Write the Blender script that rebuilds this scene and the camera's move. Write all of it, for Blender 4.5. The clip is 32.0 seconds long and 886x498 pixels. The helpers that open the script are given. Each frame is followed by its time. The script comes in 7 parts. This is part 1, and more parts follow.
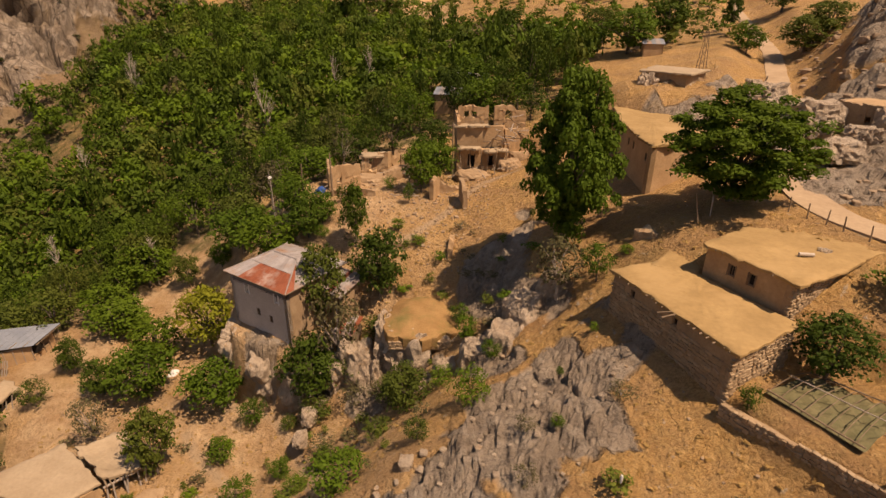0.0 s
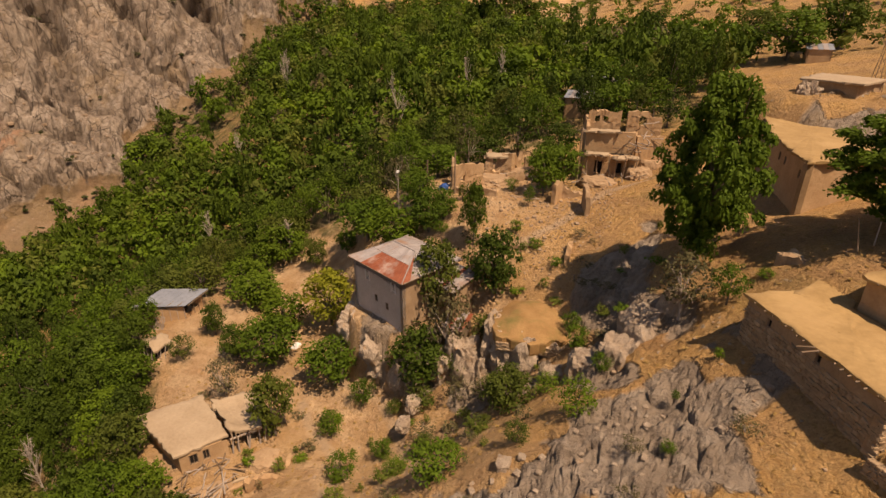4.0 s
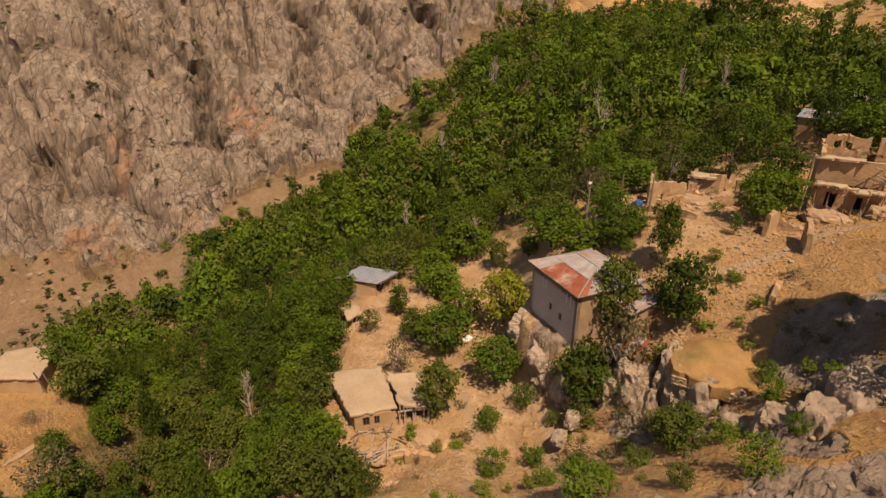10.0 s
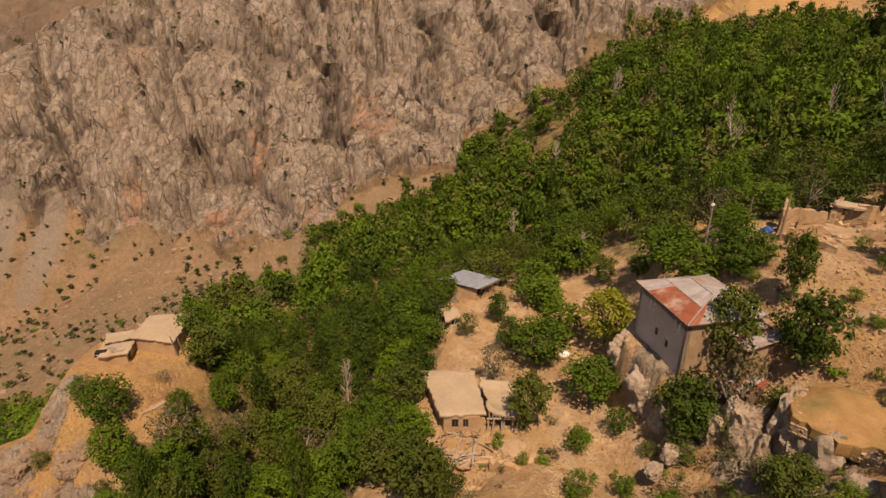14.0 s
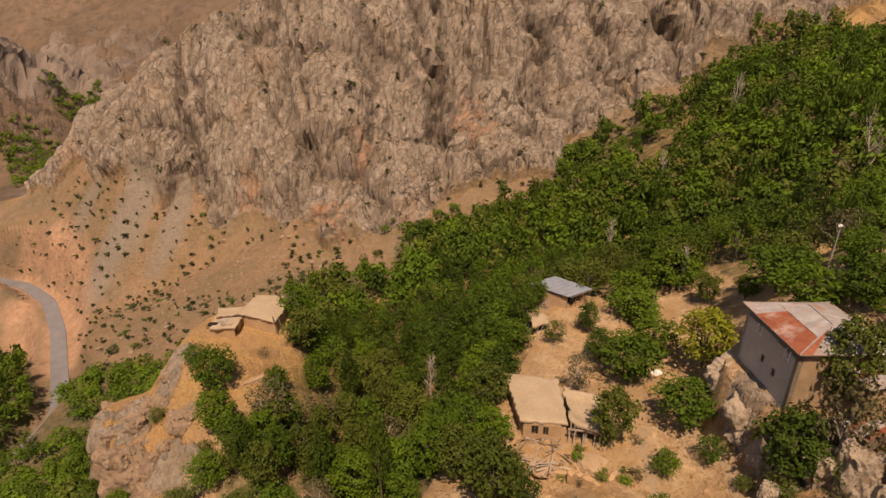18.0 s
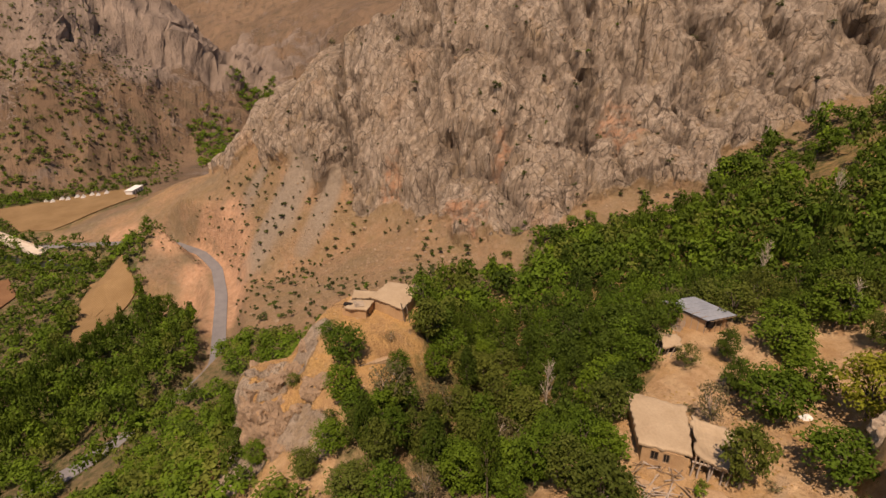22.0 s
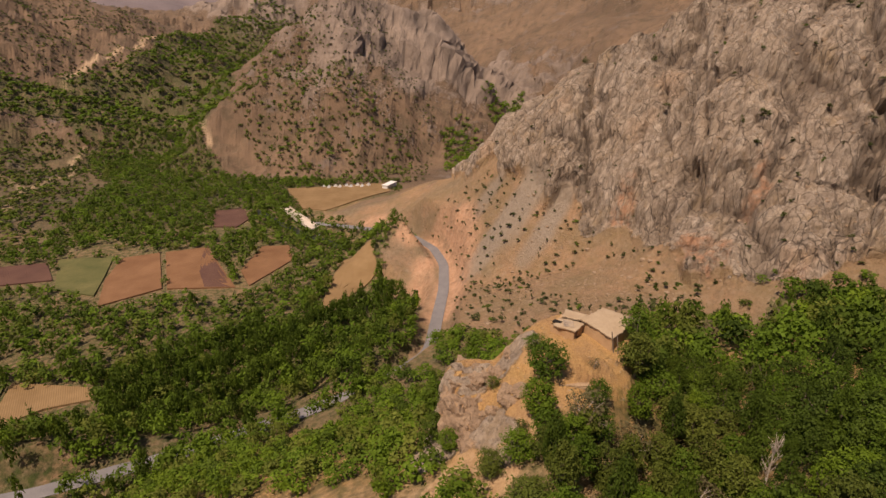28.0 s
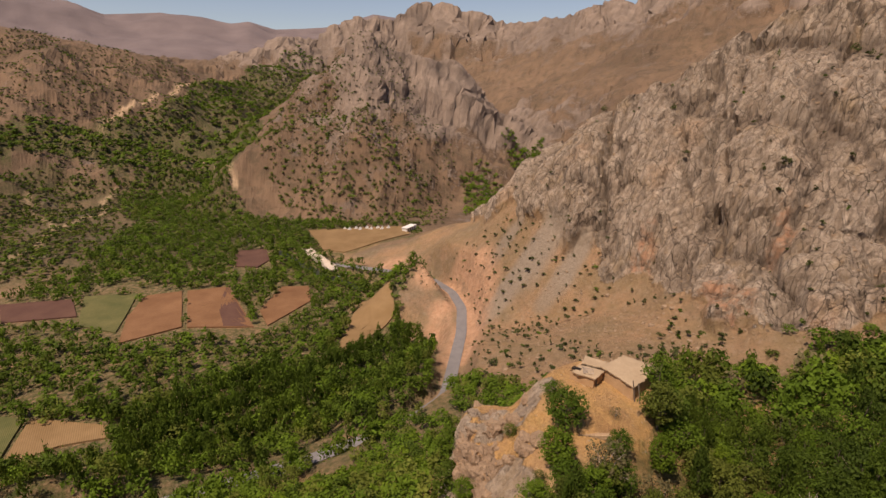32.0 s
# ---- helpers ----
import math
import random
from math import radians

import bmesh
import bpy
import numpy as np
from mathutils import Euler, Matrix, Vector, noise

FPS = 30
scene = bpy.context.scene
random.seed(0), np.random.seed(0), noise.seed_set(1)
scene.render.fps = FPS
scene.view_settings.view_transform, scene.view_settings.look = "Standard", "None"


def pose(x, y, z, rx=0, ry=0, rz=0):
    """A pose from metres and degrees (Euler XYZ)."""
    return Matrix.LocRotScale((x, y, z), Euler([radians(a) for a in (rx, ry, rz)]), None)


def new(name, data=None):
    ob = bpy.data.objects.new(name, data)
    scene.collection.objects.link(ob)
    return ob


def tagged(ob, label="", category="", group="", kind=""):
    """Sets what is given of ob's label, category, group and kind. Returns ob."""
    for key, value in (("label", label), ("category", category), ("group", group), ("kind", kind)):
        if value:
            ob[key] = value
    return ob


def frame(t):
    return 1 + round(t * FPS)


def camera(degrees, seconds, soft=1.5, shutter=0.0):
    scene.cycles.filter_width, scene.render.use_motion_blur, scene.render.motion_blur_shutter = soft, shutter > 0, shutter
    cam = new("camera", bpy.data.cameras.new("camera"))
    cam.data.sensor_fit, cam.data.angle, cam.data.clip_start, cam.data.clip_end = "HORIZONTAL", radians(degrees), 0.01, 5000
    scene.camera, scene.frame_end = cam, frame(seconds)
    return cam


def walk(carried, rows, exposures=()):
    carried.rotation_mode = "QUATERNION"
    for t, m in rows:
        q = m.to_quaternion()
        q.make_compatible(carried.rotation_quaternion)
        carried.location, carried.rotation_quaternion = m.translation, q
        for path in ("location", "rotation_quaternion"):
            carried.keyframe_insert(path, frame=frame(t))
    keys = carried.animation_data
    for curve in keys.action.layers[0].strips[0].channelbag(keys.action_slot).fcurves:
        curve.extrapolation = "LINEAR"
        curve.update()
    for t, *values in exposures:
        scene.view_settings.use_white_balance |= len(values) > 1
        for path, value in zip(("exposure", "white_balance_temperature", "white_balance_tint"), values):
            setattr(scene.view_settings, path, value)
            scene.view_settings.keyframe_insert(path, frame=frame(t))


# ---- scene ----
# The camera: a drone that hangs almost still and pans to the left, then tilts up.
cam = camera(78.48, 32.0)
ROWS = [
    (0.0, -0.00, 0.00, -0.00, 65.52, -0.34, 1.80),
    (0.5, -0.02, 0.00, -0.01, 65.54, -0.32, 3.10),
    (1.0, -0.04, -0.02, -0.02, 65.56, -0.32, 4.63),
    (1.5, -0.06, -0.06, -0.04, 65.53, -0.33, 6.25),
    (2.0, -0.08, -0.10, -0.06, 65.55, -0.30, 7.81),
    (2.5, -0.11, -0.14, -0.07, 65.57, -0.24, 9.43),
    (3.0, -0.13, -0.16, -0.08, 65.61, -0.26, 11.25),
    (3.5, -0.14, -0.18, -0.08, 65.62, -0.20, 13.17),
    (5.5, -0.14, -0.49, 0.05, 65.68, -0.14, 20.14),
    (6.0, -0.11, -0.54, 0.07, 65.65, -0.06, 22.25),
    (6.5, -0.08, -0.58, 0.10, 65.66, 0.05, 24.89),
    (7.0, -0.04, -0.63, 0.14, 65.72, 0.09, 26.89),
    (7.5, -0.01, -0.67, 0.18, 65.79, 0.24, 28.79),
    (8.0, 0.02, -0.72, 0.23, 65.86, 0.22, 30.49),
    (8.5, 0.06, -0.76, 0.28, 65.88, 0.22, 32.14),
    (9.0, 0.09, -0.80, 0.34, 65.93, 0.24, 33.29),
    (9.5, 0.12, -0.84, 0.40, 66.01, 0.20, 34.13),
    (10.0, 0.14, -0.87, 0.46, 66.09, 0.24, 35.57),
    (10.5, 0.17, -0.89, 0.52, 66.24, 0.22, 37.50),
    (11.0, 0.20, -0.91, 0.58, 66.35, 0.17, 39.00),
    (11.5, 0.23, -0.93, 0.63, 66.42, 0.08, 40.61),
    (12.0, 0.26, -0.93, 0.68, 66.51, 0.06, 42.21),
    (12.5, 0.29, -0.94, 0.72, 66.64, 0.07, 43.87),
    (13.0, 0.32, -0.95, 0.74, 66.73, -0.02, 45.19),
    (13.5, 0.35, -0.96, 0.74, 66.75, -0.08, 46.27),
    (14.0, 0.39, -0.98, 0.73, 66.73, -0.00, 47.70),
    (14.5, 0.42, -1.00, 0.71, 66.70, 0.07, 49.37),
    (16.5, 0.64, -1.17, 0.57, 66.89, 0.06, 54.64),
    (17.0, 0.67, -1.19, 0.56, 66.95, 0.03, 55.87),
    (17.5, 0.70, -1.21, 0.55, 66.97, -0.02, 57.10),
    (18.0, 0.75, -1.23, 0.55, 67.07, -0.03, 58.28),
    (18.5, 0.80, -1.26, 0.54, 67.16, -0.09, 59.48),
    (19.0, 0.86, -1.29, 0.52, 67.23, -0.06, 60.92),
    (19.5, 0.92, -1.31, 0.50, 67.20, 0.00, 62.87),
    (20.0, 0.99, -1.33, 0.48, 67.18, 0.09, 65.30),
    (20.5, 1.06, -1.35, 0.47, 67.19, 0.10, 67.48),
    (21.0, 1.13, -1.36, 0.47, 67.18, 0.19, 70.32),
    (21.5, 1.19, -1.37, 0.48, 67.23, 0.19, 72.03),
    (22.0, 1.23, -1.39, 0.49, 67.27, 0.13, 72.98),
    (22.5, 1.29, -1.40, 0.52, 67.28, 0.13, 74.65),
    (23.0, 1.35, -1.40, 0.54, 67.25, 0.24, 77.64),
    (23.5, 1.42, -1.40, 0.57, 67.27, 0.26, 80.81),
    (24.0, 1.48, -1.40, 0.59, 67.27, 0.30, 83.15),
    (24.5, 1.52, -1.42, 0.61, 67.33, 0.23, 84.09),
    (26.5, 2.12, -1.49, 0.98, 67.71, -0.00, 89.84),
    (27.0, 2.16, -1.48, 1.00, 67.95, -0.07, 92.26),
    (27.5, 2.21, -1.46, 1.02, 68.35, -0.13, 95.14),
    (28.0, 2.25, -1.44, 1.03, 68.91, -0.10, 97.76),
    (28.5, 2.28, -1.42, 1.03, 69.47, -0.14, 98.60),
    (29.0, 2.31, -1.40, 1.03, 70.01, -0.20, 99.15),
    (29.5, 2.34, -1.38, 1.03, 70.57, -0.24, 99.36),
    (30.0, 2.36, -1.37, 1.03, 71.11, -0.29, 99.59),
    (30.5, 2.37, -1.36, 1.02, 71.69, -0.34, 99.84),
    (31.0, 2.38, -1.35, 1.02, 72.26, -0.30, 99.87),
    (31.5, 2.38, -1.35, 1.02, 72.84, -0.38, 99.93),
    (32.0, 2.39, -1.35, 1.02, 73.47, -0.34, 99.92),
]
walk(cam, [(t, pose(x, y, z, rx, ry, rz)) for t, x, y, z, rx, ry, rz in ROWS],
     [(0.0, 0.85, 9000, 24), (13.0, 0.83, 8700, 23), (22.0, 0.79, 8200, 23), (32.0, 0.77, 7600, 22)])

# Daylight: clear summer sky, high sun.
SUN_DIR = Vector((0.42, -0.24, 0.875)).normalized()
world = bpy.data.worlds.new("sky")
scene.world = world
world.use_nodes = True
wt = world.node_tree
sky = wt.nodes.new("ShaderNodeTexSky")
sky.sky_type = 'NISHITA'
sky.sun_disc = False
sky.sun_elevation = math.asin(SUN_DIR.z)
sky.sun_rotation = math.atan2(SUN_DIR.x, SUN_DIR.y)
sky.altitude = 1200
sky.air_density, sky.dust_density, sky.ozone_density = 1.0, 1.5, 1.0
wt.links.new(sky.outputs[0], wt.nodes["Background"].inputs[0])
wt.nodes["Background"].inputs[1].default_value = 0.06
sun = new("sun", bpy.data.lights.new("sun", 'SUN'))
sun.data.energy, sun.data.angle, sun.data.color = 3.2, radians(0.53), (1.0, 0.93, 0.82)
sun.rotation_euler = SUN_DIR.to_track_quat("Z", "Y").to_euler()

# ---------------------------------------------------------------- landform
def lattice(ix, iy, iz, seed):
    h = (ix * 374761393 + iy * 668265263 + iz * 2147483647 + seed * 974634777) & 0xFFFFFFFF
    h = ((h ^ (h >> 13)) * 1274126177) & 0xFFFFFFFF
    h = ((h ^ (h >> 16)) * 2246822519) & 0xFFFFFFFF
    return ((h ^ (h >> 15)) & 0xFFFF) / 32767.5 - 1.0


def vnoise(x, y, z=None, seed=0):
    """Smooth value noise, -1 to 1, over arrays."""
    fx, fy = np.floor(x), np.floor(y)
    ix, iy = fx.astype(np.int64), fy.astype(np.int64)
    u, v = x - fx, y - fy
    u, v = u * u * (3 - 2 * u), v * v * (3 - 2 * v)

    def layer(k):
        a, b = lattice(ix, iy, k, seed), lattice(ix + 1, iy, k, seed)
        c, d = lattice(ix, iy + 1, k, seed), lattice(ix + 1, iy + 1, k, seed)
        return (a + (b - a) * u) * (1 - v) + (c + (d - c) * u) * v
    if z is None:
        return layer(np.int64(0))
    fz = np.floor(z)
    iz, w = fz.astype(np.int64), z - fz
    w = w * w * (3 - 2 * w)
    return layer(iz) * (1 - w) + layer(iz + 1) * w


def fbm(x, y, size, octaves=4, seed=0, z=None):
    total, amp, norm = 0.0, 1.0, 0.0
    for k in range(octaves):
        s = 2.03 ** k / size
        total = total + amp * vnoise(x * s + 17.3 * k, y * s - 9.1 * k, None if z is None else z * s, seed + k)
        norm += amp
        amp *= 0.5
    return total / norm


def ridged(x, y, size, octaves=4, seed=0):
    """Sharp crests and gullies, about -1 to 1."""
    total, amp, norm = 0.0, 1.0, 0.0
    for k in range(octaves):
        f = 2.1 ** k / size
        total = total + amp * (1 - 2.6 * np.abs(vnoise(x * f + 31.7 * k, y * f + 5.3 * k, None, seed + k)))
        norm += amp
        amp *= 0.52
    return total / norm


def smooth(a, b, v):
    t = np.clip((v - a) / (b - a), 0, 1)
    return t * t * (3 - 2 * t)


def smax(a, b, k):
    h = np.clip(0.5 + 0.5 * (a - b) / k, 0, 1)
    return b + (a - b) * h + k * h * (1 - h)


def along(x, y, line):
    """Distance to a polyline of (x, y, z) points, and its z there."""
    ds, zs = [], []
    for (x0, y0, z0), (x1, y1, z1) in zip(line, line[1:]):
        dx, dy = x1 - x0, y1 - y0
        t = np.clip(((x - x0) * dx + (y - y0) * dy) / (dx * dx + dy * dy), 0, 1)
        ds.append(np.hypot(x - x0 - t * dx, y - y0 - t * dy))
        zs.append(z0 + t * (z1 - z0))
    best = np.minimum.reduce(ds)
    ws = [np.exp(-(d - best) / (0.12 * best + 0.5)) for d in ds]
    return best, sum(w * z for w, z in zip(ws, zs)) / sum(ws)


# The village hillside: a tilted plane with knolls and hollows (x, y, radius, height).
HILL = (-36.63, 38.86, 20.33, 0.92, -17.47, -3.28)
KNOLLS = [(-87, 6, 14, 23.4), (10, 10, 14, 3.0), (23, 43, 8, 3.9), (-2, 28, 8, 2.5), (21, 21, 8, 2.9), (-63, 5, 8, 2.9), (-200, -40, 40, 16.1), (-103, -141, 24, 23.8), (150, 250, 40, 34.0), (-56, 56, 14, 9.8), (60, 300, 40, 21.5), (60, 0, 14, 3.0), (0, 0, 8, 2.0), (-87, -35, 14, 3.8), (-114, -96, 24, 5.5), (11, 53, 8, 1.4), (13, 37, 8, 0.8)]
HOLLOWS = [(-18, 39, 8, -6.8), (-56, 24, 8, -11.3), (-30, -30, 8, -5.3), (0, -120, 40, -9.3), (-20, 5, 8, -3.1), (-4, 47, 8, -5.4), (-22, 50, 8, -1.9), (-79, 84, 24, -12.5), (20, -60, 8, -2.2), (-97, 37, 14, -7.1), (-100, -10, 14, -7.5), (-68, 36, 14, -7.3), (-40, 60, 14, -9.3), (-152, 105, 24, -0.9), (-107, -47, 14, -4.7), (-133, 128, 24, -12.8), (-151, 77, 24, -15.5)]
# Small local dips: below the garden wall, beside the rock ridge.
DIPS = [(-31.8, 30.4, 3.2, -4.4), (-29.0, 35.6, 2.6, -1.2), (19.6, 20.6, 2.6, -1.3), (17.0, 20.5, 4.0, -2.4), (13.5, 25.0, 3.5, -1.0), (-90.0, -96.0, 9.0, -11.0), (-82.0, -110.0, 10.0, -10.0)]
CLIFF_RIDGE = [(-60, 420, 90), (-130, 300, 66), (-205, 212, 52), (-246, 128, 34), (-257, 97, 29), (-277, 35, -9), (-318, 0, -40),
               (-336, -16, -58), (-349, -30, -80), (-360, -58, -91), (-357, -98, -106), (-347, -145, -119)]
MID_RIDGE = [(-840, -470, -60), (-745, -330, 0), (-690, -222, 56), (-760, -130, 28), (-800, -70, -25)]
FAR_RIDGE = [(-1500, -700, 120), (-1857, -391, 247), (-1894, -119, 200), (-1466, 303, 205), (-1100, 560, 230)]
LEFT_RIDGE = [(-500, -1250, 150), (-824, -871, 94), (-1000, -760, 60), (-1150, -660, 0)]
SKYLINE = [(-1700, -3600, 560), (-2668, -2843, 445), (-2870, -2639, 459), (-2983, -2511, 398), (-3167, -2274, 426), (-3372, -1956, 380), (-3430, -1853, 399), (-3501, -1715, 357),
           (-3637, -1404, 381), (-3734, -1119, 467), (-3783, -940, 442), (-3800, -500, 400)]
# Foot of the cliff in plan, from the gorge to the head of the wood; scree lies below it.
CLIFF_FOOT = [(-352, -46), (-304, -20), (-271, -8), (-247, 7), (-232, 27), (-221, 32), (-209, 42), (-185, 55), (-165, 69), (-160, 80), (-155, 96), (-150, 112), (-136, 130), (-138, 150), (-135, 180), (-134, 204), (-124, 228), (-96, 275)]
CLIFF_SIDE = CLIFF_FOOT + [(-20, 430), (-60, 560), (-430, 560), (-500, 100), (-400, -40)]
VALLEY_HEAD = [(-1000, -900, 60), (-1374, -817, 66), (-1700, -700, 100)]


def hillside(x, y):
    a = 300 * np.tanh(x / 300)
    b = 360 * np.tanh(y / 360)
    u, v = a / 100, b / 100
    z = HILL[0] + HILL[1] * u + HILL[2] * v + HILL[3] * u * u + HILL[4] * u * v + HILL[5] * v * v
    for cx, cy, s, h in KNOLLS + HOLLOWS:
        z = z + h * np.exp(-((x - cx) ** 2 + (y - cy) ** 2) / (2 * s * s))
    for cx, cy, s, h in DIPS:
        z = z + h * np.exp(-((x - cx) ** 2 + (y - cy) ** 2) / (2 * s * s))
    return z


def bare_ground(x, y):
    """Height of the smooth land, and how far the crags of the mountains rise over the valley land."""
    r = np.hypot(x, y)
    floor = -117.5 + 0.085 * np.clip(-x - 520, 0, 2500) * smooth(-200, -500, y) + 2.0 * fbm(x, y, 90, 2, 5)
    land = smax(hillside(x, y) - 400 * smooth(260, 700, -x), floor, 4)
    d, zr = along(x, y, CLIFF_RIDGE)
    steep = 0.20 + 1.0 * smooth(-88, -20, zr)
    wob = 9 * fbm(x, y, 45, 3, 11)
    cliff = zr - np.where(d < 66, steep * d, steep * 66 + 0.5 * (d - 66)) + wob * smooth(-90, -40, zr) * smooth(0, 20, d)
    up = cliff - land
    z = smax(land, cliff, 3)
    for line, slope, wobble in ((MID_RIDGE, 0.72, 26), (FAR_RIDGE, 0.42, 60), (LEFT_RIDGE, 0.37, 30), (SKYLINE, 0.30, 120), (VALLEY_HEAD, 0.33, 20)):
        d, zr = along(x, y, line)
        rills = 0.0 if wobble > 100 else (0.75 if wobble < 50 else 0.45) * ridged(x, y, 3.2 * wobble, 4, 29) - 0.2
        m = zr - slope * d + wobble * (0.7 * fbm(x, y, 4.5 * wobble, 4, 23) + rills) * smooth(0, 90, d)
        z = smax(z, m, 8)
    return z, up


# Levelled ground under the houses (x, y, z, inner radius, outer radius).
PADS = [(-20, 56.5, -34.4, 7.0, 9.0), (23.2, 26.2, -21.9, 4.3, 6.2), (31, 84, -10.8, 6.0, 14.0), (-88, 12.5, -49.3, 7.5, 13.0),
        (-38, 37, -43.9, 5.0, 9.0), (-57.5, 57.5, -43.4, 5.0, 9.0), (3, 84, -22.4, 6.0, 12.0), (-79.5, -7.5, -53.5, 3.5, 8.0), (-14, 77, -24.6, 5.0, 27.0)]
# Tracks and roads: line of (x, y, z), half width of the bed.
TRACK = [(130, 290, 8), (87, 191, -2), (66, 124, -9.5), (53, 95, -12.6), (42.3, 72.6, -14.6), (35, 56, -15.6), (30.5, 46.4, -16.0), (33, 38.5, -16.3), (44, 30, -16)]
HIGHWAY = [(-335, -140, -116), (-323, -112, -113), (-309, -66, -111), (-279, -45, -108.5), (-256, -36, -108), (-226, -32, -108), (-199, -31, -108), (-170, -30, -108),
           (-150, -43, -108.5), (-128, -70, -110), (-110, -96, -111), (-91, -125, -111), (-70, -175, -111)]
ROADS = [(TRACK, 1.7, 9.0), (HIGHWAY, 3.2, 9.0)]


def ground(x, y):
    x, y = np.asarray(x, float), np.asarray(y, float)
    z, up = bare_ground(x, y)
    for px, py, pz, r0, r1 in PADS:
        k = smooth(r1, r0, np.hypot(x - px, y - py))
        z = z + (pz - z) * k
    for line, half, verge in ROADS:
        d, zr = along(x, y, line)
        z = z + (zr - z) * smooth(half + verge, half, d)
    return z

# ---------------------------------------------------------------- materials
def material(name, rough=0.9):
    m = bpy.data.materials.new(name)
    m.use_nodes = True
    nt = m.node_tree
    b = nt.nodes["Principled BSDF"]
    b.inputs["Roughness"].default_value = rough
    b.inputs["Specular IOR Level"].default_value = 0.25
    return m, nt, b


def node(nt, kind, **inputs):
    n = nt.nodes.new("ShaderNode" + kind)
    for key, value in inputs.items():
        n.inputs[key.replace("_", " ")].default_value = value
    return n


def coords(nt, scale=(1, 1, 1)):
    g = nt.nodes.new("ShaderNodeNewGeometry")
    mp = nt.nodes.new("ShaderNodeMapping")
    mp.inputs["Scale"].default_value = scale
    nt.links.new(g.outputs["Position"], mp.inputs["Vector"])
    return mp.outputs["Vector"]


def noise_out(nt, size, detail=6, rough=0.6, stretch=(1, 1, 1), lo=0.3, hi=0.7, distort=0.0):
    """A 0..1 noise of that size in metres."""
    n = node(nt, "TexNoise", Scale=1.0 / size, Detail=detail, Roughness=rough, Distortion=distort)
    nt.links.new(coords(nt, stretch), n.inputs["Vector"])
    r = nt.nodes.new("ShaderNodeMapRange")
    r.inputs["From Min"].default_value, r.inputs["From Max"].default_value = lo, hi
    nt.links.new(n.outputs["Fac"], r.inputs["Value"])
    return r.outputs["Result"]


def mix(nt, fac, a, b):
    n = nt.nodes.new("ShaderNodeMix")
    n.data_type = 'RGBA'
    for value, sock in ((fac, n.inputs[0]), (a, n.inputs[6]), (b, n.inputs[7])):
        if isinstance(value, bpy.types.NodeSocket):
            nt.links.new(value, sock)
        elif isinstance(value, (int, float)):
            sock.default_value = value
        else:
            sock.default_value = (*value, 1)
    return n.outputs[2]


def maths(nt, op, a, b=0.5):
    n = nt.nodes.new("ShaderNodeMath")
    n.operation = op
    n.use_clamp = op in ('MULTIPLY', 'ADD', 'SUBTRACT')
    for value, sock in ((a, n.inputs[0]), (b, n.inputs[1])):
        if isinstance(value, bpy.types.NodeSocket):
            nt.links.new(value, sock)
        else:
            sock.default_value = value
    return n.outputs[0]


def attr(nt, name):
    n = nt.nodes.new("ShaderNodeAttribute")
    n.attribute_name = name
    return n.outputs["Fac"]


def bump(nt, b, height, strength, dist):
    n = node(nt, "Bump", Strength=strength, Distance=dist)
    nt.links.new(height, n.inputs["Height"])
    nt.links.new(n.outputs["Normal"], b.inputs["Normal"])


def cracks(nt, size, stretch):
    """Angular facets: distance within a cell, distance to its edge, and a tone for each, over warped coordinates."""
    v = coords(nt, stretch)
    n = node(nt, "TexNoise", Scale=0.6 / size, Detail=4, Roughness=0.6)
    nt.links.new(v, n.inputs["Vector"])
    ad = nt.nodes.new("ShaderNodeVectorMath")
    ad.operation = 'MULTIPLY_ADD'
    nt.links.new(n.outputs["Color"], ad.inputs[0])
    ad.inputs[1].default_value = (size * 0.9,) * 3
    nt.links.new(v, ad.inputs[2])
    outs = []
    for feature in ('F1', 'DISTANCE_TO_EDGE'):
        w = nt.nodes.new("ShaderNodeTexVoronoi")
        w.feature = feature
        w.inputs["Scale"].default_value = 1.0 / size
        nt.links.new(ad.outputs[0], w.inputs["Vector"])
        outs.append(w.outputs["Distance"])
        if feature == 'F1':
            tone = nt.nodes.new("ShaderNodeSeparateColor")
            nt.links.new(w.outputs["Color"], tone.inputs[0])
    return outs + [tone.outputs[0]]


def two_tone(name, dark, light, size, fine, rough=0.9, strength=0.5, dist=0.03, stretch=(1, 1, 1), vary=0.0, stain=None):
    """Plain worn surface: a base that drifts between two tones at two scales, with grain."""
    m, nt, b = material(name, rough)
    a = noise_out(nt, size, 4, stretch=stretch)
    g = noise_out(nt, fine, 5, stretch=stretch, lo=0.25, hi=0.75)
    col = mix(nt, a, dark, light)
    col = mix(nt, maths(nt, 'MULTIPLY', g, 0.45), col, tuple(c * 0.62 for c in dark))
    if stain:
        col = mix(nt, noise_out(nt, size * 1.7, 5, lo=0.52, hi=0.72), col, stain)
    if vary:
        o = nt.nodes.new("ShaderNodeObjectInfo")
        col = mix(nt, maths(nt, 'MULTIPLY', o.outputs["Random"], vary), col, tuple(c * 0.45 for c in dark))
    nt.links.new(col, b.inputs["Base Color"])
    bump(nt, b, g, strength, dist)
    return m


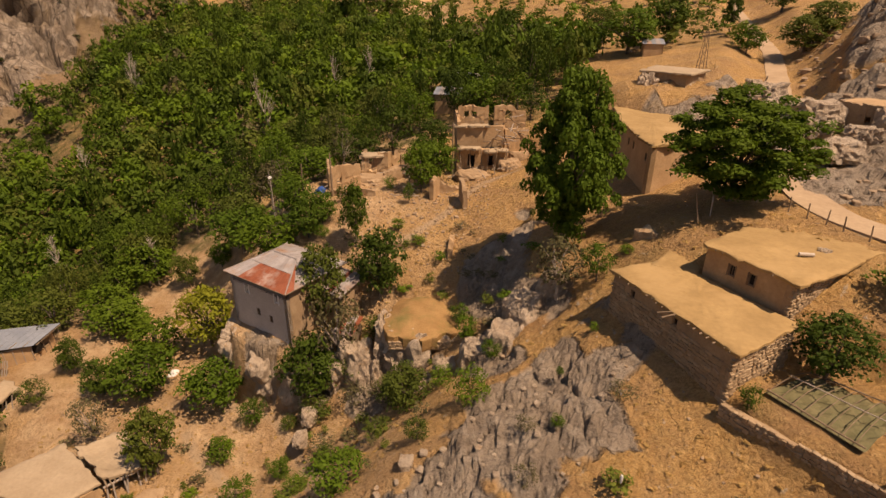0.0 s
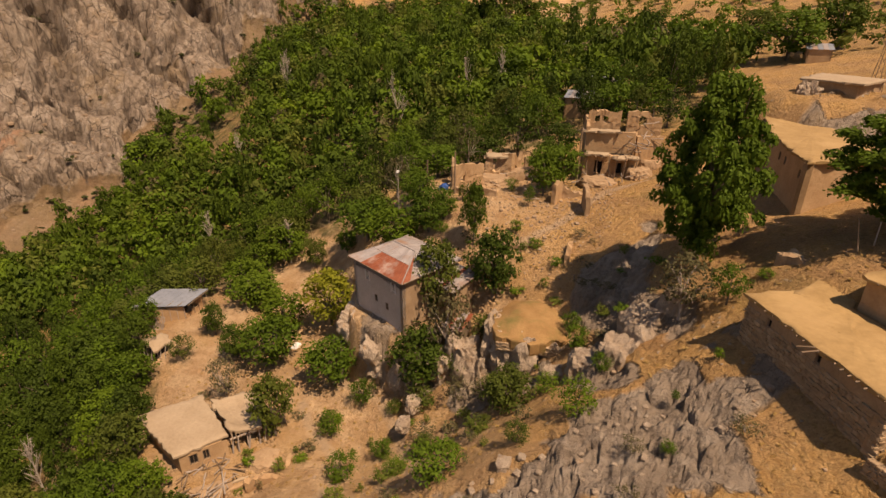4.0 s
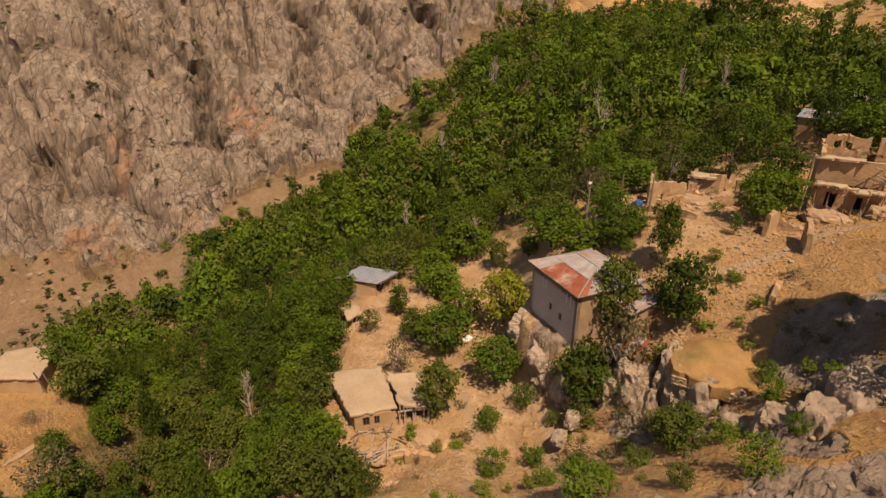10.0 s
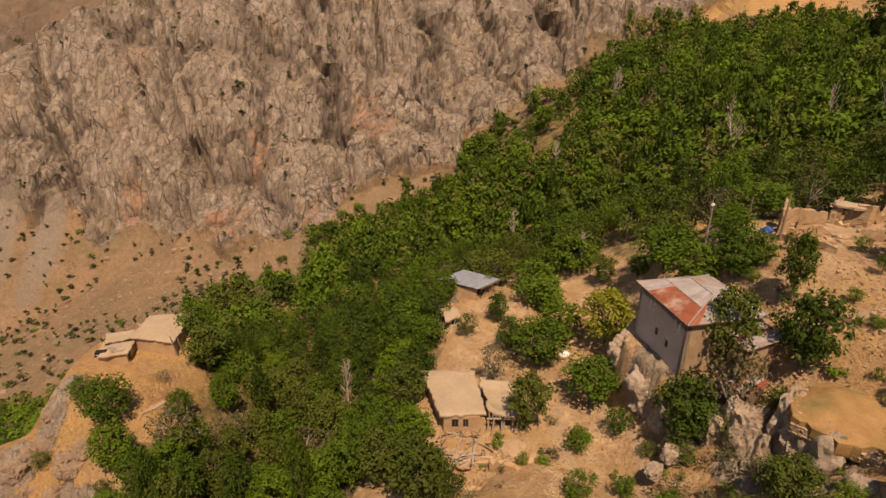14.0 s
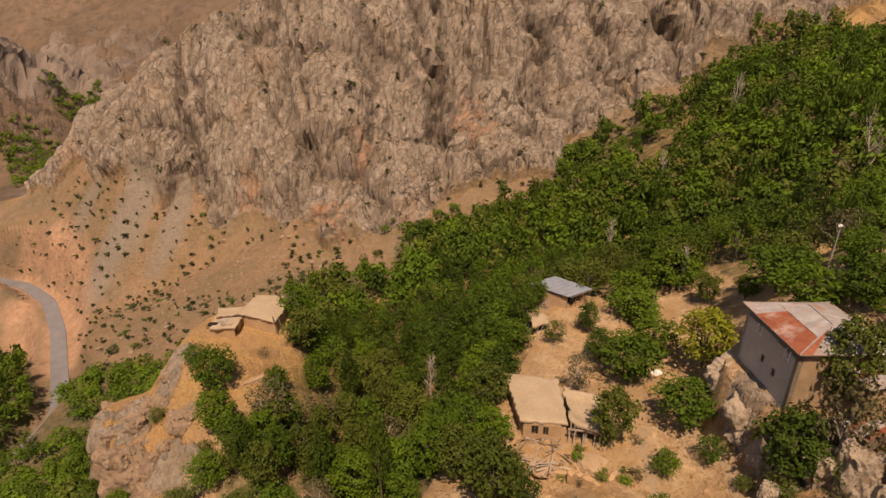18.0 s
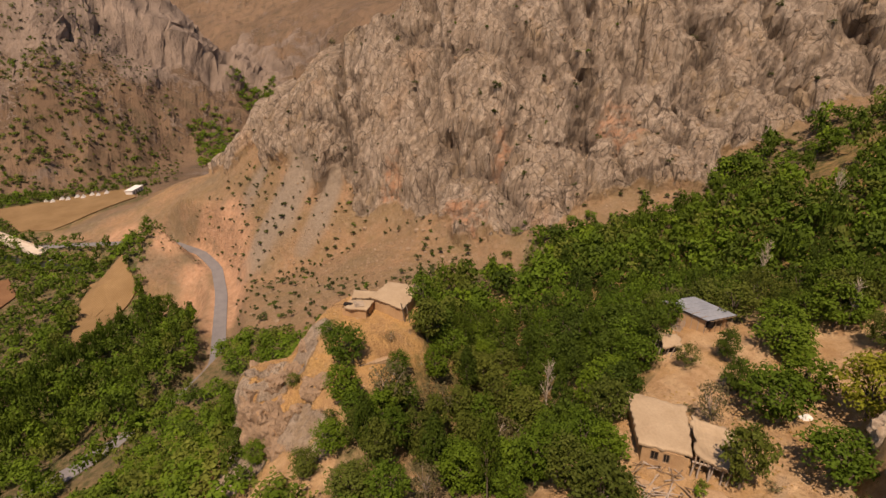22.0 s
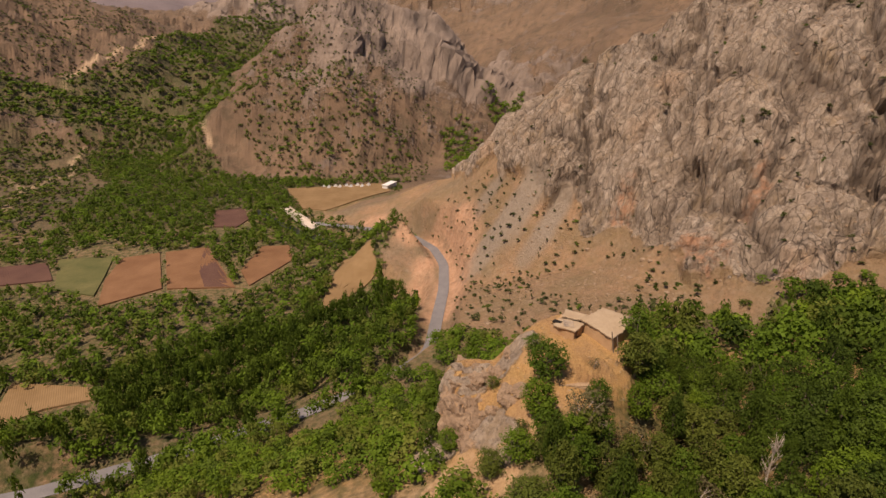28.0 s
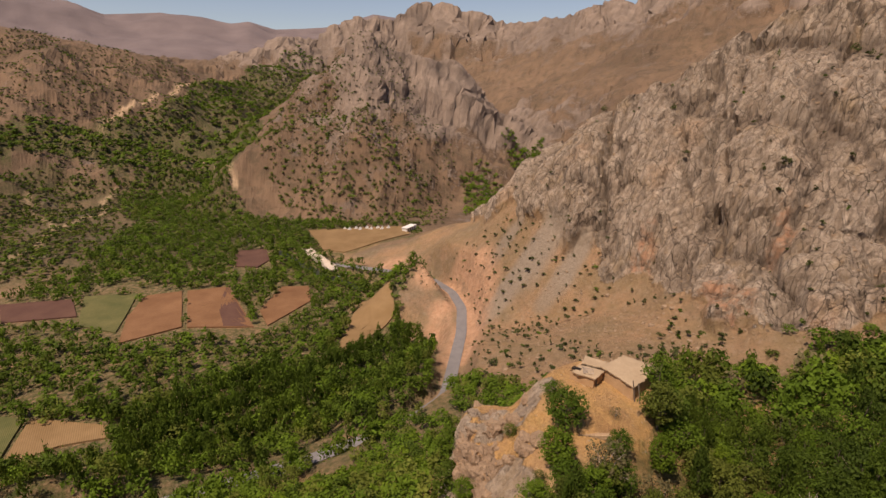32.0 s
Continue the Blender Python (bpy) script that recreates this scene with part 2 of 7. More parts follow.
def ground_material():
    m, nt, b = material("ground", 0.95)
    soil = mix(nt, noise_out(nt, 9, 5), (0.361, 0.197, 0.084), (0.504, 0.311, 0.151))
    grass = mix(nt, noise_out(nt, 0.5, 4), (0.420, 0.223, 0.077), (0.588, 0.357, 0.143))
    dry = mix(nt, noise_out(nt, 4.5, 6, lo=0.4, hi=0.6), soil, grass)
    dry = mix(nt, maths(nt, 'MULTIPLY', noise_out(nt, 0.35, 3, lo=0.52, hi=0.74), 0.5), dry, (0.168, 0.097, 0.042))
    dry = mix(nt, maths(nt, 'MULTIPLY', noise_out(nt, 1.9, 7, 0.7, lo=0.54, hi=0.68), 0.4), dry, (0.227, 0.139, 0.059))
    dry = mix(nt, maths(nt, 'MULTIPLY', noise_out(nt, 5.5, 6, 0.65, lo=0.56, hi=0.70), 0.4), dry, (0.210, 0.160, 0.055))
    dry = mix(nt, noise_out(nt, 0.8, 4, lo=0.64, hi=0.73), dry, (0.454, 0.361, 0.260))
    straw = noise_out(nt, 0.16, 5, 0.7, (1, 1, 0.6), 0.46, 0.64)
    dry = mix(nt, maths(nt, 'MULTIPLY', straw, 0.38), dry, (0.168, 0.088, 0.035))
    dry = mix(nt, maths(nt, 'MULTIPLY', noise_out(nt, 0.22, 4, 0.7, lo=0.56, hi=0.68), 0.5), dry, (0.622, 0.420, 0.197))
    light = mix(nt, noise_out(nt, 2.6, 7, 0.7, lo=0.38, hi=0.62), (0.420, 0.252, 0.130), (0.588, 0.399, 0.231))
    light = mix(nt, maths(nt, 'MULTIPLY', noise_out(nt, 0.6, 5, 0.7, lo=0.52, hi=0.68), 0.5), light, (0.277, 0.168, 0.080))
    dry = mix(nt, maths(nt, 'MULTIPLY', attr(nt, "pale"), noise_out(nt, 7, 6, 0.65, lo=0.30, hi=0.55)), dry, light)
    pink = mix(nt, noise_out(nt, 26, 6, 0.65, lo=0.42, hi=0.62), (0.196, 0.140, 0.086), (0.288, 0.172, 0.102))
    pink = mix(nt, maths(nt, 'MULTIPLY', noise_out(nt, 8, 7, 0.7, lo=0.46, hi=0.62), 0.6), pink, (0.160, 0.116, 0.060))
    pink = mix(nt, maths(nt, 'MULTIPLY', noise_out(nt, 3.2, 8, 0.8, lo=0.5, hi=0.62), 0.5), pink, (0.296, 0.224, 0.156))
    pink = mix(nt, maths(nt, 'MULTIPLY', noise_out(nt, 0.9, 4, 0.7, lo=0.57, hi=0.67), 0.7), pink, (0.084, 0.066, 0.032))
    pink = mix(nt, maths(nt, 'MULTIPLY', noise_out(nt, 1.7, 7, 0.75, lo=0.48, hi=0.64), 0.6), pink, (0.124, 0.086, 0.053))
    dry = mix(nt, attr(nt, "bare"), dry, pink)
    brown = mix(nt, noise_out(nt, 110, 7, 0.65), (0.100, 0.066, 0.042), (0.205, 0.130, 0.080))
    brown = mix(nt, maths(nt, 'MULTIPLY', noise_out(nt, 16, 8, 0.75, lo=0.48, hi=0.62), 0.6), brown, (0.07, 0.054, 0.032))
    brown = mix(nt, noise_out(nt, 45, 8, 0.7, lo=0.58, hi=0.68), brown, (0.155, 0.118, 0.095))
    # distance haze put into the colour of the farthest ridges
    brown = mix(nt, attr(nt, "haze_mauve"), brown, mix(nt, noise_out(nt, 160, 6, 0.6), (0.125, 0.098, 0.098), (0.175, 0.137, 0.132)))
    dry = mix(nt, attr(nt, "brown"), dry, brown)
    grit = noise_out(nt, 1.6, 8, 0.7, lo=0.35, hi=0.65)
    rock = mix(nt, noise_out(nt, 26, 5, 0.6, lo=0.35, hi=0.65), (0.380, 0.289, 0.204), (0.464, 0.372, 0.285))
    flakes = cracks(nt, 1.9, (1, 1, 0.38))
    blocks = cracks(nt, 4.6, (1, 1, 0.3))
    clefts = cracks(nt, 9.0, (1, 1, 0.2))
    rock = mix(nt, maths(nt, 'MULTIPLY', blocks[2], 0.45), rock, (0.243, 0.179, 0.125))
    rock = mix(nt, maths(nt, 'MULTIPLY', flakes[2], 0.40), rock, (0.205, 0.150, 0.106))
    rock = mix(nt, maths(nt, 'MULTIPLY', noise_out(nt, 3.4, 9, 0.82, (1, 1, 0.4), 0.50, 0.57), 0.45), rock, (0.517, 0.433, 0.342))
    rock = mix(nt, maths(nt, 'MULTIPLY', grit, 0.22), rock, (0.167, 0.120, 0.085))
    rock = mix(nt, maths(nt, 'MULTIPLY', noise_out(nt, 1.5, 9, 0.82, (1, 1, 0.25), 0.52, 0.59), 0.45), rock, (0.095, 0.068, 0.050))
    rock = mix(nt, maths(nt, 'MULTIPLY', noise_out(nt, 12, 7, 0.7, (1, 1, 0.6), 0.54, 0.64), 0.5), rock, (0.289, 0.194, 0.099))
    rock = mix(nt, maths(nt, 'MULTIPLY', noise_out(nt, 34, 5, lo=0.60, hi=0.72), 0.6), rock, (0.380, 0.243, 0.148))
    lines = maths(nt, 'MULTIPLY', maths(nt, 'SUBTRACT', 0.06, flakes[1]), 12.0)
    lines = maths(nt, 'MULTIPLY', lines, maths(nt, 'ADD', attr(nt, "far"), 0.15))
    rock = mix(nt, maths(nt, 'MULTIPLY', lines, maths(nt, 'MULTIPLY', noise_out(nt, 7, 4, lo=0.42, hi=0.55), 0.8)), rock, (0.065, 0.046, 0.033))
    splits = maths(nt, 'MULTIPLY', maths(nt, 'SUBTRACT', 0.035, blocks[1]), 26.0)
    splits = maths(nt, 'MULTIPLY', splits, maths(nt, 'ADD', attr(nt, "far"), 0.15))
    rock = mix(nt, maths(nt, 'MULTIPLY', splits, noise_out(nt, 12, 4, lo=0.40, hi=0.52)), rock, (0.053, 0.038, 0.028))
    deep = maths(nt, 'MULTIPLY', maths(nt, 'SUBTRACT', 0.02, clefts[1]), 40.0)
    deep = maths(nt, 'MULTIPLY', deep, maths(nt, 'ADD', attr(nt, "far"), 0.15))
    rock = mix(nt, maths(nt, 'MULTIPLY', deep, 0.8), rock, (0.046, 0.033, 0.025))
    # shade of clefts and creases put into the rock colour
    rock = mix(nt, maths(nt, 'MULTIPLY', attr(nt, "crease_shade"), 0.75), rock, (0.091, 0.065, 0.047))
    rock = mix(nt, maths(nt, 'MULTIPLY', attr(nt, "red"), noise_out(nt, 4.0, 6, 0.7, lo=0.42, hi=0.62)), rock, (0.380, 0.209, 0.125))
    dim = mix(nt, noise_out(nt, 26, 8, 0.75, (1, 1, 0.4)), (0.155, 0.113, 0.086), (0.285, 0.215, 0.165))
    # far rock takes the same painted crease shade
    dim = mix(nt, maths(nt, 'MULTIPLY', attr(nt, "crease_shade"), 0.6), dim, (0.055, 0.042, 0.034))
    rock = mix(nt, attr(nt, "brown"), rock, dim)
    talus = mix(nt, noise_out(nt, 1.2, 5), (0.208, 0.160, 0.118), (0.272, 0.216, 0.160))
    green = mix(nt, noise_out(nt, 2.5, 6), (0.028, 0.044, 0.011), (0.075, 0.082, 0.022))
    col = mix(nt, attr(nt, "talus"), dry, talus)
    col = mix(nt, maths(nt, 'MULTIPLY', attr(nt, "clay"), noise_out(nt, 5, 6, 0.7, lo=0.25, hi=0.55)), col, mix(nt, noise_out(nt, 2.2, 6, 0.7), (0.36, 0.195, 0.112), (0.50, 0.30, 0.185)))
    col = mix(nt, maths(nt, 'MULTIPLY', attr(nt, "path"), noise_out(nt, 1.2, 5, lo=0.2, hi=0.5)), col, (0.45, 0.31, 0.19))
    wob = maths(nt, 'MULTIPLY', noise_out(nt, 2.2, 5, lo=0.3, hi=0.62), attr(nt, "green"))
    col = mix(nt, wob, col, green)
    edge = maths(nt, 'ADD', attr(nt, "rock"), maths(nt, 'SUBTRACT', noise_out(nt, 3.5, 6, 0.65), 0.5))
    r = nt.nodes.new("ShaderNodeMapRange")
    r.inputs["From Min"].default_value, r.inputs["From Max"].default_value = 0.42, 0.6
    nt.links.new(edge, r.inputs["Value"])
    col = mix(nt, r.outputs[0], col, rock)
    nt.links.new(col, b.inputs["Base Color"])
    fine_h = maths(nt, 'ADD', maths(nt, 'MULTIPLY', grit, 0.14), maths(nt, 'MULTIPLY', noise_out(nt, 0.4, 6, 0.7), 0.08))
    crag = maths(nt, 'ADD', maths(nt, 'MULTIPLY', maths(nt, 'SUBTRACT', 1.0, flakes[0]), 0.5), maths(nt, 'MULTIPLY', maths(nt, 'SUBTRACT', 1.0, splits), 0.2))
    h = maths(nt, 'ADD', fine_h, maths(nt, 'MULTIPLY', crag, r.outputs[0]))
    n = node(nt, "Bump", Strength=1.0, Distance=1.7)
    nt.links.new(h, n.inputs["Height"])
    nt.links.new(n.outputs["Normal"], b.inputs["Normal"])
    return m


MAT_GROUND = ground_material()
MAT_MUD = two_tone("mud_plaster", (0.36, 0.22, 0.115), (0.50, 0.33, 0.185), 2.2, 0.25, dist=0.05)
MAT_ROOF = two_tone("earth_roof", (0.305, 0.190, 0.080), (0.415, 0.268, 0.118), 3.0, 0.35, dist=0.04, stain=(0.40, 0.26, 0.12))
MAT_ROOF_OLD = two_tone("old_earth_roof", (0.33, 0.238, 0.15), (0.43, 0.325, 0.215), 3.0, 0.3, dist=0.05)
MAT_STONE = two_tone("rubble_stone", (0.34, 0.225, 0.13), (0.49, 0.355, 0.225), 0.9, 0.15, dist=0.04, vary=0.5)
MAT_PLASTER = two_tone("grey_plaster", (0.42, 0.365, 0.315), (0.54, 0.48, 0.42), 2.5, 0.2, dist=0.01)

# Fields on the valley floor: outlines.
FIELD_OUTLINES = {
    "field_a": [(-232, -293), (-247, -260), (-227, -239), (-213, -271)],
    "field_b": [(-252, -257), (-262, -230), (-212, -203), (-217, -229)],
    "field_c": [(-259, -223), (-269, -206), (-224, -175), (-201, -192), (-231, -212)],
    "field_d": [(-270, -203), (-281, -183), (-232, -140), (-224, -172)],
    "field_e": [(-252, -147), (-289, -152), (-294, -137), (-272, -126), (-235, -134)],
    "field_f": [(-274, -96), (-277, -80), (-254, -71), (-207, -88), (-233, -92)],
    "field_g": [(-359, -222), (-368, -204), (-344, -187), (-324, -187), (-321, -202)],
    "field_h": [(-141, -196), (-142, -182), (-118.5, -169), (-112, -180)],
    "field_i": [(-142.5, -180), (-144, -149), (-138, -144), (-131, -157), (-118, -167)],
    "camp_yard": [(-426, -194), (-453, -113), (-425, -104), (-368, -140), (-372, -159)],
}


def inside(x, y, poly):
    hit = np.zeros(len(x), bool)
    n = len(poly)
    for i in range(n):
        (x0, y0), (x1, y1) = poly[i], poly[(i + 1) % n]
        cross = ((y0 > y) != (y1 > y)) & (x < (x1 - x0) * (y - y0) / ((y1 - y0) or 1e-9) + x0)
        hit ^= cross
    return hit


# Woods and scrub: outlines in plan.
FOREST = [(-77, 17), (-136, 33), (-118, 58), (-150, 78), (-138, 99), (-122, 113), (-138, 140), (-132, 157), (-124, 185), (-126, 221),
          (-70, 284), (-23, 205), (30, 140), (25, 106), (12, 92), (-4, 99), (-14, 88), (-20, 79), (-27, 76), (-38, 84), (-47, 86), (-50, 70), (-56, 64),
          (-63, 56), (-54, 43), (-46, 31), (-36, 18), (-38, 13), (-53, 0), (-62, 3), (-66, 15)]
VALLEY = [(-143, -190), (-151, -150), (-190, -115), (-203, -92), (-227, -103), (-261, -72), (-215, -42), (-173, -36), (-132, -40), (-118, -68), (-98, -80), (-83, -113), (-105, -160)]
SLOPE = [(-165, -24), (-115, 22), (-92, 0), (-86, -10), (-78, -16), (-60, -8), (-45, 6), (-30, 8), (-24, -14), (-50, -60), (-75, -105), (-105, -90), (-140, -42)]
ORCHARD = [(28, 129), (58, 115), (84, 195), (110, 260), (30, 330), (-90, 330), (-60, 285), (-15, 210), (14, 160)]
FLOODPLAIN = [(-100, -165), (-135, -200), (-200, -262), (-240, -300), (-284, -294), (-345, -330), (-413, -346), (-509, -451), (-605, -421), (-560, -340), (-500, -308), (-462, -270), (-452, -197),
              (-459, -178), (-425, -90), (-350, -150), (-300, -60), (-262, -70), (-205, -95), (-190, -118)]
UPPER_VALLEY = [(-470, -600), (-500, -650), (-560, -630), (-676, -579), (-793, -560), (-958, -640), (-1255, -690), (-1420, -640), (-1400, -540), (-1135, -540), (-900, -440), (-714, -380), (-600, -330), (-560, -360), (-610, -430), (-510, -455), (-560, -520)]
LEFT_FOOT = [(-486, -566), (-521, -531), (-509, -451), (-413, -346), (-359, -339), (-284, -294), (-245, -320), (-300, -430), (-400, -530)]
TERRACES = [(-150, 180), (-137, 193), (-102, 158), (-85, 123), (-103, 123), (-118, 129)]
CLEARINGS = [FIELD_OUTLINES[k] for k in sorted(FIELD_OUTLINES)]

# ---------------------------------------------------------------- ground sheet
def bands(x, y, lines):
    out = np.zeros(np.shape(x))
    for line, width in lines:
        d, k = along(x, y, line)
        out = np.maximum(out, k * smooth(width, width * 0.35, d))
    return out


# Outcrops on the hillside: line of (x, y, strength), half width.
OUTCROPS = [([(12, 35.5, 1), (7, 32, 1), (1, 29.5, 1), (-5, 26, 1), (-9, 21, 1)], 5.5), ([(8, 28, 0.9), (4, 24, 0.9), (0, 20, 0.8)], 5),
            ([(7, 44, 1), (4, 48, 1), (3.5, 54, 1), (6, 60, 1)], 5.0), ([(4, 38, 1), (1.5, 42, 1)], 3.0), ([(-21, 51, 1), (-16, 49, 1)], 4.0), ([(-9, 46, 1), (-1, 46, 1)], 4.0),
            ([(38, 62, 1), (46, 66, 1), (60, 78, 0.9), (80, 110, 0.9)], 9.0), ([(36, 50, 1), (44, 56, 0.9), (60, 60, 0.9)], 6.0), ([(28, 74, 0.8), (38, 86, 0.8)], 6.0),
            ([(-79, -9, 1), (-74, -11, 1), (-70, -12, 1)], 9.0), ([(-82, 2, 0.9), (-78, -3, 0.9)], 4.0), ([(-67, -3.5, 1), (-62, -0.5, 1)], 4.5)]
# Trodden footpaths: points, half width.
CLAY = [([(-329, -93, 1), (-277, -58, 1), (-286, -45, 1), (-251, -29, 1)], 13), ([(-270, -30, 1), (-246, -25, 1), (-227, -29, 1), (-201, -29, 1)], 12), ([(-256, -47, 1), (-237, -45, 1), (-206, -44, 1)], 9)]
PATHS = [([(-29.3, 44.8, 1), (-27.3, 42.4, 1), (-24.5, 40.4, 1), (-22.2, 38.9, 1), (-20.7, 36.0, 1), (-21, 32, 1)], 0.8), ([(-28, 50, 1), (-25.4, 48.5, 1), (-20.7, 47.1, 1), (-19.1, 45.8, 1), (-16.8, 42.8, 1), (-13.8, 38.5, 1), (-12, 34, 1)], 0.8), ([(-12, 58, 1), (-6, 62, 1), (-2, 66, 1), (3, 74, 1), (9, 76, 1)], 1.0), ([(-296, -365, 1), (-333, -375, 1), (-391, -411, 1), (-434, -422, 1), (-448, -413, 1), (-482, -444, 1), (-512, -447, 1)], 4.5), ([(-391, -411, 1), (-410, -440, 1), (-430, -480, 0.8), (-470, -520, 0.6)], 4.0),
         ([(-615, -430, 1), (-630, -406, 1), (-515, -315, 1), (-495, -300, 1)], 4.0), ([(-464, -288, 0.9), (-424, -249, 0.9), (-370, -208, 1), (-352, -176, 1)], 3.0), ([(-648, -582, 1), (-702, -587, 1), (-841, -609, 1), (-977, -652, 1)], 6.0), ([(-210, -300, 0.8), (-262, -262, 0.8), (-300, -262, 0.8)], 3.0)]
# Patches of red, iron-stained rock: x, y, radius.
RED_STAINS = [(-174, 118, 7), (-163, 117.5, 5), (-190, 81.5, 5), (-214.6, 41, 6), (-180, 60, 7), (-172, 64, 6), (-153, 76, 7), (-131.5, 115, 5)]


def covers(x, y, up):
    """Masks: rock, talus, bare pink earth, green undergrowth."""
    n = fbm(x, y, 30, 4, 41)
    r = np.hypot(x, y)
    on_cliff = smooth(-4, 6, up + 5 * n)
    reach, _ = along(x, y, [(a, b, 0) for a, b in CLIFF_FOOT])
    reach = np.where(inside(x.ravel(), y.ravel(), CLIFF_SIDE).reshape(x.shape), reach, -reach)
    rock = smooth(-3, 5, reach + 13 * fbm(x, y, 16, 4, 43))
    talus = on_cliff * bands(x + 5 * n, y + 5 * n, [([(-249, 13, 1), (-243, 3, 1), (-239, -5, 1), (-235, -14, 1), (-229, -21, 0.8)], 11), ([(-236, 22, 1), (-228, 13, 1), (-223, 5, 0.7)], 7), ([(-270, -8, 0.8), (-262, -18, 0.7)], 8)])
    rock = rock * (1 - talus * smooth(12, -2, reach))
    bare = np.maximum(on_cliff * (1 - rock) * smooth(-0.25, 0.45, n + 0.35 * smooth(30, -60, y)), 0.85 * smooth(-100, -128, x + 12 * n) * smooth(-420, -340, x))
    bare = np.maximum(bare, 0.9 * smooth(26, 8, along(x, y, HIGHWAY)[0]))
    for line, lo, hi in ((MID_RIDGE, 40, 210), (FAR_RIDGE, 40, 420)):
        dm, zm = along(x, y, line)
        rock = np.maximum(rock, smooth(hi, lo, dm + 0.45 * hi * n) * 0.9 * smooth(-330, -230, y + 60 * n) if hi < 300 else smooth(hi, lo, dm + 0.45 * hi * n) * 0.8)
    rock = np.maximum(rock, bands(x, y, OUTCROPS) * smooth(-0.42, 0.12, fbm(x, y, 6, 4, 61)))
    brown = smooth(370, 450, r + 30 * n) * smooth(-190, -350, x + 50 * n)
    return rock, talus, bare, brown


def hashed(a, k):
    return np.modf(np.abs(np.sin(a * (12.9898 + 1.7 * k) + 4.1 * k) * 43758.5453))[0]


def facets(x, y, z, size, seed):
    """Broken rock: nearest-cell blocks, each with its own height and tilt; returns push and nearness to a block's edge.
    """
    p = np.stack([x, y, z], -1) / size + 100.0
    base = np.floor(p)
    best, second = np.full(len(p), 9.0), np.full(len(p), 9.0)
    out = np.zeros(len(p))
    for i in (-1, 0, 1):
        for j in (-1, 0, 1):
            for k in (-1, 0, 1):
                c = base + np.array([i, j, k])
                q = c[:, 0] * 17.13 + c[:, 1] * 57.71 + c[:, 2] * 113.37 + seed
                c = c + np.stack([hashed(q, 1), hashed(q, 2), hashed(q, 3)], -1)
                d = p - c
                r = (d * d).sum(1)
                v = 1.1 * (hashed(q, 4) - 0.5) + ((np.stack([hashed(q, 5), hashed(q, 6), hashed(q, 7)], -1) - 0.5) * d).sum(1) * 1.5
                near = r < best
                second = np.where(near, best, np.minimum(second, r))
                out = np.where(near, v, out)
                best = np.minimum(best, r)
    return out, smooth(0.16, 0.0, np.sqrt(second) - np.sqrt(best))


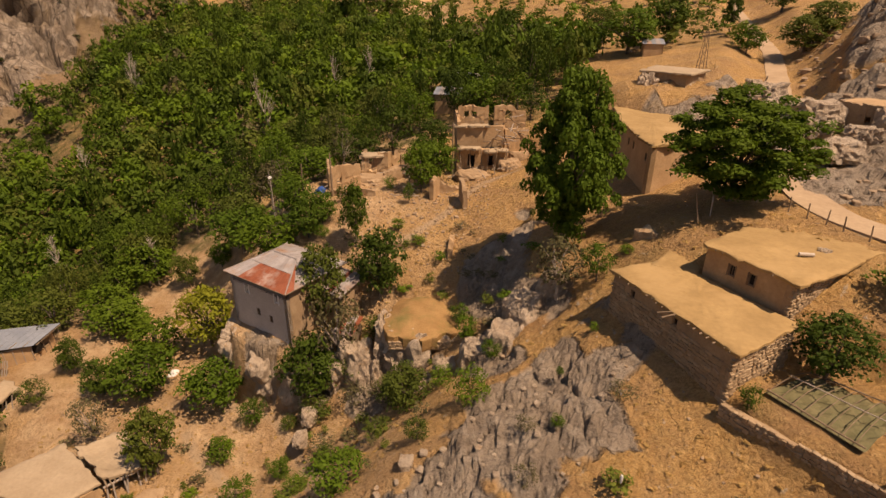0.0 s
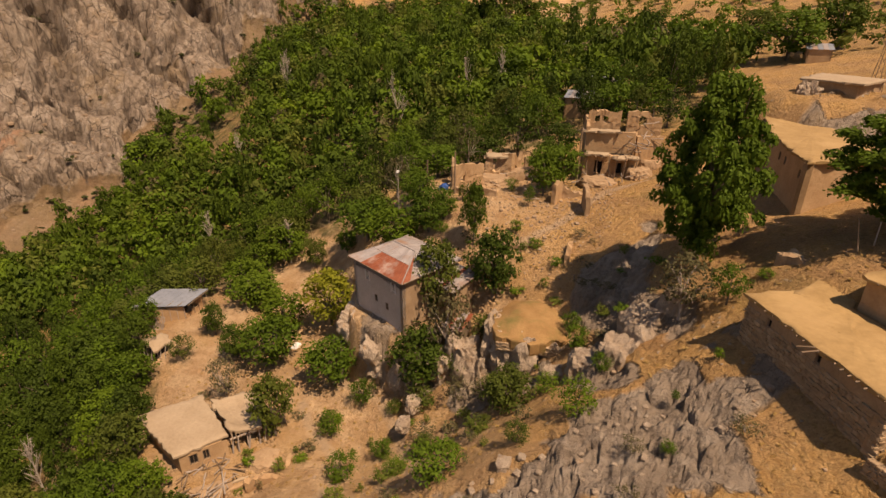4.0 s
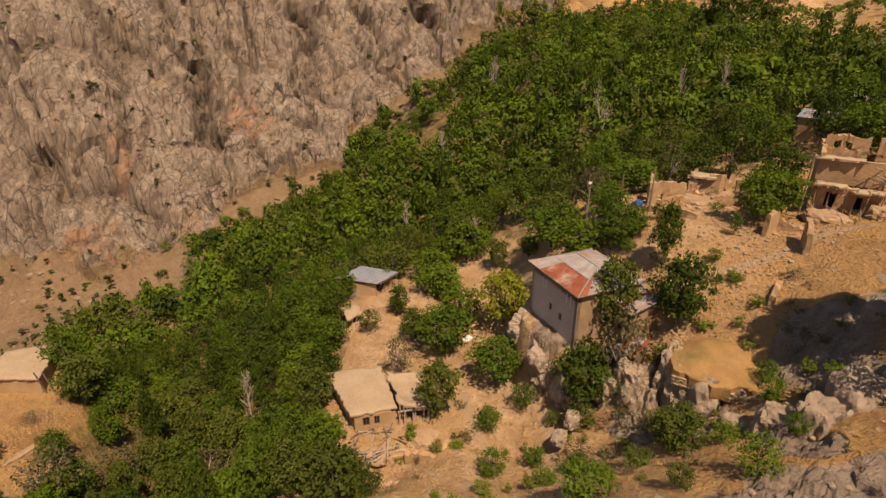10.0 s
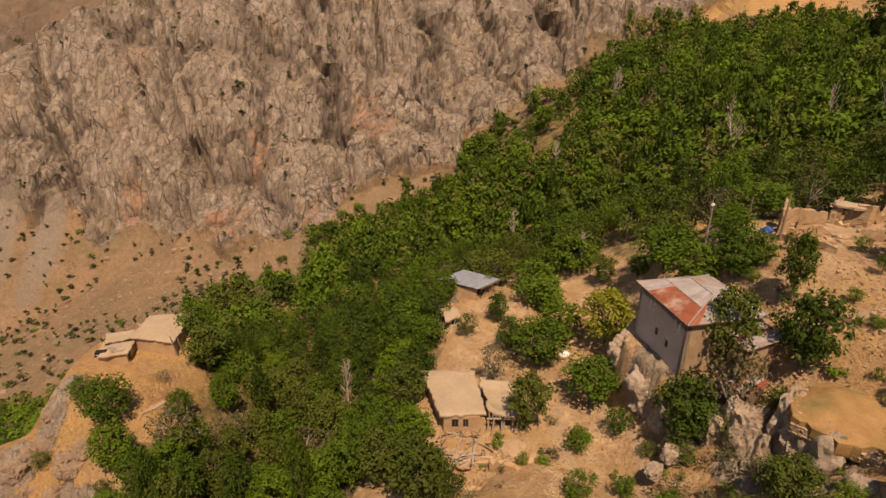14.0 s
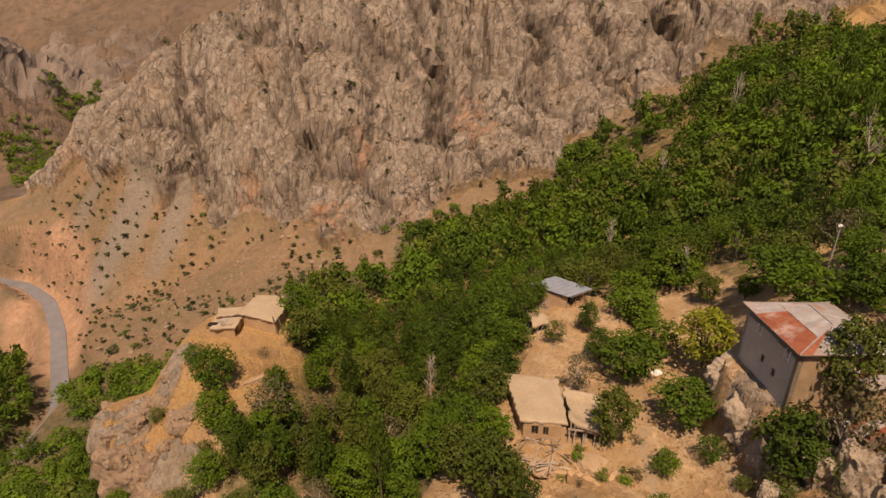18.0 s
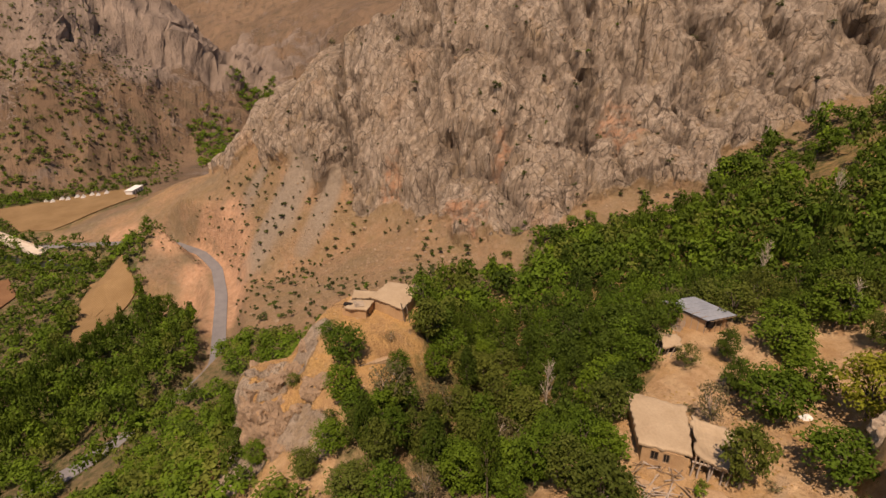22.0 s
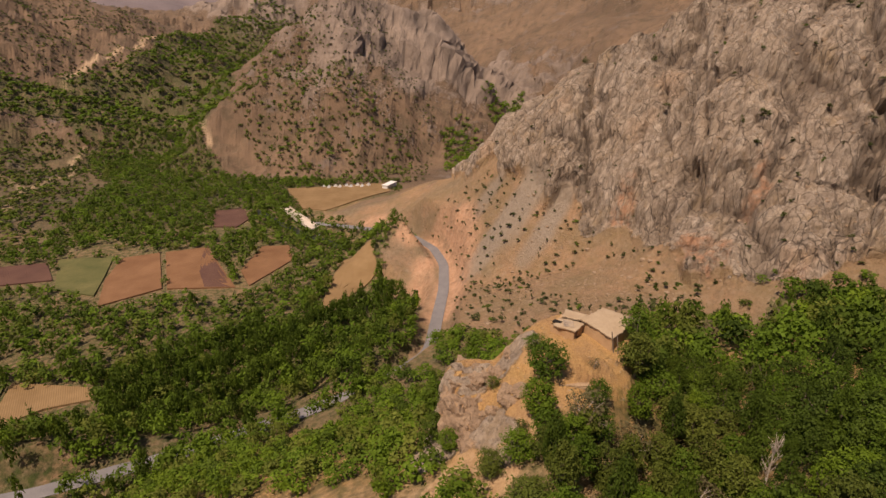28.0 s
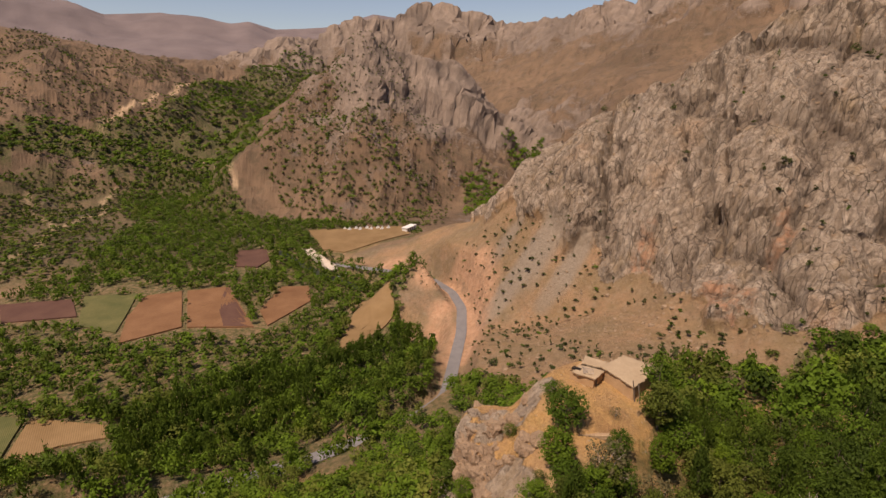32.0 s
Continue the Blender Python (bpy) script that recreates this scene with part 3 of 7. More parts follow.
def build_ground():
    az = np.concatenate([np.arange(-52, 152, 0.25), np.arange(152, 308, 2.6)])
    ring = [5.0]
    while ring[-1] < 4700:
        r = ring[-1]
        ring.append(r + (0.34 + 0.0048 * r if r < 360 else 0.015 * r))
    ring = np.array(ring)
    a, r = np.meshgrid(np.radians(az), ring)
    x, y = 0.5 - np.sin(a) * r, -0.5 + np.cos(a) * r
    z = ground(x, y)
    _, up = bare_ground(x, y)
    rock, talus, bare, brown = covers(x, y, up)
    green = GREEN(x, y)
    # crags: push the rock in and out along the slope's normal
    e = 1.5
    zx = (ground(x + e, y) - z) / e
    zy = (ground(x, y + e) - z) / e
    s = 1 / np.sqrt(1 + zx * zx + zy * zy)
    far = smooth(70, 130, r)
    crease_shade = np.zeros_like(x)
    on = rock > 0.05
    xr, yr, zr, rr, fr = x[on], y[on], z[on], r[on], far[on]
    big = np.where(rr > 420, np.clip(rr / 330, 1.6, 6.0), 1.0)
    push_on = np.zeros_like(xr)
    # cliffs: upright buttresses parted by narrow clefts, at three sizes, and ledges across them
    side = 0.52 * xr + 0.85 * yr + 6 * fbm(xr, yr, 48, 3, 93, zr) * big
    side = side + 0.18 * zr
    depth = 0.85 * xr - 0.52 * yr
    for wide, tall, amp, seed, dark in ((26.0, 75.0, 6.8, 71, 0.8), (11.0, 30.0, 3.6, 72, 1.0), (4.4, 11.0, 1.15, 73, 0.8), (2.3, 5.0, 0.5, 74, 0.5)):
        w, t = wide * big, tall * big
        wave = np.abs(vnoise(side / w + 0.35 * fbm(xr, yr, 12, 2, 95, zr), zr / t + 0.15 * depth / w, depth / (2.2 * w), seed))
        push_on += fr * amp * big * (np.minimum(wave * 3.0, 1.0) ** 0.6 - 0.55 + 0.5 * wave)
        # cleft shade for the colour, from the same grooves that push inwards
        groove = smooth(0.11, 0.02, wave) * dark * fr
        crease_shade[on] = np.maximum(crease_shade[on], groove)
    shelf = vnoise(side / (30 * big), zr / (7.5 * big), depth / (40 * big), 77)
    push_on += fr * big * 1.5 * np.round(shelf * 2.5) / 2.5
    # broken faces, stones and slabs of the near outcrops
    for cliff_cell, near_cell, flat, seed in ((6.5, 2.6, 0.5, 3.0), (2.8, 1.2, 0.55, 9.0), (1.6, 0.6, 0.6, 21.0)):
        cell = np.where(rr > 130, cliff_cell, near_cell)
        near_on = rr < 430
        f, g = np.zeros_like(xr), np.zeros_like(xr)
        f[near_on], g[near_on] = facets((xr + 0.35 * zr * fr)[near_on], (yr - 0.2 * zr * fr)[near_on], zr[near_on] * flat, cell[near_on][:, None], seed)
        push_on += cell * np.where(rr > 130, 0.20, 0.17) * (f - 0.4 * g)
        # block edges add weaker crease shade to the colour
        crease_shade[on] = np.maximum(crease_shade[on], g * np.where(rr > 130, 0.35, 0.22))
    near_ribs = ridged(xr + 0.6 * zr, yr - 0.4 * zr, 6.5, 4, 101)
    push_on += (1 - fr) * 0.75 * near_ribs
    push = np.zeros_like(x)
    push[on] = push_on * rock[on]
    lumps = 0.35 * fbm(x, y, 6, 4, 81) + 0.10 * fbm(x, y, 1.1, 3, 91)
    x, y, z = x - zx * s * push, y - zy * s * push, z + s * push
    z = z + lumps * smooth(4, 30, r) * (1 - ROADBED(x, y))
    n, c = x.shape
    co = np.concatenate([np.stack([x, y, z], -1).reshape(-1, 3), [[0.5, -0.5, z[0].mean()]]])
    i, j = np.meshgrid(np.arange(n - 1), np.arange(c), indexing="ij")
    k = (j + 1) % c
    quads = np.stack([i * c + j, (i + 1) * c + j, (i + 1) * c + k, i * c + k], -1).reshape(-1, 4)[:, ::-1]
    me = bpy.data.meshes.new("ground")
    me.vertices.add(len(co))
    me.vertices.foreach_set("co", co.ravel())
    fan = [(len(co) - 1, q, (q + 1) % c) for q in range(c)]
    loops = np.concatenate([quads.ravel(), np.array(fan).ravel()])
    starts = np.concatenate([np.arange(len(quads)) * 4, len(quads) * 4 + np.arange(c) * 3])
    me.loops.add(len(loops))
    me.loops.foreach_set("vertex_index", loops)
    me.polygons.add(len(starts))
    me.polygons.foreach_set("loop_start", starts)
    me.update(calc_edges=True)
    me.polygons.foreach_set("use_smooth", np.zeros(len(starts), bool))
    crease_shade = crease_shade * rock
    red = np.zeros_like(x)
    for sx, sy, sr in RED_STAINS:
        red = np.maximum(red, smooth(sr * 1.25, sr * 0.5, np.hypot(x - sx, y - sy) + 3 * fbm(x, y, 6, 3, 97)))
    for name, v in (("rock", rock), ("talus", talus), ("bare", bare), ("brown", brown), ("green", green), ("crease_shade", crease_shade), ("red", red), ("path", bands(x, y, PATHS)), ("clay", bands(x + 4 * fbm(x, y, 12, 3, 46), y, CLAY)), ("far", far), ("haze_mauve", smooth(2000, 2700, r)), ("pale", smooth(6, -14, x + 5 * fbm(x, y, 12, 3, 45)) * smooth(-72, -58, x))):
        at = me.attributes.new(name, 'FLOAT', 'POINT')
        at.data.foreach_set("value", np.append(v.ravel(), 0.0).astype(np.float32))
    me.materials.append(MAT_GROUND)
    ob = new("ground", me)
    return tagged(ob, "dry ochre hillside, grey crags and green valley floor", "ground", kind="structure")


def GREEN(x, y):
    """Where undergrowth and woods stand."""
    nx, ny = x + 7 * fbm(x, y, 14, 2, 51), y + 7 * fbm(x, y, 14, 2, 52)
    out = np.zeros(np.shape(x))
    for poly, k in ((FOREST, 0.85), (VALLEY, 1.0), (SLOPE, 0.75), (FLOODPLAIN, 0.9), (UPPER_VALLEY, 0.9), (LEFT_FOOT, 0.55), (ORCHARD, 0.25)):
        out = np.maximum(out, k * inside(nx.ravel(), ny.ravel(), poly).reshape(np.shape(x)))
    for poly in CLEARINGS:
        out = out * (1 - inside(x.ravel(), y.ravel(), poly).reshape(np.shape(x)))
    return out


def ROADBED(x, y):
    out = np.zeros(np.shape(x))
    for line, half, verge in ROADS:
        d, _ = along(x, y, line)
        out = np.maximum(out, smooth(half + 1.0, half, d))
    return out


GROUND = build_ground()

# ---------------------------------------------------------------- trees
def leaf_material(name, dark, light):
    m, nt, b = material(name, 0.75)
    g = nt.nodes.new("ShaderNodeNewGeometry")
    o = nt.nodes.new("ShaderNodeObjectInfo")
    tint = maths(nt, 'ADD', maths(nt, 'MULTIPLY', o.outputs["Random"], 0.5), attr(nt, "tint"))
    col = mix(nt, tint, dark, light)
    col = mix(nt, maths(nt, 'MULTIPLY', g.outputs["Random Per Island"], 0.3), col, tuple(c * 0.45 for c in dark))
    col = mix(nt, maths(nt, 'MULTIPLY', noise_out(nt, 40, 3, lo=0.45, hi=0.7), 0.3), col, (light[0] * 1.12, light[1] * 0.95, light[2]))
    nt.links.new(col, b.inputs["Base Color"])
    b.inputs["Specular IOR Level"].default_value = 0.2
    t = nt.nodes.new("ShaderNodeBsdfTranslucent")
    nt.links.new(col, t.inputs["Color"])
    mx = nt.nodes.new("ShaderNodeMixShader")
    mx.inputs[0].default_value = 0.32
    nt.links.new(b.outputs[0], mx.inputs[1])
    nt.links.new(t.outputs[0], mx.inputs[2])
    nt.links.new(mx.outputs[0], nt.nodes["Material Output"].inputs["Surface"])
    return m


LEAF = {
    "d": leaf_material("dark_leaves", (0.037, 0.063, 0.006), (0.094, 0.150, 0.013)),
    "m": leaf_material("green_leaves", (0.054, 0.096, 0.007), (0.123, 0.202, 0.015)),
    "l": leaf_material("light_leaves", (0.071, 0.120, 0.007), (0.152, 0.232, 0.017)),
    "y": leaf_material("yellow_green_leaves", (0.170, 0.190, 0.016), (0.280, 0.280, 0.028)),
    "o": leaf_material("olive_leaves", (0.062, 0.084, 0.011), (0.152, 0.182, 0.029)),
    "s": leaf_material("grey_dry_leaves", (0.095, 0.085, 0.036), (0.19, 0.16, 0.075)),
}
LEAF["k"] = leaf_material("dark_shrub_leaves", (0.034, 0.044, 0.013), (0.075, 0.086, 0.024))
LEAF["t"] = leaf_material("dry_tuft", (0.34, 0.205, 0.07), (0.56, 0.37, 0.14))
MAT_BARK = two_tone("bark", (0.10, 0.075, 0.055), (0.20, 0.155, 0.115), 0.8, 0.1)
MAT_DEADWOOD = two_tone("dead_wood", (0.30, 0.24, 0.19), (0.42, 0.35, 0.29), 0.8, 0.1)
MAT_TIMBER = two_tone("weathered_timber", (0.20, 0.135, 0.085), (0.34, 0.245, 0.165), 0.7, 0.08, vary=0.5)


def crown_quads(rng, kind, leaves, leaf, blobs):
    """Leaf sprays of a crown one metre wide and one metre high over its foot: (n, 4, 3)."""
    if kind == "p":
        low, rad, rb, bend = 0.12, 0.36, 0.17, 0.55
    elif kind == "w":
        low, rad, rb, bend = 0.02, 0.42, 0.12, 0.12
    elif kind == "b":
        low, rad, rb, bend = 0.02, 0.40, 0.12, 0.22
    elif kind == "s":
        low, rad, rb, bend = 0.15, 0.42, 0.13, 0.1
    else:
        low, rad, rb, bend = 0.06, 0.40, 0.17, 0.1
    rb *= (44 / max(blobs, 20)) ** 0.33
    mid, half = (1 + low) / 2, (1 - low) / 2
    c = rng.normal(size=(blobs, 3))
    c /= np.linalg.norm(c, axis=1)[:, None]
    c *= rng.uniform(0.25, 1.0, (blobs, 1)) ** 0.45
    c[:, :2] *= (rad * (1 - bend * np.clip(c[:, 2], -0.2, 1)))[:, None] * rng.uniform(0.75, 1.15, (blobs, 1))
    c[:, 2] = mid + c[:, 2] * (half - rb * 0.6)
    size = rng.uniform(0.55, 1.25, blobs) * rb
    k = rng.integers(0, blobs, leaves)
    d = rng.normal(size=(leaves, 3))
    d /= np.linalg.norm(d, axis=1)[:, None]
    d[:, 2] = np.where(d[:, 2] < -0.3, -d[:, 2], d[:, 2])
    p = c[k] + d * (size[k] * rng.uniform(0.55, 1.12, leaves))[:, None] * np.array([1, 1, 0.85])
    n = d + 0.42 * rng.normal(size=(leaves, 3)) + np.array([0, 0, 0.25])
    n /= np.linalg.norm(n, axis=1)[:, None]
    a = np.cross(n, rng.normal(size=(leaves, 3)))
    a /= np.linalg.norm(a, axis=1)[:, None] + 1e-9
    b = np.cross(n, a)
    s = leaf * rng.uniform(0.6, 1.35, (leaves, 1))
    a, b = a * s, b * s * 0.58
    return np.stack([p - a, p - b * 0.9 + n * s * 0.12, p + a, p + b + n * s * 0.12], 1), c, size


def quad_mesh(name, q, mat, tint=None):
    me = bpy.data.meshes.new(name)
    n = len(q)
    me.vertices.add(4 * n)
    me.vertices.foreach_set("co", np.ascontiguousarray(q, dtype=np.float32).ravel())
    me.loops.add(4 * n)
    me.loops.foreach_set("vertex_index", np.arange(4 * n, dtype=np.int32))
    me.polygons.add(n)
    me.polygons.foreach_set("loop_start", np.arange(0, 4 * n, 4, dtype=np.int32))
    me.update(calc_edges=True)
    if tint is not None:
        at = me.attributes.new("tint", 'FLOAT', 'FACE')
        at.data.foreach_set("value", np.asarray(tint, dtype=np.float32))
    me.materials.append(mat)
    return me


def tube(bm, pts, r0, r1, sides=6):
    """A tapered limb through the points."""
    rings = []
    for i, p in enumerate(pts):
        p = Vector(p)
        way = (Vector(pts[min(i + 1, len(pts) - 1)]) - Vector(pts[max(i - 1, 0)])).normalized()
        u = way.orthogonal().normalized()
        v = way.cross(u)
        r = r0 + (r1 - r0) * i / (len(pts) - 1)
        rings.append([bm.verts.new(p + r * (math.cos(6.2832 * k / sides) * u + math.sin(6.2832 * k / sides) * v)) for k in range(sides)])
    for a, b in zip(rings, rings[1:]):
        for k in range(sides):
            bm.faces.new((a[k], a[(k + 1) % sides], b[(k + 1) % sides], b[k]))
    bm.faces.new(rings[0][::-1])
    bm.faces.new(rings[-1])


def trunk_mesh(rng, name, tips, mat, thick=0.03, fork=0.3):
    bm = bmesh.new()
    top = Vector((rng.normal() * 0.02, rng.normal() * 0.02, fork))
    tube(bm, [(0, 0, -0.06), (top.x * 0.4, top.y * 0.4, fork * 0.5), top], thick, thick * 0.7)
    for c in tips:
        c = Vector(c)
        m = top.lerp(c, 0.5) + Vector((rng.normal() * 0.03, rng.normal() * 0.03, 0.05))
        tube(bm, [top - Vector((0, 0, 0.03)), m, c], thick * 0.5, thick * 0.12, 5)
    me = bpy.data.meshes.new(name)
    bm.to_mesh(me)
    bm.free()
    me.materials.append(mat)
    return me


bpy.context.view_layer.update()
MASTERS = {}


def master(kind, level, variant, leaves, leaf, blobs):
    rng = np.random.default_rng(100 + 17 * variant + ord(kind) * 7 + level)
    q, c, size = crown_quads(rng, kind, leaves, leaf, blobs)
    tips = c[np.argsort(-size)][:12 if level == 0 else 6]
    trunk = trunk_mesh(rng, "trunk", tips, MAT_DEADWOOD if kind == "s" else MAT_BARK, 0.028 if kind != "w" else 0.022)
    mat = LEAF[{"p": "d", "b": "m", "w": "l"}.get(kind, kind)]
    MASTERS[kind, level, variant] = (q, quad_mesh("crown", q, mat), trunk, mat)


for kind_, n_, leaf_, blobs_ in (("b", 34000, 0.0150, 260), ("w", 34000, 0.0140, 260)):
    master(kind_, 0, 0, n_, leaf_, blobs_)
for kind_ in "dmloysptk":
    for v_ in range(3):
        master(kind_, 0, v_, 900 if kind_ == "s" else 2700, 0.028, 100)
        master(kind_, 1, v_, 400 if kind_ == "s" else 1150, 0.031, 60)
        master(kind_, 2, v_, 120 if kind_ == "s" else 210, 0.073, 26)
        master(kind_, 3, v_, 62, 0.115, 11)
        master(kind_, 4, v_, 28, 0.185, 4)

TREE_TALK = {
    "b": ("tall dense dark green broadleaf tree on the slope", "tree"), "w": ("wide spreading green walnut tree beside the flat-roofed house", "tree"),
    "d": ("dense dark green tree on dry ground", "tree"), "m": ("leafy mid green tree on dry ground", "tree"),
    "l": ("light green leafy tree on dry ground", "tree"), "y": ("bright yellow-green leafy tree beside the grey house", "tree"),
    "o": ("dusty olive green tree on dry ground", "tree"), "s": ("sparse grey-green half-dry tree with bare twigs", "tree"), "p": ("tall narrow dark green tree", "tree")}


def plant(name, x, y, width, height, kind, level, variant, turn, group="", talk=None, sink=0.15):
    q, crown, trunk, mat = MASTERS[kind, level, variant]
    root = new(name)
    root.empty_display_size = 0.5
    root.location = (x, y, float(ground(x, y)) - sink)
    root.rotation_euler = (0, 0, turn)
    root.scale = (width, width, height)
    for nm, me in (("trunk", trunk), ("crown", crown)):
        o = new(nm, me)
        o.parent = root
    label, cat = talk or TREE_TALK[kind]
    return tagged(root, label, cat, group)


def scatter(poly, step, seed, keep=1.0, clump=0.0):
    rng = np.random.default_rng(seed)
    px, py = [p[0] for p in poly], [p[1] for p in poly]
    gx, gy = np.meshgrid(np.arange(min(px), max(px), step), np.arange(min(py), max(py), step * 0.87))
    gx = gx + (np.arange(gx.shape[0]) % 2 * step / 2)[:, None]
    x = gx.ravel() + rng.uniform(-0.42, 0.42, gx.size) * step
    y = gy.ravel() + rng.uniform(-0.42, 0.42, gx.size) * step
    ok = inside(x, y, poly) & (rng.uniform(size=x.size) < keep)
    if clump:
        ok &= fbm(x, y, 28, 3, seed) > clump - 0.5
    ok &= ROADBED_WIDE(x, y) < 0.5
    return x[ok], y[ok], rng


def ROADBED_WIDE(x, y):
    out = np.zeros(np.shape(x))
    for line, half, verge in ROADS:
        d, _ = along(x, y, line)
        out = np.maximum(out, (d < half + 1.5) * 1.0)
    for px, py, pz, r0, r1 in PADS[:2] + PADS[3:7]:
        out = np.maximum(out, (np.hypot(x - px, y - py) < r0 + 1.2) * 1.0)
    for poly in CLEARINGS:
        out = np.maximum(out, inside(x, y, poly) * 1.0)
    # no tall trees on the fields nor on their near margins
    r = np.hypot(x, y) + 1e-6
    for poly in FIELD_OUTLINES.values():
        for gap in (0, 7, 14):
            out = np.maximum(out, inside(x * (1 + gap / r), y * (1 + gap / r), poly) * 1.0)
    return out


def settle(x, y):
    """Height of the ground sheet itself, crags and all."""
    return np.array([GROUND.ray_cast((float(a), float(b), 400.0), (0, 0, -1))[1].z for a, b in zip(x, y)])


def wood(name, x, y, rng, kinds, width, height, level, label, category="trees", sink=0.3):
    """Many trees or shrubs as joined crowns, one object of kind stuff for each leaf colour."""
    z = settle(x, y)
    pick = rng.choice(list(kinds), len(x), p=np.array(list(kinds.values())) / sum(kinds.values()))
    for k in sorted(set(pick)):
        out, tints = [], []
        for i in np.flatnonzero(pick == k):
            q = MASTERS[str(k), level, int(rng.integers(0, 3))][0]
            w, h, a = rng.uniform(*width), rng.uniform(*height), rng.uniform(0, 6.28)
            if k == "p":
                w, h = w * 0.62, h * 1.45
            ca, sa = math.cos(a), math.sin(a)
            v = np.stack([(q[..., 0] * ca - q[..., 1] * sa) * w + x[i], (q[..., 0] * sa + q[..., 1] * ca) * w + y[i], q[..., 2] * h + z[i] - sink], -1)
            out.append(v)
            tints.append(np.full(len(q), rng.uniform(0, 0.75)))
        if out:
            ob = new(name, quad_mesh(name, np.concatenate(out), MASTERS[str(k), level, 0][3], np.concatenate(tints)))
            tagged(ob, label, category, kind="stuff")


# big single trees near the houses: x, y, width, height, kind
VILLAGE_TREES = [
    (11.0, 51.0, 11.2, 17.7, "b"), (24.6, 47.6, 14.8, 10.2, "w"), (23.6, 28.9, 5.6, 5.0, "d"), (17.7, 26.4, 1.7, 2.1, "m"), (12.3, 42.8, 3.4, 3.8, "m"),
    (9.2, 43.9, 6.1, 6.3, "s"), (-5.3, 73.8, 6.3, 7.2, "m"), (-9.8, 74.2, 2.5, 2.3, "m"), (-15.9, 69.3, 1.6, 2.8, "d"), (-6.8, 69.5, 1.9, 3.2, "m"),
    (-4.5, 89.7, 7.7, 6.6, "d"), (-3.2, 76.4, 6.6, 7.6, "m"), (-5.8, 81.5, 6.2, 6.6, "d"), (-12.6, 61.4, 4.5, 9.2, "p"), (-8.9, 55.6, 7.6, 9.4, "d"), (-13.2, 50.6, 6.8, 10.6, "s"), (-16.0, 48.0, 7.8, 8.6, "d"), (-15.3, 53.4, 7.0, 10.5, "o")]
ORCHARD_TREES = [
    (-22.2, 46.2, 3.6, 4.1, "m"), (-27.4, 49.1, 8.4, 6.7, "m"), (-37.1, 51.1, 8.8, 8.0, "m"), (-29.9, 39.8, 6.0, 8.6, "o"), (-42.5, 51.5, 5.5, 5.3, "d"),
    (-48.2, 54.7, 4.2, 5.4, "d"), (-49.4, 49.2, 3.9, 4.0, "o"), (-39.4, 58.6, 7.8, 6.9, "l"), (-32.5, 59.8, 8.6, 9.4, "y"), (-46.6, 63.1, 9.6, 6.0, "m"),
    (-42.0, 74.0, 4.9, 5.7, "o"), (-51.2, 78.3, 9.4, 8.5, "o"), (-38.7, 43.6, 4.6, 6.6, "s"), (-24.2, 41.8, 3.6, 3.6, "m"), (-30.5, 23.6, 7.2, 9.0, "o"),
    (-53.1, 44.5, 6.0, 7.0, "m"), (-50.0, 39.8, 6.4, 7.5, "d"), (-44.3, 33.5, 6.8, 8.0, "o"), (-42.6, 29.9, 6.2, 7.0, "m"), (-38.1, 29.5, 5.6, 6.0, "l"), (-31.8, 27.5, 4.6, 5.0, "o"), (-29.5, 27.7, 3.6, 3.4, "d"), (-33.5, 25.5, 6.0, 6.5, "m"), (-36.9, 23.9, 6.5, 7.5, "o"), (-56.4, 49.0, 5.5, 7.5, "d"), (-58.3, 52.8, 5.0, 6.5, "m")]
ROCK_BUSHES = [
    (1.3, 33.4, 3.6, 3.6, "l"), (3.2, 40.4, 2.1, 2.3, "m"), (1.0, 46.6, 3.0, 3.4, "m"), (-4.8, 40.6, 5.6, 5.2, "o"), (-2.8, 31.2, 2.4, 2.4, "o"), (-10.7, 45.0, 3.6, 4.2, "s"),
    (-9.0, 30.3, 5.5, 3.6, "m"), (-20.2, 36.2, 3.9, 3.2, "m"), (7.8, 33.2, 0.9, 0.9, "m"), (6.9, 28.3, 1.3, 1.0, "m"), (4.4, 24.4, 2.1, 1.7, "s"), (0.3, 49.8, 2.4, 2.6, "m"),
    (15.0, 44.1, 1.8, 1.1, "l"), (-18.0, 45.4, 2.4, 2.1, "o"), (-13.1, 40.5, 3.7, 2.8, "s"), (-17.4, 39.6, 2.9, 2.4, "m"), (29.5, 32.4, 4.6, 2.4, "l"), (-5.6, 43.8, 4.8, 3.6, "o"), (-7.6, 44.6, 3.6, 3.0, "s"), (-1.2, 41.2, 3.0, 2.2, "l"), (-12.0, 38.2, 3.4, 2.2, "o"), (-14.6, 36.0, 3.0, 1.8, "l"), (-7.0, 37.6, 3.2, 2.0, "o"), (-11.3, 48.9, 4.2, 3.4, "o"), (-15.0, 45.6, 4.2, 3.4, "o"), (-9.1, 52.0, 4.2, 3.4, "o")]
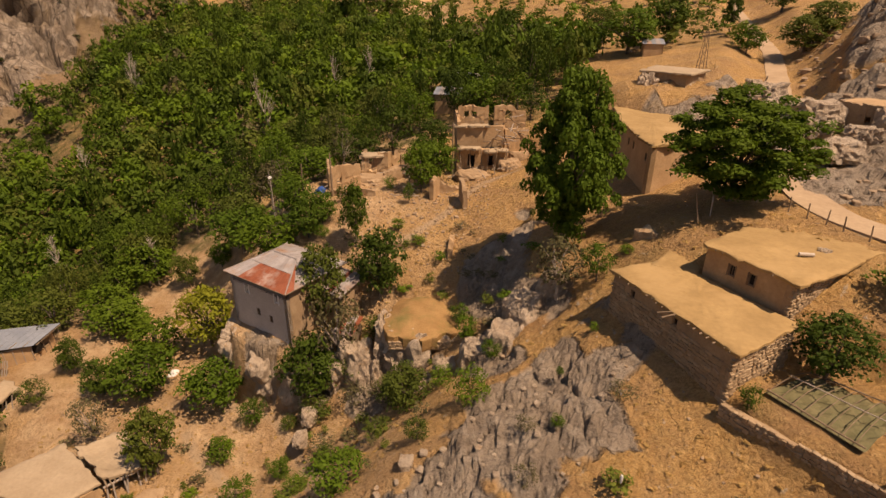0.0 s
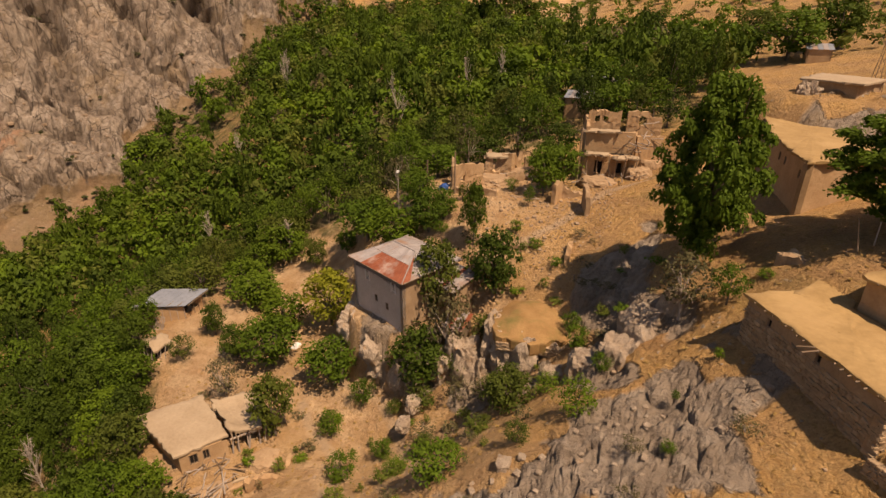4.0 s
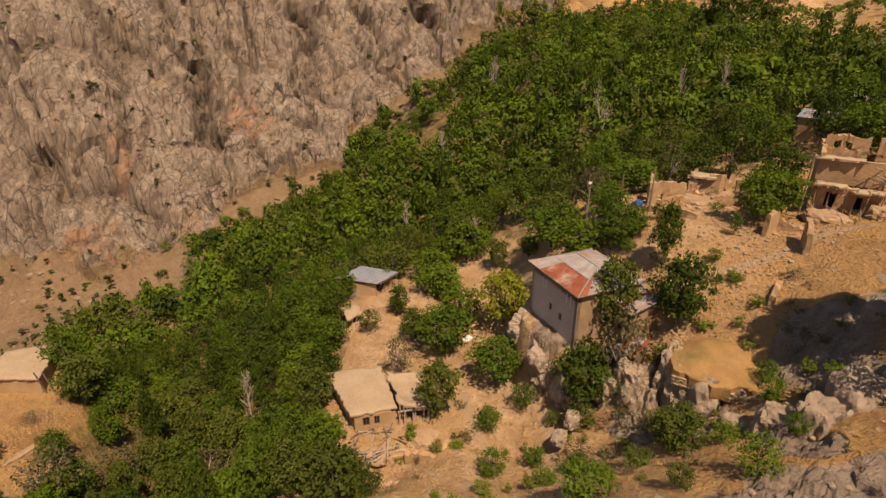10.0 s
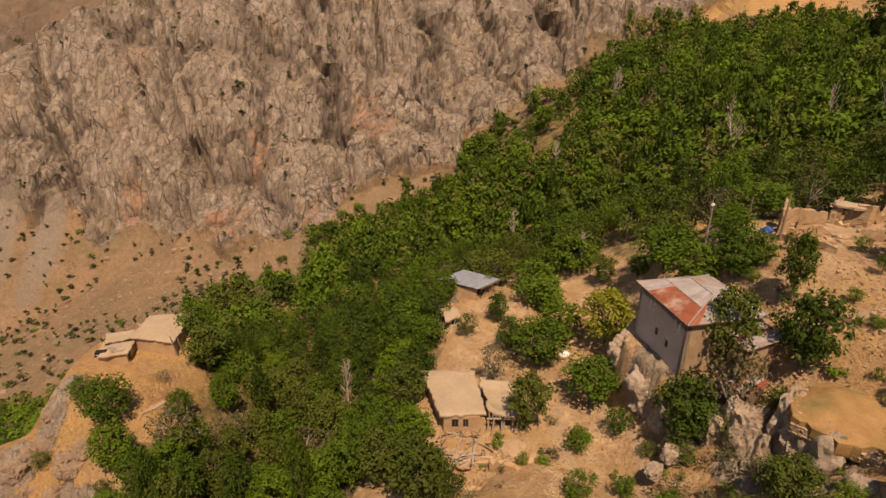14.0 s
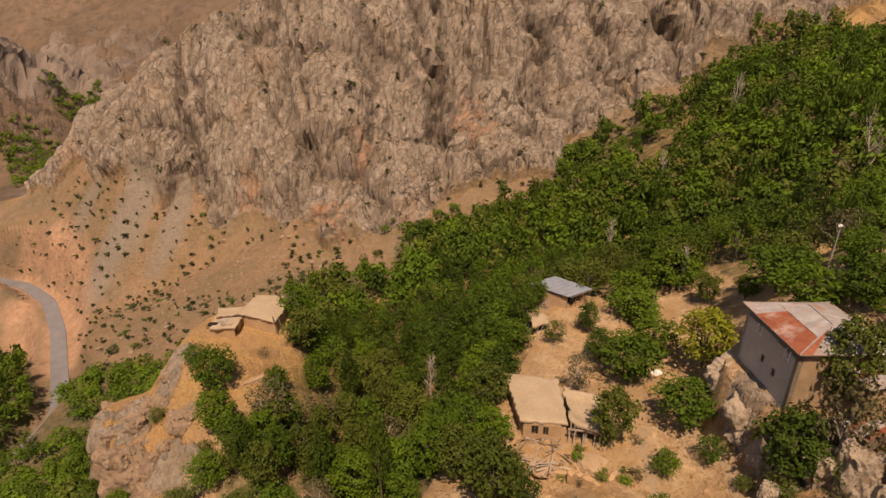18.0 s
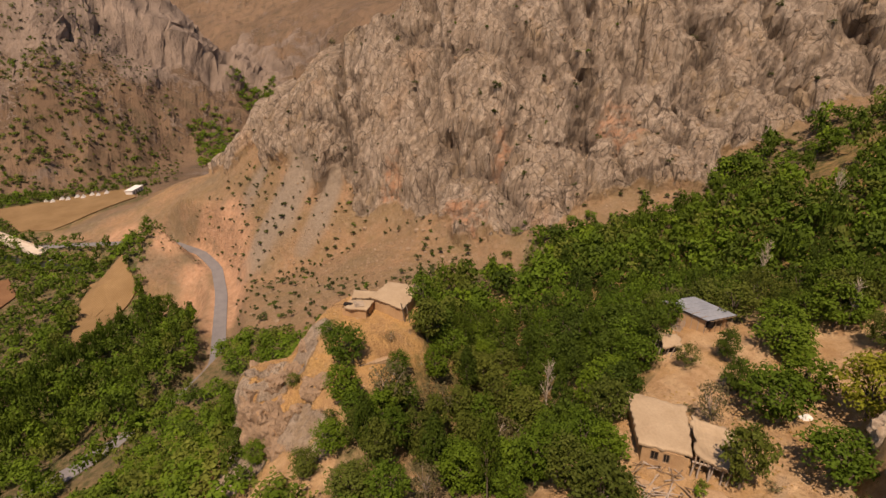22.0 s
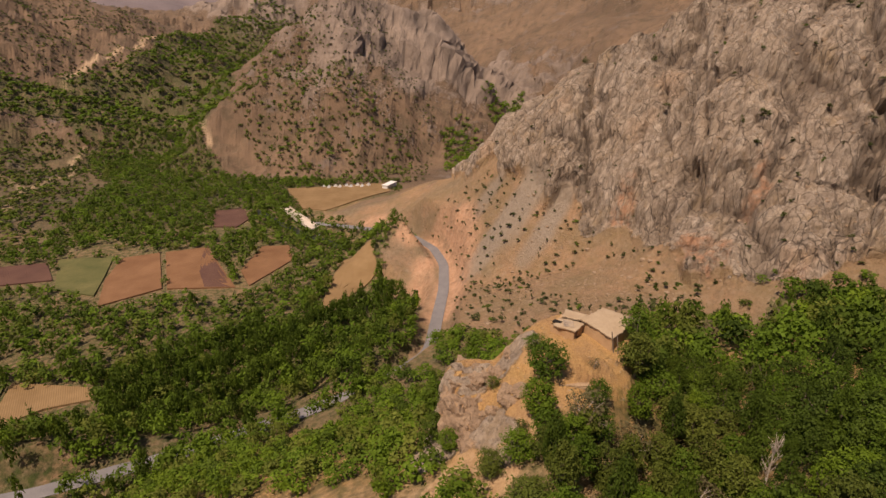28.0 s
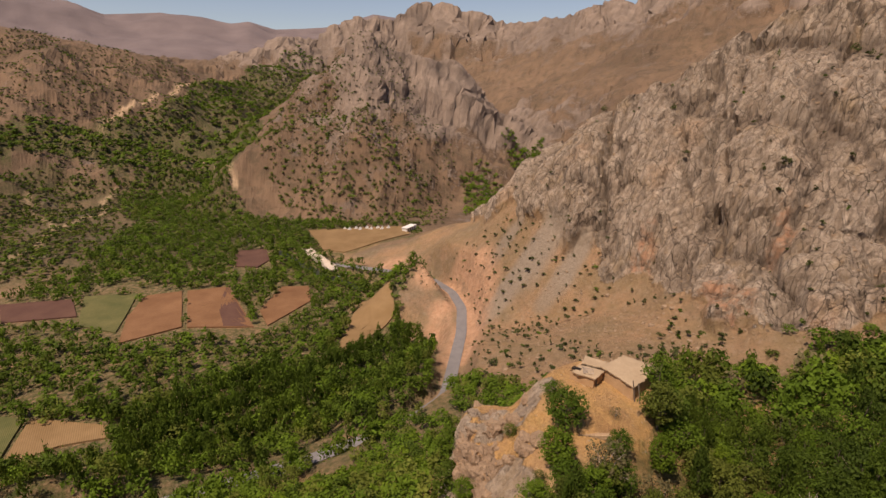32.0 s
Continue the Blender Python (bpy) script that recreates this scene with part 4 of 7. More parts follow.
EDGE_TREES = [
    (-49.4, 75.6, 9.9, 7.6, "m"), (-24.0, 63.0, 8.8, 6.8, "l"), (-19.3, 64.5, 6.4, 5.5, "m"), (-32.7, 75.7, 8.8, 7.6, "o"), (-36.0, 73.8, 4.2, 4.4, "m"), (-50.1, 65.9, 8.8, 6.2, "m"),
    (-17.7, 65.8, 4.6, 4.7, "m"), (-23.8, 72.1, 5.9, 5.1, "l"), (-30.8, 70.5, 10.6, 7.8, "m"), (-21.4, 68.0, 6.4, 6.1, "m"), (-50.5, 84.3, 5.6, 6.3, "o"),
    (-14.0, 65.5, 2.7, 2.3, "s"), (-17.5, 63.9, 2.7, 1.9, "l"), (-4.8, 61.0, 2.5, 1.4, "l"), (-7.5, 63.5, 2.2, 1.8, "l"), (0.4, 62.2, 2.5, 1.3, "s"), (4.8, 28.4, 2.0, 1.6, "s"), (11.3, 29.6, 2.5, 1.5, "s"),
    (67.0, 115.0, 12.5, 8.0, "o"), (71.2, 116.5, 10.0, 7.0, "o"), (87.0, 164.0, 13.0, 10.0, "d"), (59.5, 131.5, 5.0, 10.0, "p"), (57.0, 117.0, 8.0, 5.8, "m"), (46.6, 132.8, 11.8, 11.0, "d"),
    (36.4, 127.0, 15.0, 10.0, "m"), (35.3, 149.5, 9.6, 9.2, "o"), (14.5, 177.8, 11.0, 9.7, "d"), (-39.5, 231.0, 24.0, 22.0, "d"), (-30.8, 253.0, 18.0, 18.0, "d")]
SPUR_TREES = [
    (-71.3, 4.9, 7.4, 7.6, "m"), (-69.1, 12.7, 4.6, 5.2, "m"), (-65.5, 3.6, 7.2, 7.0, "l"), (-74.9, 12.7, 2.3, 2.2, "s"), (-74.6, -3.4, 3.1, 2.8, "o"), (-77.4, 3.2, 4.8, 3.6, "m"),
    (-60.0, 8.0, 6.5, 7.0, "l"), (-64.0, 12.5, 6.0, 6.5, "m"), (-61.9, 4.8, 5.5, 5.5, "m"), (-58.8, 0.8, 6.0, 5.5, "l"), (-57.6, -3.0, 5.0, 4.6, "o"), (-63.4, 1.4, 2.6, 2.4, "o"), (-66.5, -9.8, 4.5, 4.5, "m"), (-72.0, -13.0, 6.0, 6.0, "d"), (-79.0, -14.0, 6.0, 6.5, "m")]
rng_ = np.random.default_rng(7)
for rows_, name_, talk_ in ((VILLAGE_TREES, "tree", None), (ORCHARD_TREES, "tree", None), (ROCK_BUSHES, "bush", 1), (SPUR_TREES, "tree", None), (EDGE_TREES, "tree", None)):
    for x_, y_, w_, h_, k_ in rows_:
        small = h_ < 4.3
        word = {"d": "dark green", "m": "mid green", "l": "light green", "o": "dusty olive", "s": "sparse grey dry", "y": "yellow-green"}.get(k_, "green")
        talk2 = (word + " leafy bush growing on the dry rocky slope", "bush") if small else None
        plant("bush" if small else "tree", x_, y_, w_, h_, k_, 1 if small else 0, 0 if k_ in "bw" else int(rng_.integers(0, 3)), float(rng_.uniform(0, 6.28)),
              "bushes on the rocky slope" if small else "trees round the houses", talk2)

# the wood in the gully: the trees nearest the houses one by one, the rest joined
fx, fy, rng_ = scatter(FOREST, 4.7, 3)
ok_ = ~inside(fx, fy, TERRACES) | (rng_.uniform(size=len(fx)) < 0.3)
fx, fy = fx[ok_], fy[ok_]
near_ = np.argsort(np.hypot(fx, fy))
for i_ in near_[:270]:
    patch = float(fbm(fx[i_], fy[i_], 22, 2, 401))
    k_ = rng_.choice(list("ddmp") if patch < -0.25 else list("mmldoo") if patch < 0.2 else list("lmopos"))
    w_, h_ = rng_.uniform(4.2, 8.8), rng_.uniform(4.8, 10.0)
    if k_ == "p":
        w_, h_ = w_ * 0.62, h_ * 1.4
    plant("wood_tree", float(fx[i_]), float(fy[i_]), w_, h_, k_, 0 if i_ in near_[:70] else 1, int(rng_.integers(0, 3)), float(rng_.uniform(0, 6.28)), "trees of the gully wood",
          ({"d": "dark green", "m": "mid green", "l": "light green", "o": "olive green", "s": "sparse grey-green", "p": "tall narrow dark green"}[k_] + " broadleaf tree in the gully wood", "tree"))
rest_ = near_[270:]
wood("far_wood", fx[rest_], fy[rest_], rng_, {"d": 4, "m": 4, "l": 1.5, "o": 3, "p": 2, "s": 0.6}, (5.5, 9), (6, 10.5), 2, "dense mixed green wood filling the gully")
vx, vy, rng_ = scatter(VALLEY, 5.0, 5)
wood("valley_wood", vx, vy, rng_, {"d": 4, "m": 4, "l": 1, "o": 2, "p": 4}, (5, 8.5), (6, 10), 2, "dark green riverside wood and poplar rows on the valley floor")
sx, sy, rng_ = scatter(SLOPE, 3.9, 6, 0.95, 0.2)
wood("slope_scrub", sx, sy, rng_, {"d": 1, "m": 4, "l": 3, "o": 3}, (3.4, 6.5), (3, 6), 2, "green scrub and small trees on the steep slope")
ox, oy, rng_ = scatter(ORCHARD, 7.5, 8, 0.8)
wood("hill_orchard", ox, oy, rng_, {"d": 3, "m": 2, "o": 3}, (3, 6.5), (2.5, 6), 3, "scattered small orchard trees on dry terraces")
px_, py_, rng_ = scatter(FLOODPLAIN, 5.2, 9, 0.97, 0.06)
wood("river_wood", px_, py_, rng_, {"d": 9, "m": 3, "o": 2, "p": 2}, (4.5, 8.5), (3.5, 7.5), 3, "broad belt of green trees along the far valley floor")
ux_, uy_, rng_ = scatter(UPPER_VALLEY, 10.0, 10, 0.97, 0.1)
wood("upper_valley_wood", ux_, uy_, rng_, {"d": 6, "m": 4, "o": 2}, (7, 13), (5, 9), 4, "green wood filling the upper valley between brown hills")
# rows of poplars across the river flats
POPLAR_ROWS = [[(-124, -124), (-139, -121), (-161, -101), (-195, -82), (-221, -68)], [(-128, -129), (-151, -114), (-180, -96), (-209, -75)], [(-122, -112), (-150, -90), (-185, -70)], [(-134, -134), (-165, -120), (-192, -104)]]
for line_ in POPLAR_ROWS:
    pts_ = []
    for (x0_, y0_), (x1_, y1_) in zip(line_, line_[1:]):
        n_ = int(math.hypot(x1_ - x0_, y1_ - y0_) / 2.6)
        pts_ += [(x0_ + (x1_ - x0_) * i_ / n_, y0_ + (y1_ - y0_) * i_ / n_) for i_ in range(n_)]
    pts_ = np.array(pts_) + rng_.normal(size=(len(pts_), 2)) * 0.5
    wood("poplar_row", pts_[:, 0], pts_[:, 1], rng_, {"p": 1}, (5, 7.5), (7, 9.5), 2, "row of tall dark green poplars on the river flats")

# ---------------------------------------------------------------- building helpers
MAT_MUDSTONE = two_tone("mud_mortar", (0.29, 0.185, 0.105), (0.42, 0.285, 0.17), 1.2, 0.18, dist=0.06)
MAT_DRYGRASS = two_tone("dry_grass", (0.27, 0.148, 0.058), (0.40, 0.235, 0.098), 1.6, 0.16, dist=0.16, stain=(0.17, 0.14, 0.045))
# near-black for panes, doors, wheels, and blocks that paint the shade indoors
MAT_DARK = two_tone("indoor_shade_and_black_parts", (0.012, 0.009, 0.007), (0.02, 0.015, 0.012), 1.0, 0.2)
MAT_WHITE = two_tone("white_paint", (0.62, 0.60, 0.56), (0.78, 0.76, 0.72), 0.6, 0.1, 0.6, 0.1, 0.004)
# dark grey of the painted eave shadow, and of one car body
MAT_BAND = two_tone("eave_shade_and_car_grey", (0.12, 0.11, 0.105), (0.17, 0.155, 0.15), 2.0, 0.2, 0.8, 0.2, 0.005)
MAT_ZINC = two_tone("weathered_zinc", (0.29, 0.25, 0.235), (0.43, 0.39, 0.37), 1.6, 0.25, 0.5, 0.15, 0.004, vary=0.35, stain=(0.33, 0.19, 0.12))
MAT_RUST = two_tone("rusty_red_sheet", (0.23, 0.062, 0.030), (0.34, 0.115, 0.062), 1.2, 0.2, 0.6, 0.15, 0.004, vary=0.3, stain=(0.40, 0.30, 0.25))
MAT_STEEL = two_tone("galvanised_sheet", (0.17, 0.185, 0.21), (0.26, 0.275, 0.30), 2.5, 0.3, 0.45, 0.1, 0.003)
MAT_ASPHALT = two_tone("old_asphalt", (0.15, 0.14, 0.14), (0.215, 0.20, 0.195), 6.0, 0.4, 0.9, 0.2, 0.01)
MAT_DIRT = two_tone("dirt_track", (0.36, 0.245, 0.15), (0.47, 0.335, 0.215), 3.0, 0.4, dist=0.03)
MAT_BLUE = two_tone("blue_tarpaulin", (0.02, 0.07, 0.24), (0.04, 0.12, 0.36), 0.7, 0.1, 0.5)
MAT_NET = two_tone("garden_soil", (0.105, 0.098, 0.045), (0.19, 0.155, 0.08), 0.9, 0.12)
MAT_CONCRETE = two_tone("pale_concrete", (0.47, 0.39, 0.31), (0.60, 0.51, 0.42), 3.0, 0.4)
MAT_WATER = two_tone("river_water", (0.03, 0.032, 0.028), (0.05, 0.05, 0.042), 4.0, 0.5, 0.3)


def part(name, bm, mat, parent=None, label=""):
    me = bpy.data.meshes.new(name)
    bm.to_mesh(me)
    bm.free()
    if mat:
        me.materials.append(mat)
    ob = new(name, me)
    ob.parent = parent
    if label:
        ob["label"] = label
    return ob


def thing(name, label, category, group="", at=(0, 0, 0)):
    ob = new(name)
    ob.location = at
    return tagged(ob, label, category, group)


def box_into(bm, centre, size, axis=(1, 0), tilt=0.0):
    """A box of that size, its length along axis in plan."""
    a = Vector((axis[0], axis[1], 0)).normalized()
    a = (a * math.cos(tilt) + Vector((0, 0, 1)) * math.sin(tilt)).normalized()
    b = Vector((-axis[1], axis[0], 0)).normalized()
    c = a.cross(b)
    vs = []
    for i in (-1, 1):
        for j in (-1, 1):
            for k in (-1, 1):
                vs.append(bm.verts.new(Vector(centre) + a * (i * size[0] / 2) + b * (j * size[1] / 2) + c * (k * size[2] / 2)))
    for f in ((0, 1, 3, 2), (4, 6, 7, 5), (0, 4, 5, 1), (2, 3, 7, 6), (0, 2, 6, 4), (1, 5, 7, 3)):
        bm.faces.new([vs[i] for i in f])


def box(centre, size, axis=(1, 0), tilt=0.0, bevel=0.0):
    bm = bmesh.new()
    box_into(bm, centre, size, axis, tilt)
    if bevel:
        bmesh.ops.bevel(bm, geom=bm.edges[:], offset=bevel, segments=1, affect='EDGES')
    bmesh.ops.recalc_face_normals(bm, faces=bm.faces)
    return bm


def pole(a, b, r0, r1=None, sides=6, wob=0.0, seed=0):
    bm = bmesh.new()
    rng = random.Random(seed)
    a, b = Vector(a), Vector(b)
    pts = [a.lerp(b, t) + Vector((rng.gauss(0, wob), rng.gauss(0, wob), rng.gauss(0, wob))) for t in (0, 0.33, 0.66, 1)]
    tube(bm, pts, r0, r1 or r0 * 0.8, sides)
    return bm


def wall(p0, p1, z0, z1, thick=0.45, holes=(), ragged=0.0, seed=0):
    """A wall along p0-p1 (its outer face, seen from outside p0 is on the left), with openings (u0, u1, v0, v1) through it. ragged: broken top."""
    p0, p1 = Vector((p0[0], p0[1], 0)), Vector((p1[0], p1[1], 0))
    u = p1 - p0
    length = u.length
    u.normalize()
    n = Vector((-u.y, u.x, 0)) * thick          # towards the inside
    us = {0.0, length}
    vs = {z0, z1}
    for a, b, c, d in holes:
        us |= {a, b}
        vs |= {c, d}
    if ragged:
        us |= {0.4 * k for k in range(1, int(length / 0.4))}
        vs |= {z0 + (z1 - z0) * k / 5 for k in range(1, 5)}
    us, vs = sorted(us), sorted(vs)
    rng = random.Random(seed)
    tops, h = [], rng.uniform(0, 1)
    for _ in us:
        h = max(0, min(1, h + rng.uniform(-0.42, 0.42)))
        tops.append(z1 - ragged * h * h)
    solid = {}
    for i in range(len(us) - 1):
        for j in range(len(vs) - 1):
            cu, cv = (us[i] + us[i + 1]) / 2, (vs[j] + vs[j + 1]) / 2
            solid[i, j] = not any(a < cu < b and c < cv < d for a, b, c, d in holes)
    bm = bmesh.new()
    cache = {}

    def vert(i, j, s):
        if (i, j, s) not in cache:
            z = z0 + (vs[j] - z0) * (tops[i] - z0) / (z1 - z0) if ragged else vs[j]
            w = Vector((0, 0, 0))
            if ragged and j:
                w = Vector((rng.gauss(0, 0.035), rng.gauss(0, 0.035), rng.gauss(0, 0.09)))
            cache[i, j, s] = bm.verts.new(p0 + u * us[i] + n * s + Vector((0, 0, z)) + w)
        return cache[i, j, s]
    for (i, j), full in solid.items():
        if not full:
            continue
        bm.faces.new((vert(i, j, 0), vert(i + 1, j, 0), vert(i + 1, j + 1, 0), vert(i, j + 1, 0)))
        bm.faces.new((vert(i, j + 1, 1), vert(i + 1, j + 1, 1), vert(i + 1, j, 1), vert(i, j, 1)))
        for di, dj, a, b in ((-1, 0, (i, j), (i, j + 1)), (1, 0, (i + 1, j + 1), (i + 1, j)), (0, -1, (i + 1, j), (i, j)), (0, 1, (i, j + 1), (i + 1, j + 1))):
            if not solid.get((i + di, j + dj)):
                bm.faces.new((vert(*a, 0), vert(*b, 0), vert(*b, 1), vert(*a, 1)))
    bmesh.ops.recalc_face_normals(bm, faces=bm.faces)
    return bm


def window(parent, p0, p1, hole, mat_frame, name="window", recess=0.12, bars=1):
    """Frame and dark glass in an opening of the wall p0-p1."""
    p0, p1 = Vector((p0[0], p0[1], 0)), Vector((p1[0], p1[1], 0))
    u = (p1 - p0).normalized()
    n = Vector((-u.y, u.x, 0))
    a, b, c, d = hole
    mid = p0 + u * ((a + b) / 2) + n * recess + Vector((0, 0, (c + d) / 2))
    ax = (u.x, u.y)
    bm = bmesh.new()
    f = 0.09
    for s in (-1, 1):
        box_into(bm, mid + u * (s * ((b - a) / 2 - f / 2)), (f, 0.1, d - c), ax)
        box_into(bm, mid + Vector((0, 0, s * ((d - c) / 2 - f / 2))), (b - a - 2 * f, 0.1, f), ax)
    for k in range(bars):
        box_into(bm, mid + u * ((k + 1) / (bars + 1) - 0.5) * (b - a), (0.05, 0.06, d - c - 2 * f), ax)
    frame_ob = part(name, bm, mat_frame, parent)
    bm = bmesh.new()
    box_into(bm, mid + n * 0.05, (b - a - 2 * f, 0.02, d - c - 2 * f), ax)
    part("pane", bm, MAT_DARK, frame_ob)
    return frame_ob


def earth_roof(outline, z, thick=0.32, seed=0, crown=0.12, wob=0.12, slope=(0, 0)):
    """A rammed-earth roof slab with a soft, uneven edge. z is its top at the edge; slope tilts it."""
    rng = random.Random(seed)
    pts = []
    n = len(outline)
    for i in range(n):
        a, b = Vector(outline[i]), Vector(outline[(i + 1) % n])
        k = max(2, int((b - a).length / 0.55))
        for s in range(k):
            w = wob if s else wob * 0.5
            pts.append(a.lerp(b, s / k) + Vector((rng.gauss(0, w), rng.gauss(0, w))))
    c = sum(pts, Vector((0, 0))) / len(pts)
    top = lambda q: z + slope[0] * (q.x - c.x) + slope[1] * (q.y - c.y)
    soft = pts[:]
    for _ in range(10):
        soft = [(soft[i - 1] + 2 * soft[i] + soft[(i + 1) % len(soft)]) / 4 for i in range(len(soft))]
    bm = bmesh.new()
    rings = []
    for s, dz in ((0.985, -thick), (1.0, -thick * 0.75), (1.0, -0.05), (0.985, -0.005), (0.9, 0.02), (0.72, 0.02 + 0.5 * crown), (0.45, crown), (0.2, crown)):
        ring = []
        for i, p in enumerate(pts):
            q = c + ((p if s > 0.95 else soft[i]) - c) * s
            ring.append(bm.verts.new((q.x, q.y, top(q) + dz + (rng.gauss(0, 0.025) if s < 1 else rng.gauss(0, 0.035)))))
        rings.append(ring)
    m = len(pts)
    for a, b in zip(rings, rings[1:]):
        for i in range(m):
            bm.faces.new((a[i], a[(i + 1) % m], b[(i + 1) % m], b[i]))
    bm.faces.new(rings[0][::-1])
    bm.faces.new(rings[-1])
    for f in bm.faces:
        f.smooth = f.calc_center_median().z > z - 0.04
    bmesh.ops.recalc_face_normals(bm, faces=bm.faces)
    return bm


def eave_poles(parent, p0, p1, z, out, count, seed=0, name="roof_pole"):
    """Pole ends that stick out under an earth roof along p0-p1."""
    rng = random.Random(seed)
    p0, p1 = Vector((p0[0], p0[1], z)), Vector((p1[0], p1[1], z))
    u = (p1 - p0).normalized()
    n = Vector((u.y, -u.x, 0))
    for k in range(count):
        p = p0.lerp(p1, (k + 0.5) / count) + u * rng.uniform(-0.1, 0.1)
        part(name, pole(p - n * 0.5, p + n * (out + rng.uniform(-0.12, 0.15)), 0.065, 0.055, 5), MAT_TIMBER, parent)


STONES = []
for k_ in range(6):
    r_ = random.Random(50 + k_)
    b_ = bmesh.new()
    box_into(b_, (0, 0, 0), (1, 1, 1))
    bmesh.ops.bevel(b_, geom=b_.edges[:], offset=0.16, segments=1, affect='EDGES')
    for v_ in b_.verts:
        v_.co += Vector((r_.uniform(-0.09, 0.09), r_.uniform(-0.09, 0.09), r_.uniform(-0.09, 0.09)))
    m_ = bpy.data.meshes.new("stone")
    b_.to_mesh(m_)
    b_.free()
    m_.materials.append(MAT_STONE)
    STONES.append(m_)


def clad(parent, p0, p1, z0, z1, course=0.28, seed=0, holes=(), most=300):
    """Rubble stones laid in courses over the outer face of a wall."""
    rng = random.Random(seed)
    p0, p1 = Vector((p0[0], p0[1], 0)), Vector((p1[0], p1[1], 0))
    u = (p1 - p0)
    length = u.length
    u.normalize()
    ang = math.atan2(u.y, u.x)
    n = Vector((u.y, -u.x, 0))
    z, made = z0, 0
    while z < z1 - 0.1:
        h = course * rng.uniform(0.75, 1.2)
        x = rng.uniform(-0.15, 0)
        while x < length - 0.1:
            w = course * rng.uniform(1.0, 2.2)
            cx, cz = min(x + w / 2, length - 0.1), z + h / 2
            if made < most and not any(a - 0.1 < cx < b + 0.1 and c - 0.1 < cz < d + 0.1 for a, b, c, d in holes):
                o = new("stone", STONES[rng.randrange(6)])
                o.parent = parent
                o.matrix_basis = Matrix.LocRotScale(p0 + u * cx + n * rng.uniform(-0.09, -0.02) + Vector((0, 0, cz + rng.gauss(0, 0.03))), Euler((rng.gauss(0, 0.07), rng.gauss(0, 0.11), ang + rng.gauss(0, 0.05))),
                                                    Vector((w * rng.uniform(0.82, 1.02), 0.26 * rng.uniform(0.8, 1.3), h * rng.uniform(0.78, 1.05))))
                made += 1
            x += w
        z += h


def corners(o, u, a, b):
    """Corners of a rectangle in plan: origin, direction of its first side, its two lengths (counter-clockwise)."""
    u = Vector(u).normalized()
    v = Vector((-u.y, u.x))
    o = Vector(o)
    return [o, o + u * a, o + u * a + v * b, o + v * b]


def strip_roof(parent, a, b, c, d, count, mats, thick=0.03, name="roof_sheet"):
    """A slope of sheet strips between the eave a-b and the ridge d-c (3D points)."""
    a, b, c, d = map(Vector, (a, b, c, d))
    for k in range(count):
        t0, t1 = k / count, (k + 1) / count
        q = [a.lerp(b, t0), a.lerp(b, t1), d.lerp(c, t1), d.lerp(c, t0)]
        nrm = (q[1] - q[0]).cross(q[3] - q[0])
        if nrm.length < 1e-6:
            nrm = (q[1] - q[0]).cross(q[2] - q[0])
        nrm = nrm.normalized() * thick
        if nrm.z < 0:
            nrm = -nrm
        lift = nrm * (0.35 * (k % 2))
        bm = bmesh.new()
        lo = [bm.verts.new(p + lift) for p in q]
        hi = [bm.verts.new(p + lift + nrm) for p in q]
        # a raised seam on each strip
        for i in range(4):
            bm.faces.new((lo[i], lo[(i + 1) % 4], hi[(i + 1) % 4], hi[i]))
        bm.faces.new(lo[::-1])
        bm.faces.new(hi)
        s0, s1 = q[0].lerp(q[1], 0.08), q[3].lerp(q[2], 0.08)
        tube(bm, [s0 + lift + nrm, s1 + lift + nrm], 0.045, 0.045, 5)
        bmesh.ops.remove_doubles(bm, verts=bm.verts, dist=0.002)
        bmesh.ops.recalc_face_normals(bm, faces=bm.faces)
        part(name, bm, mats[k % len(mats)], parent)


def boulder(name, centre, size, seed, parent=None, rough=0.28, mat=None, turn=0.0, tall=1.0):
    """A craggy rock with broken faces."""
    rng = random.Random(seed)
    bm = bmesh.new()
    bmesh.ops.create_icosphere(bm, subdivisions=5 if max(size) > 5 else 4, radius=1.0)
    off = Vector((rng.uniform(0, 50), rng.uniform(0, 50), rng.uniform(0, 50)))
    for v in bm.verts:
        p = v.co.copy()
        d = 1 + rough * noise.noise(p * 1.3 + off) + rough * 0.6 * (1 - 2 * abs(noise.noise(Vector((p.x * 3.2, p.y * 3.2, p.z * 1.5)) + off))) + rough * 0.3 * noise.noise(p * 7 + off)
        q = p * d
        q.z = max(-0.9, min(q.z, 0.78 + 0.08 * noise.noise(p * 3 + off)))
        v.co = q
    co = np.array([v.co for v in bm.verts])
    push = sum(cell * facets(co[:, 0] + off.x, co[:, 1] + off.y, 0.7 * co[:, 2] + off.z, cell, 5.0)[0] for cell in (0.75, 0.34)) * rough * 0.8
    for v, d in zip(bm.verts, push):
        q = v.co * (1 + float(d))
        v.co = Vector((q.x * size[0], q.y * size[1], q.z * size[2]))
    bmesh.ops.rotate(bm, verts=bm.verts, cent=(0, 0, 0), matrix=Matrix.Rotation(turn, 3, 'Z'))
    bmesh.ops.translate(bm, verts=bm.verts, vec=centre)
    return part(name, bm, mat or MAT_ROCK, parent)


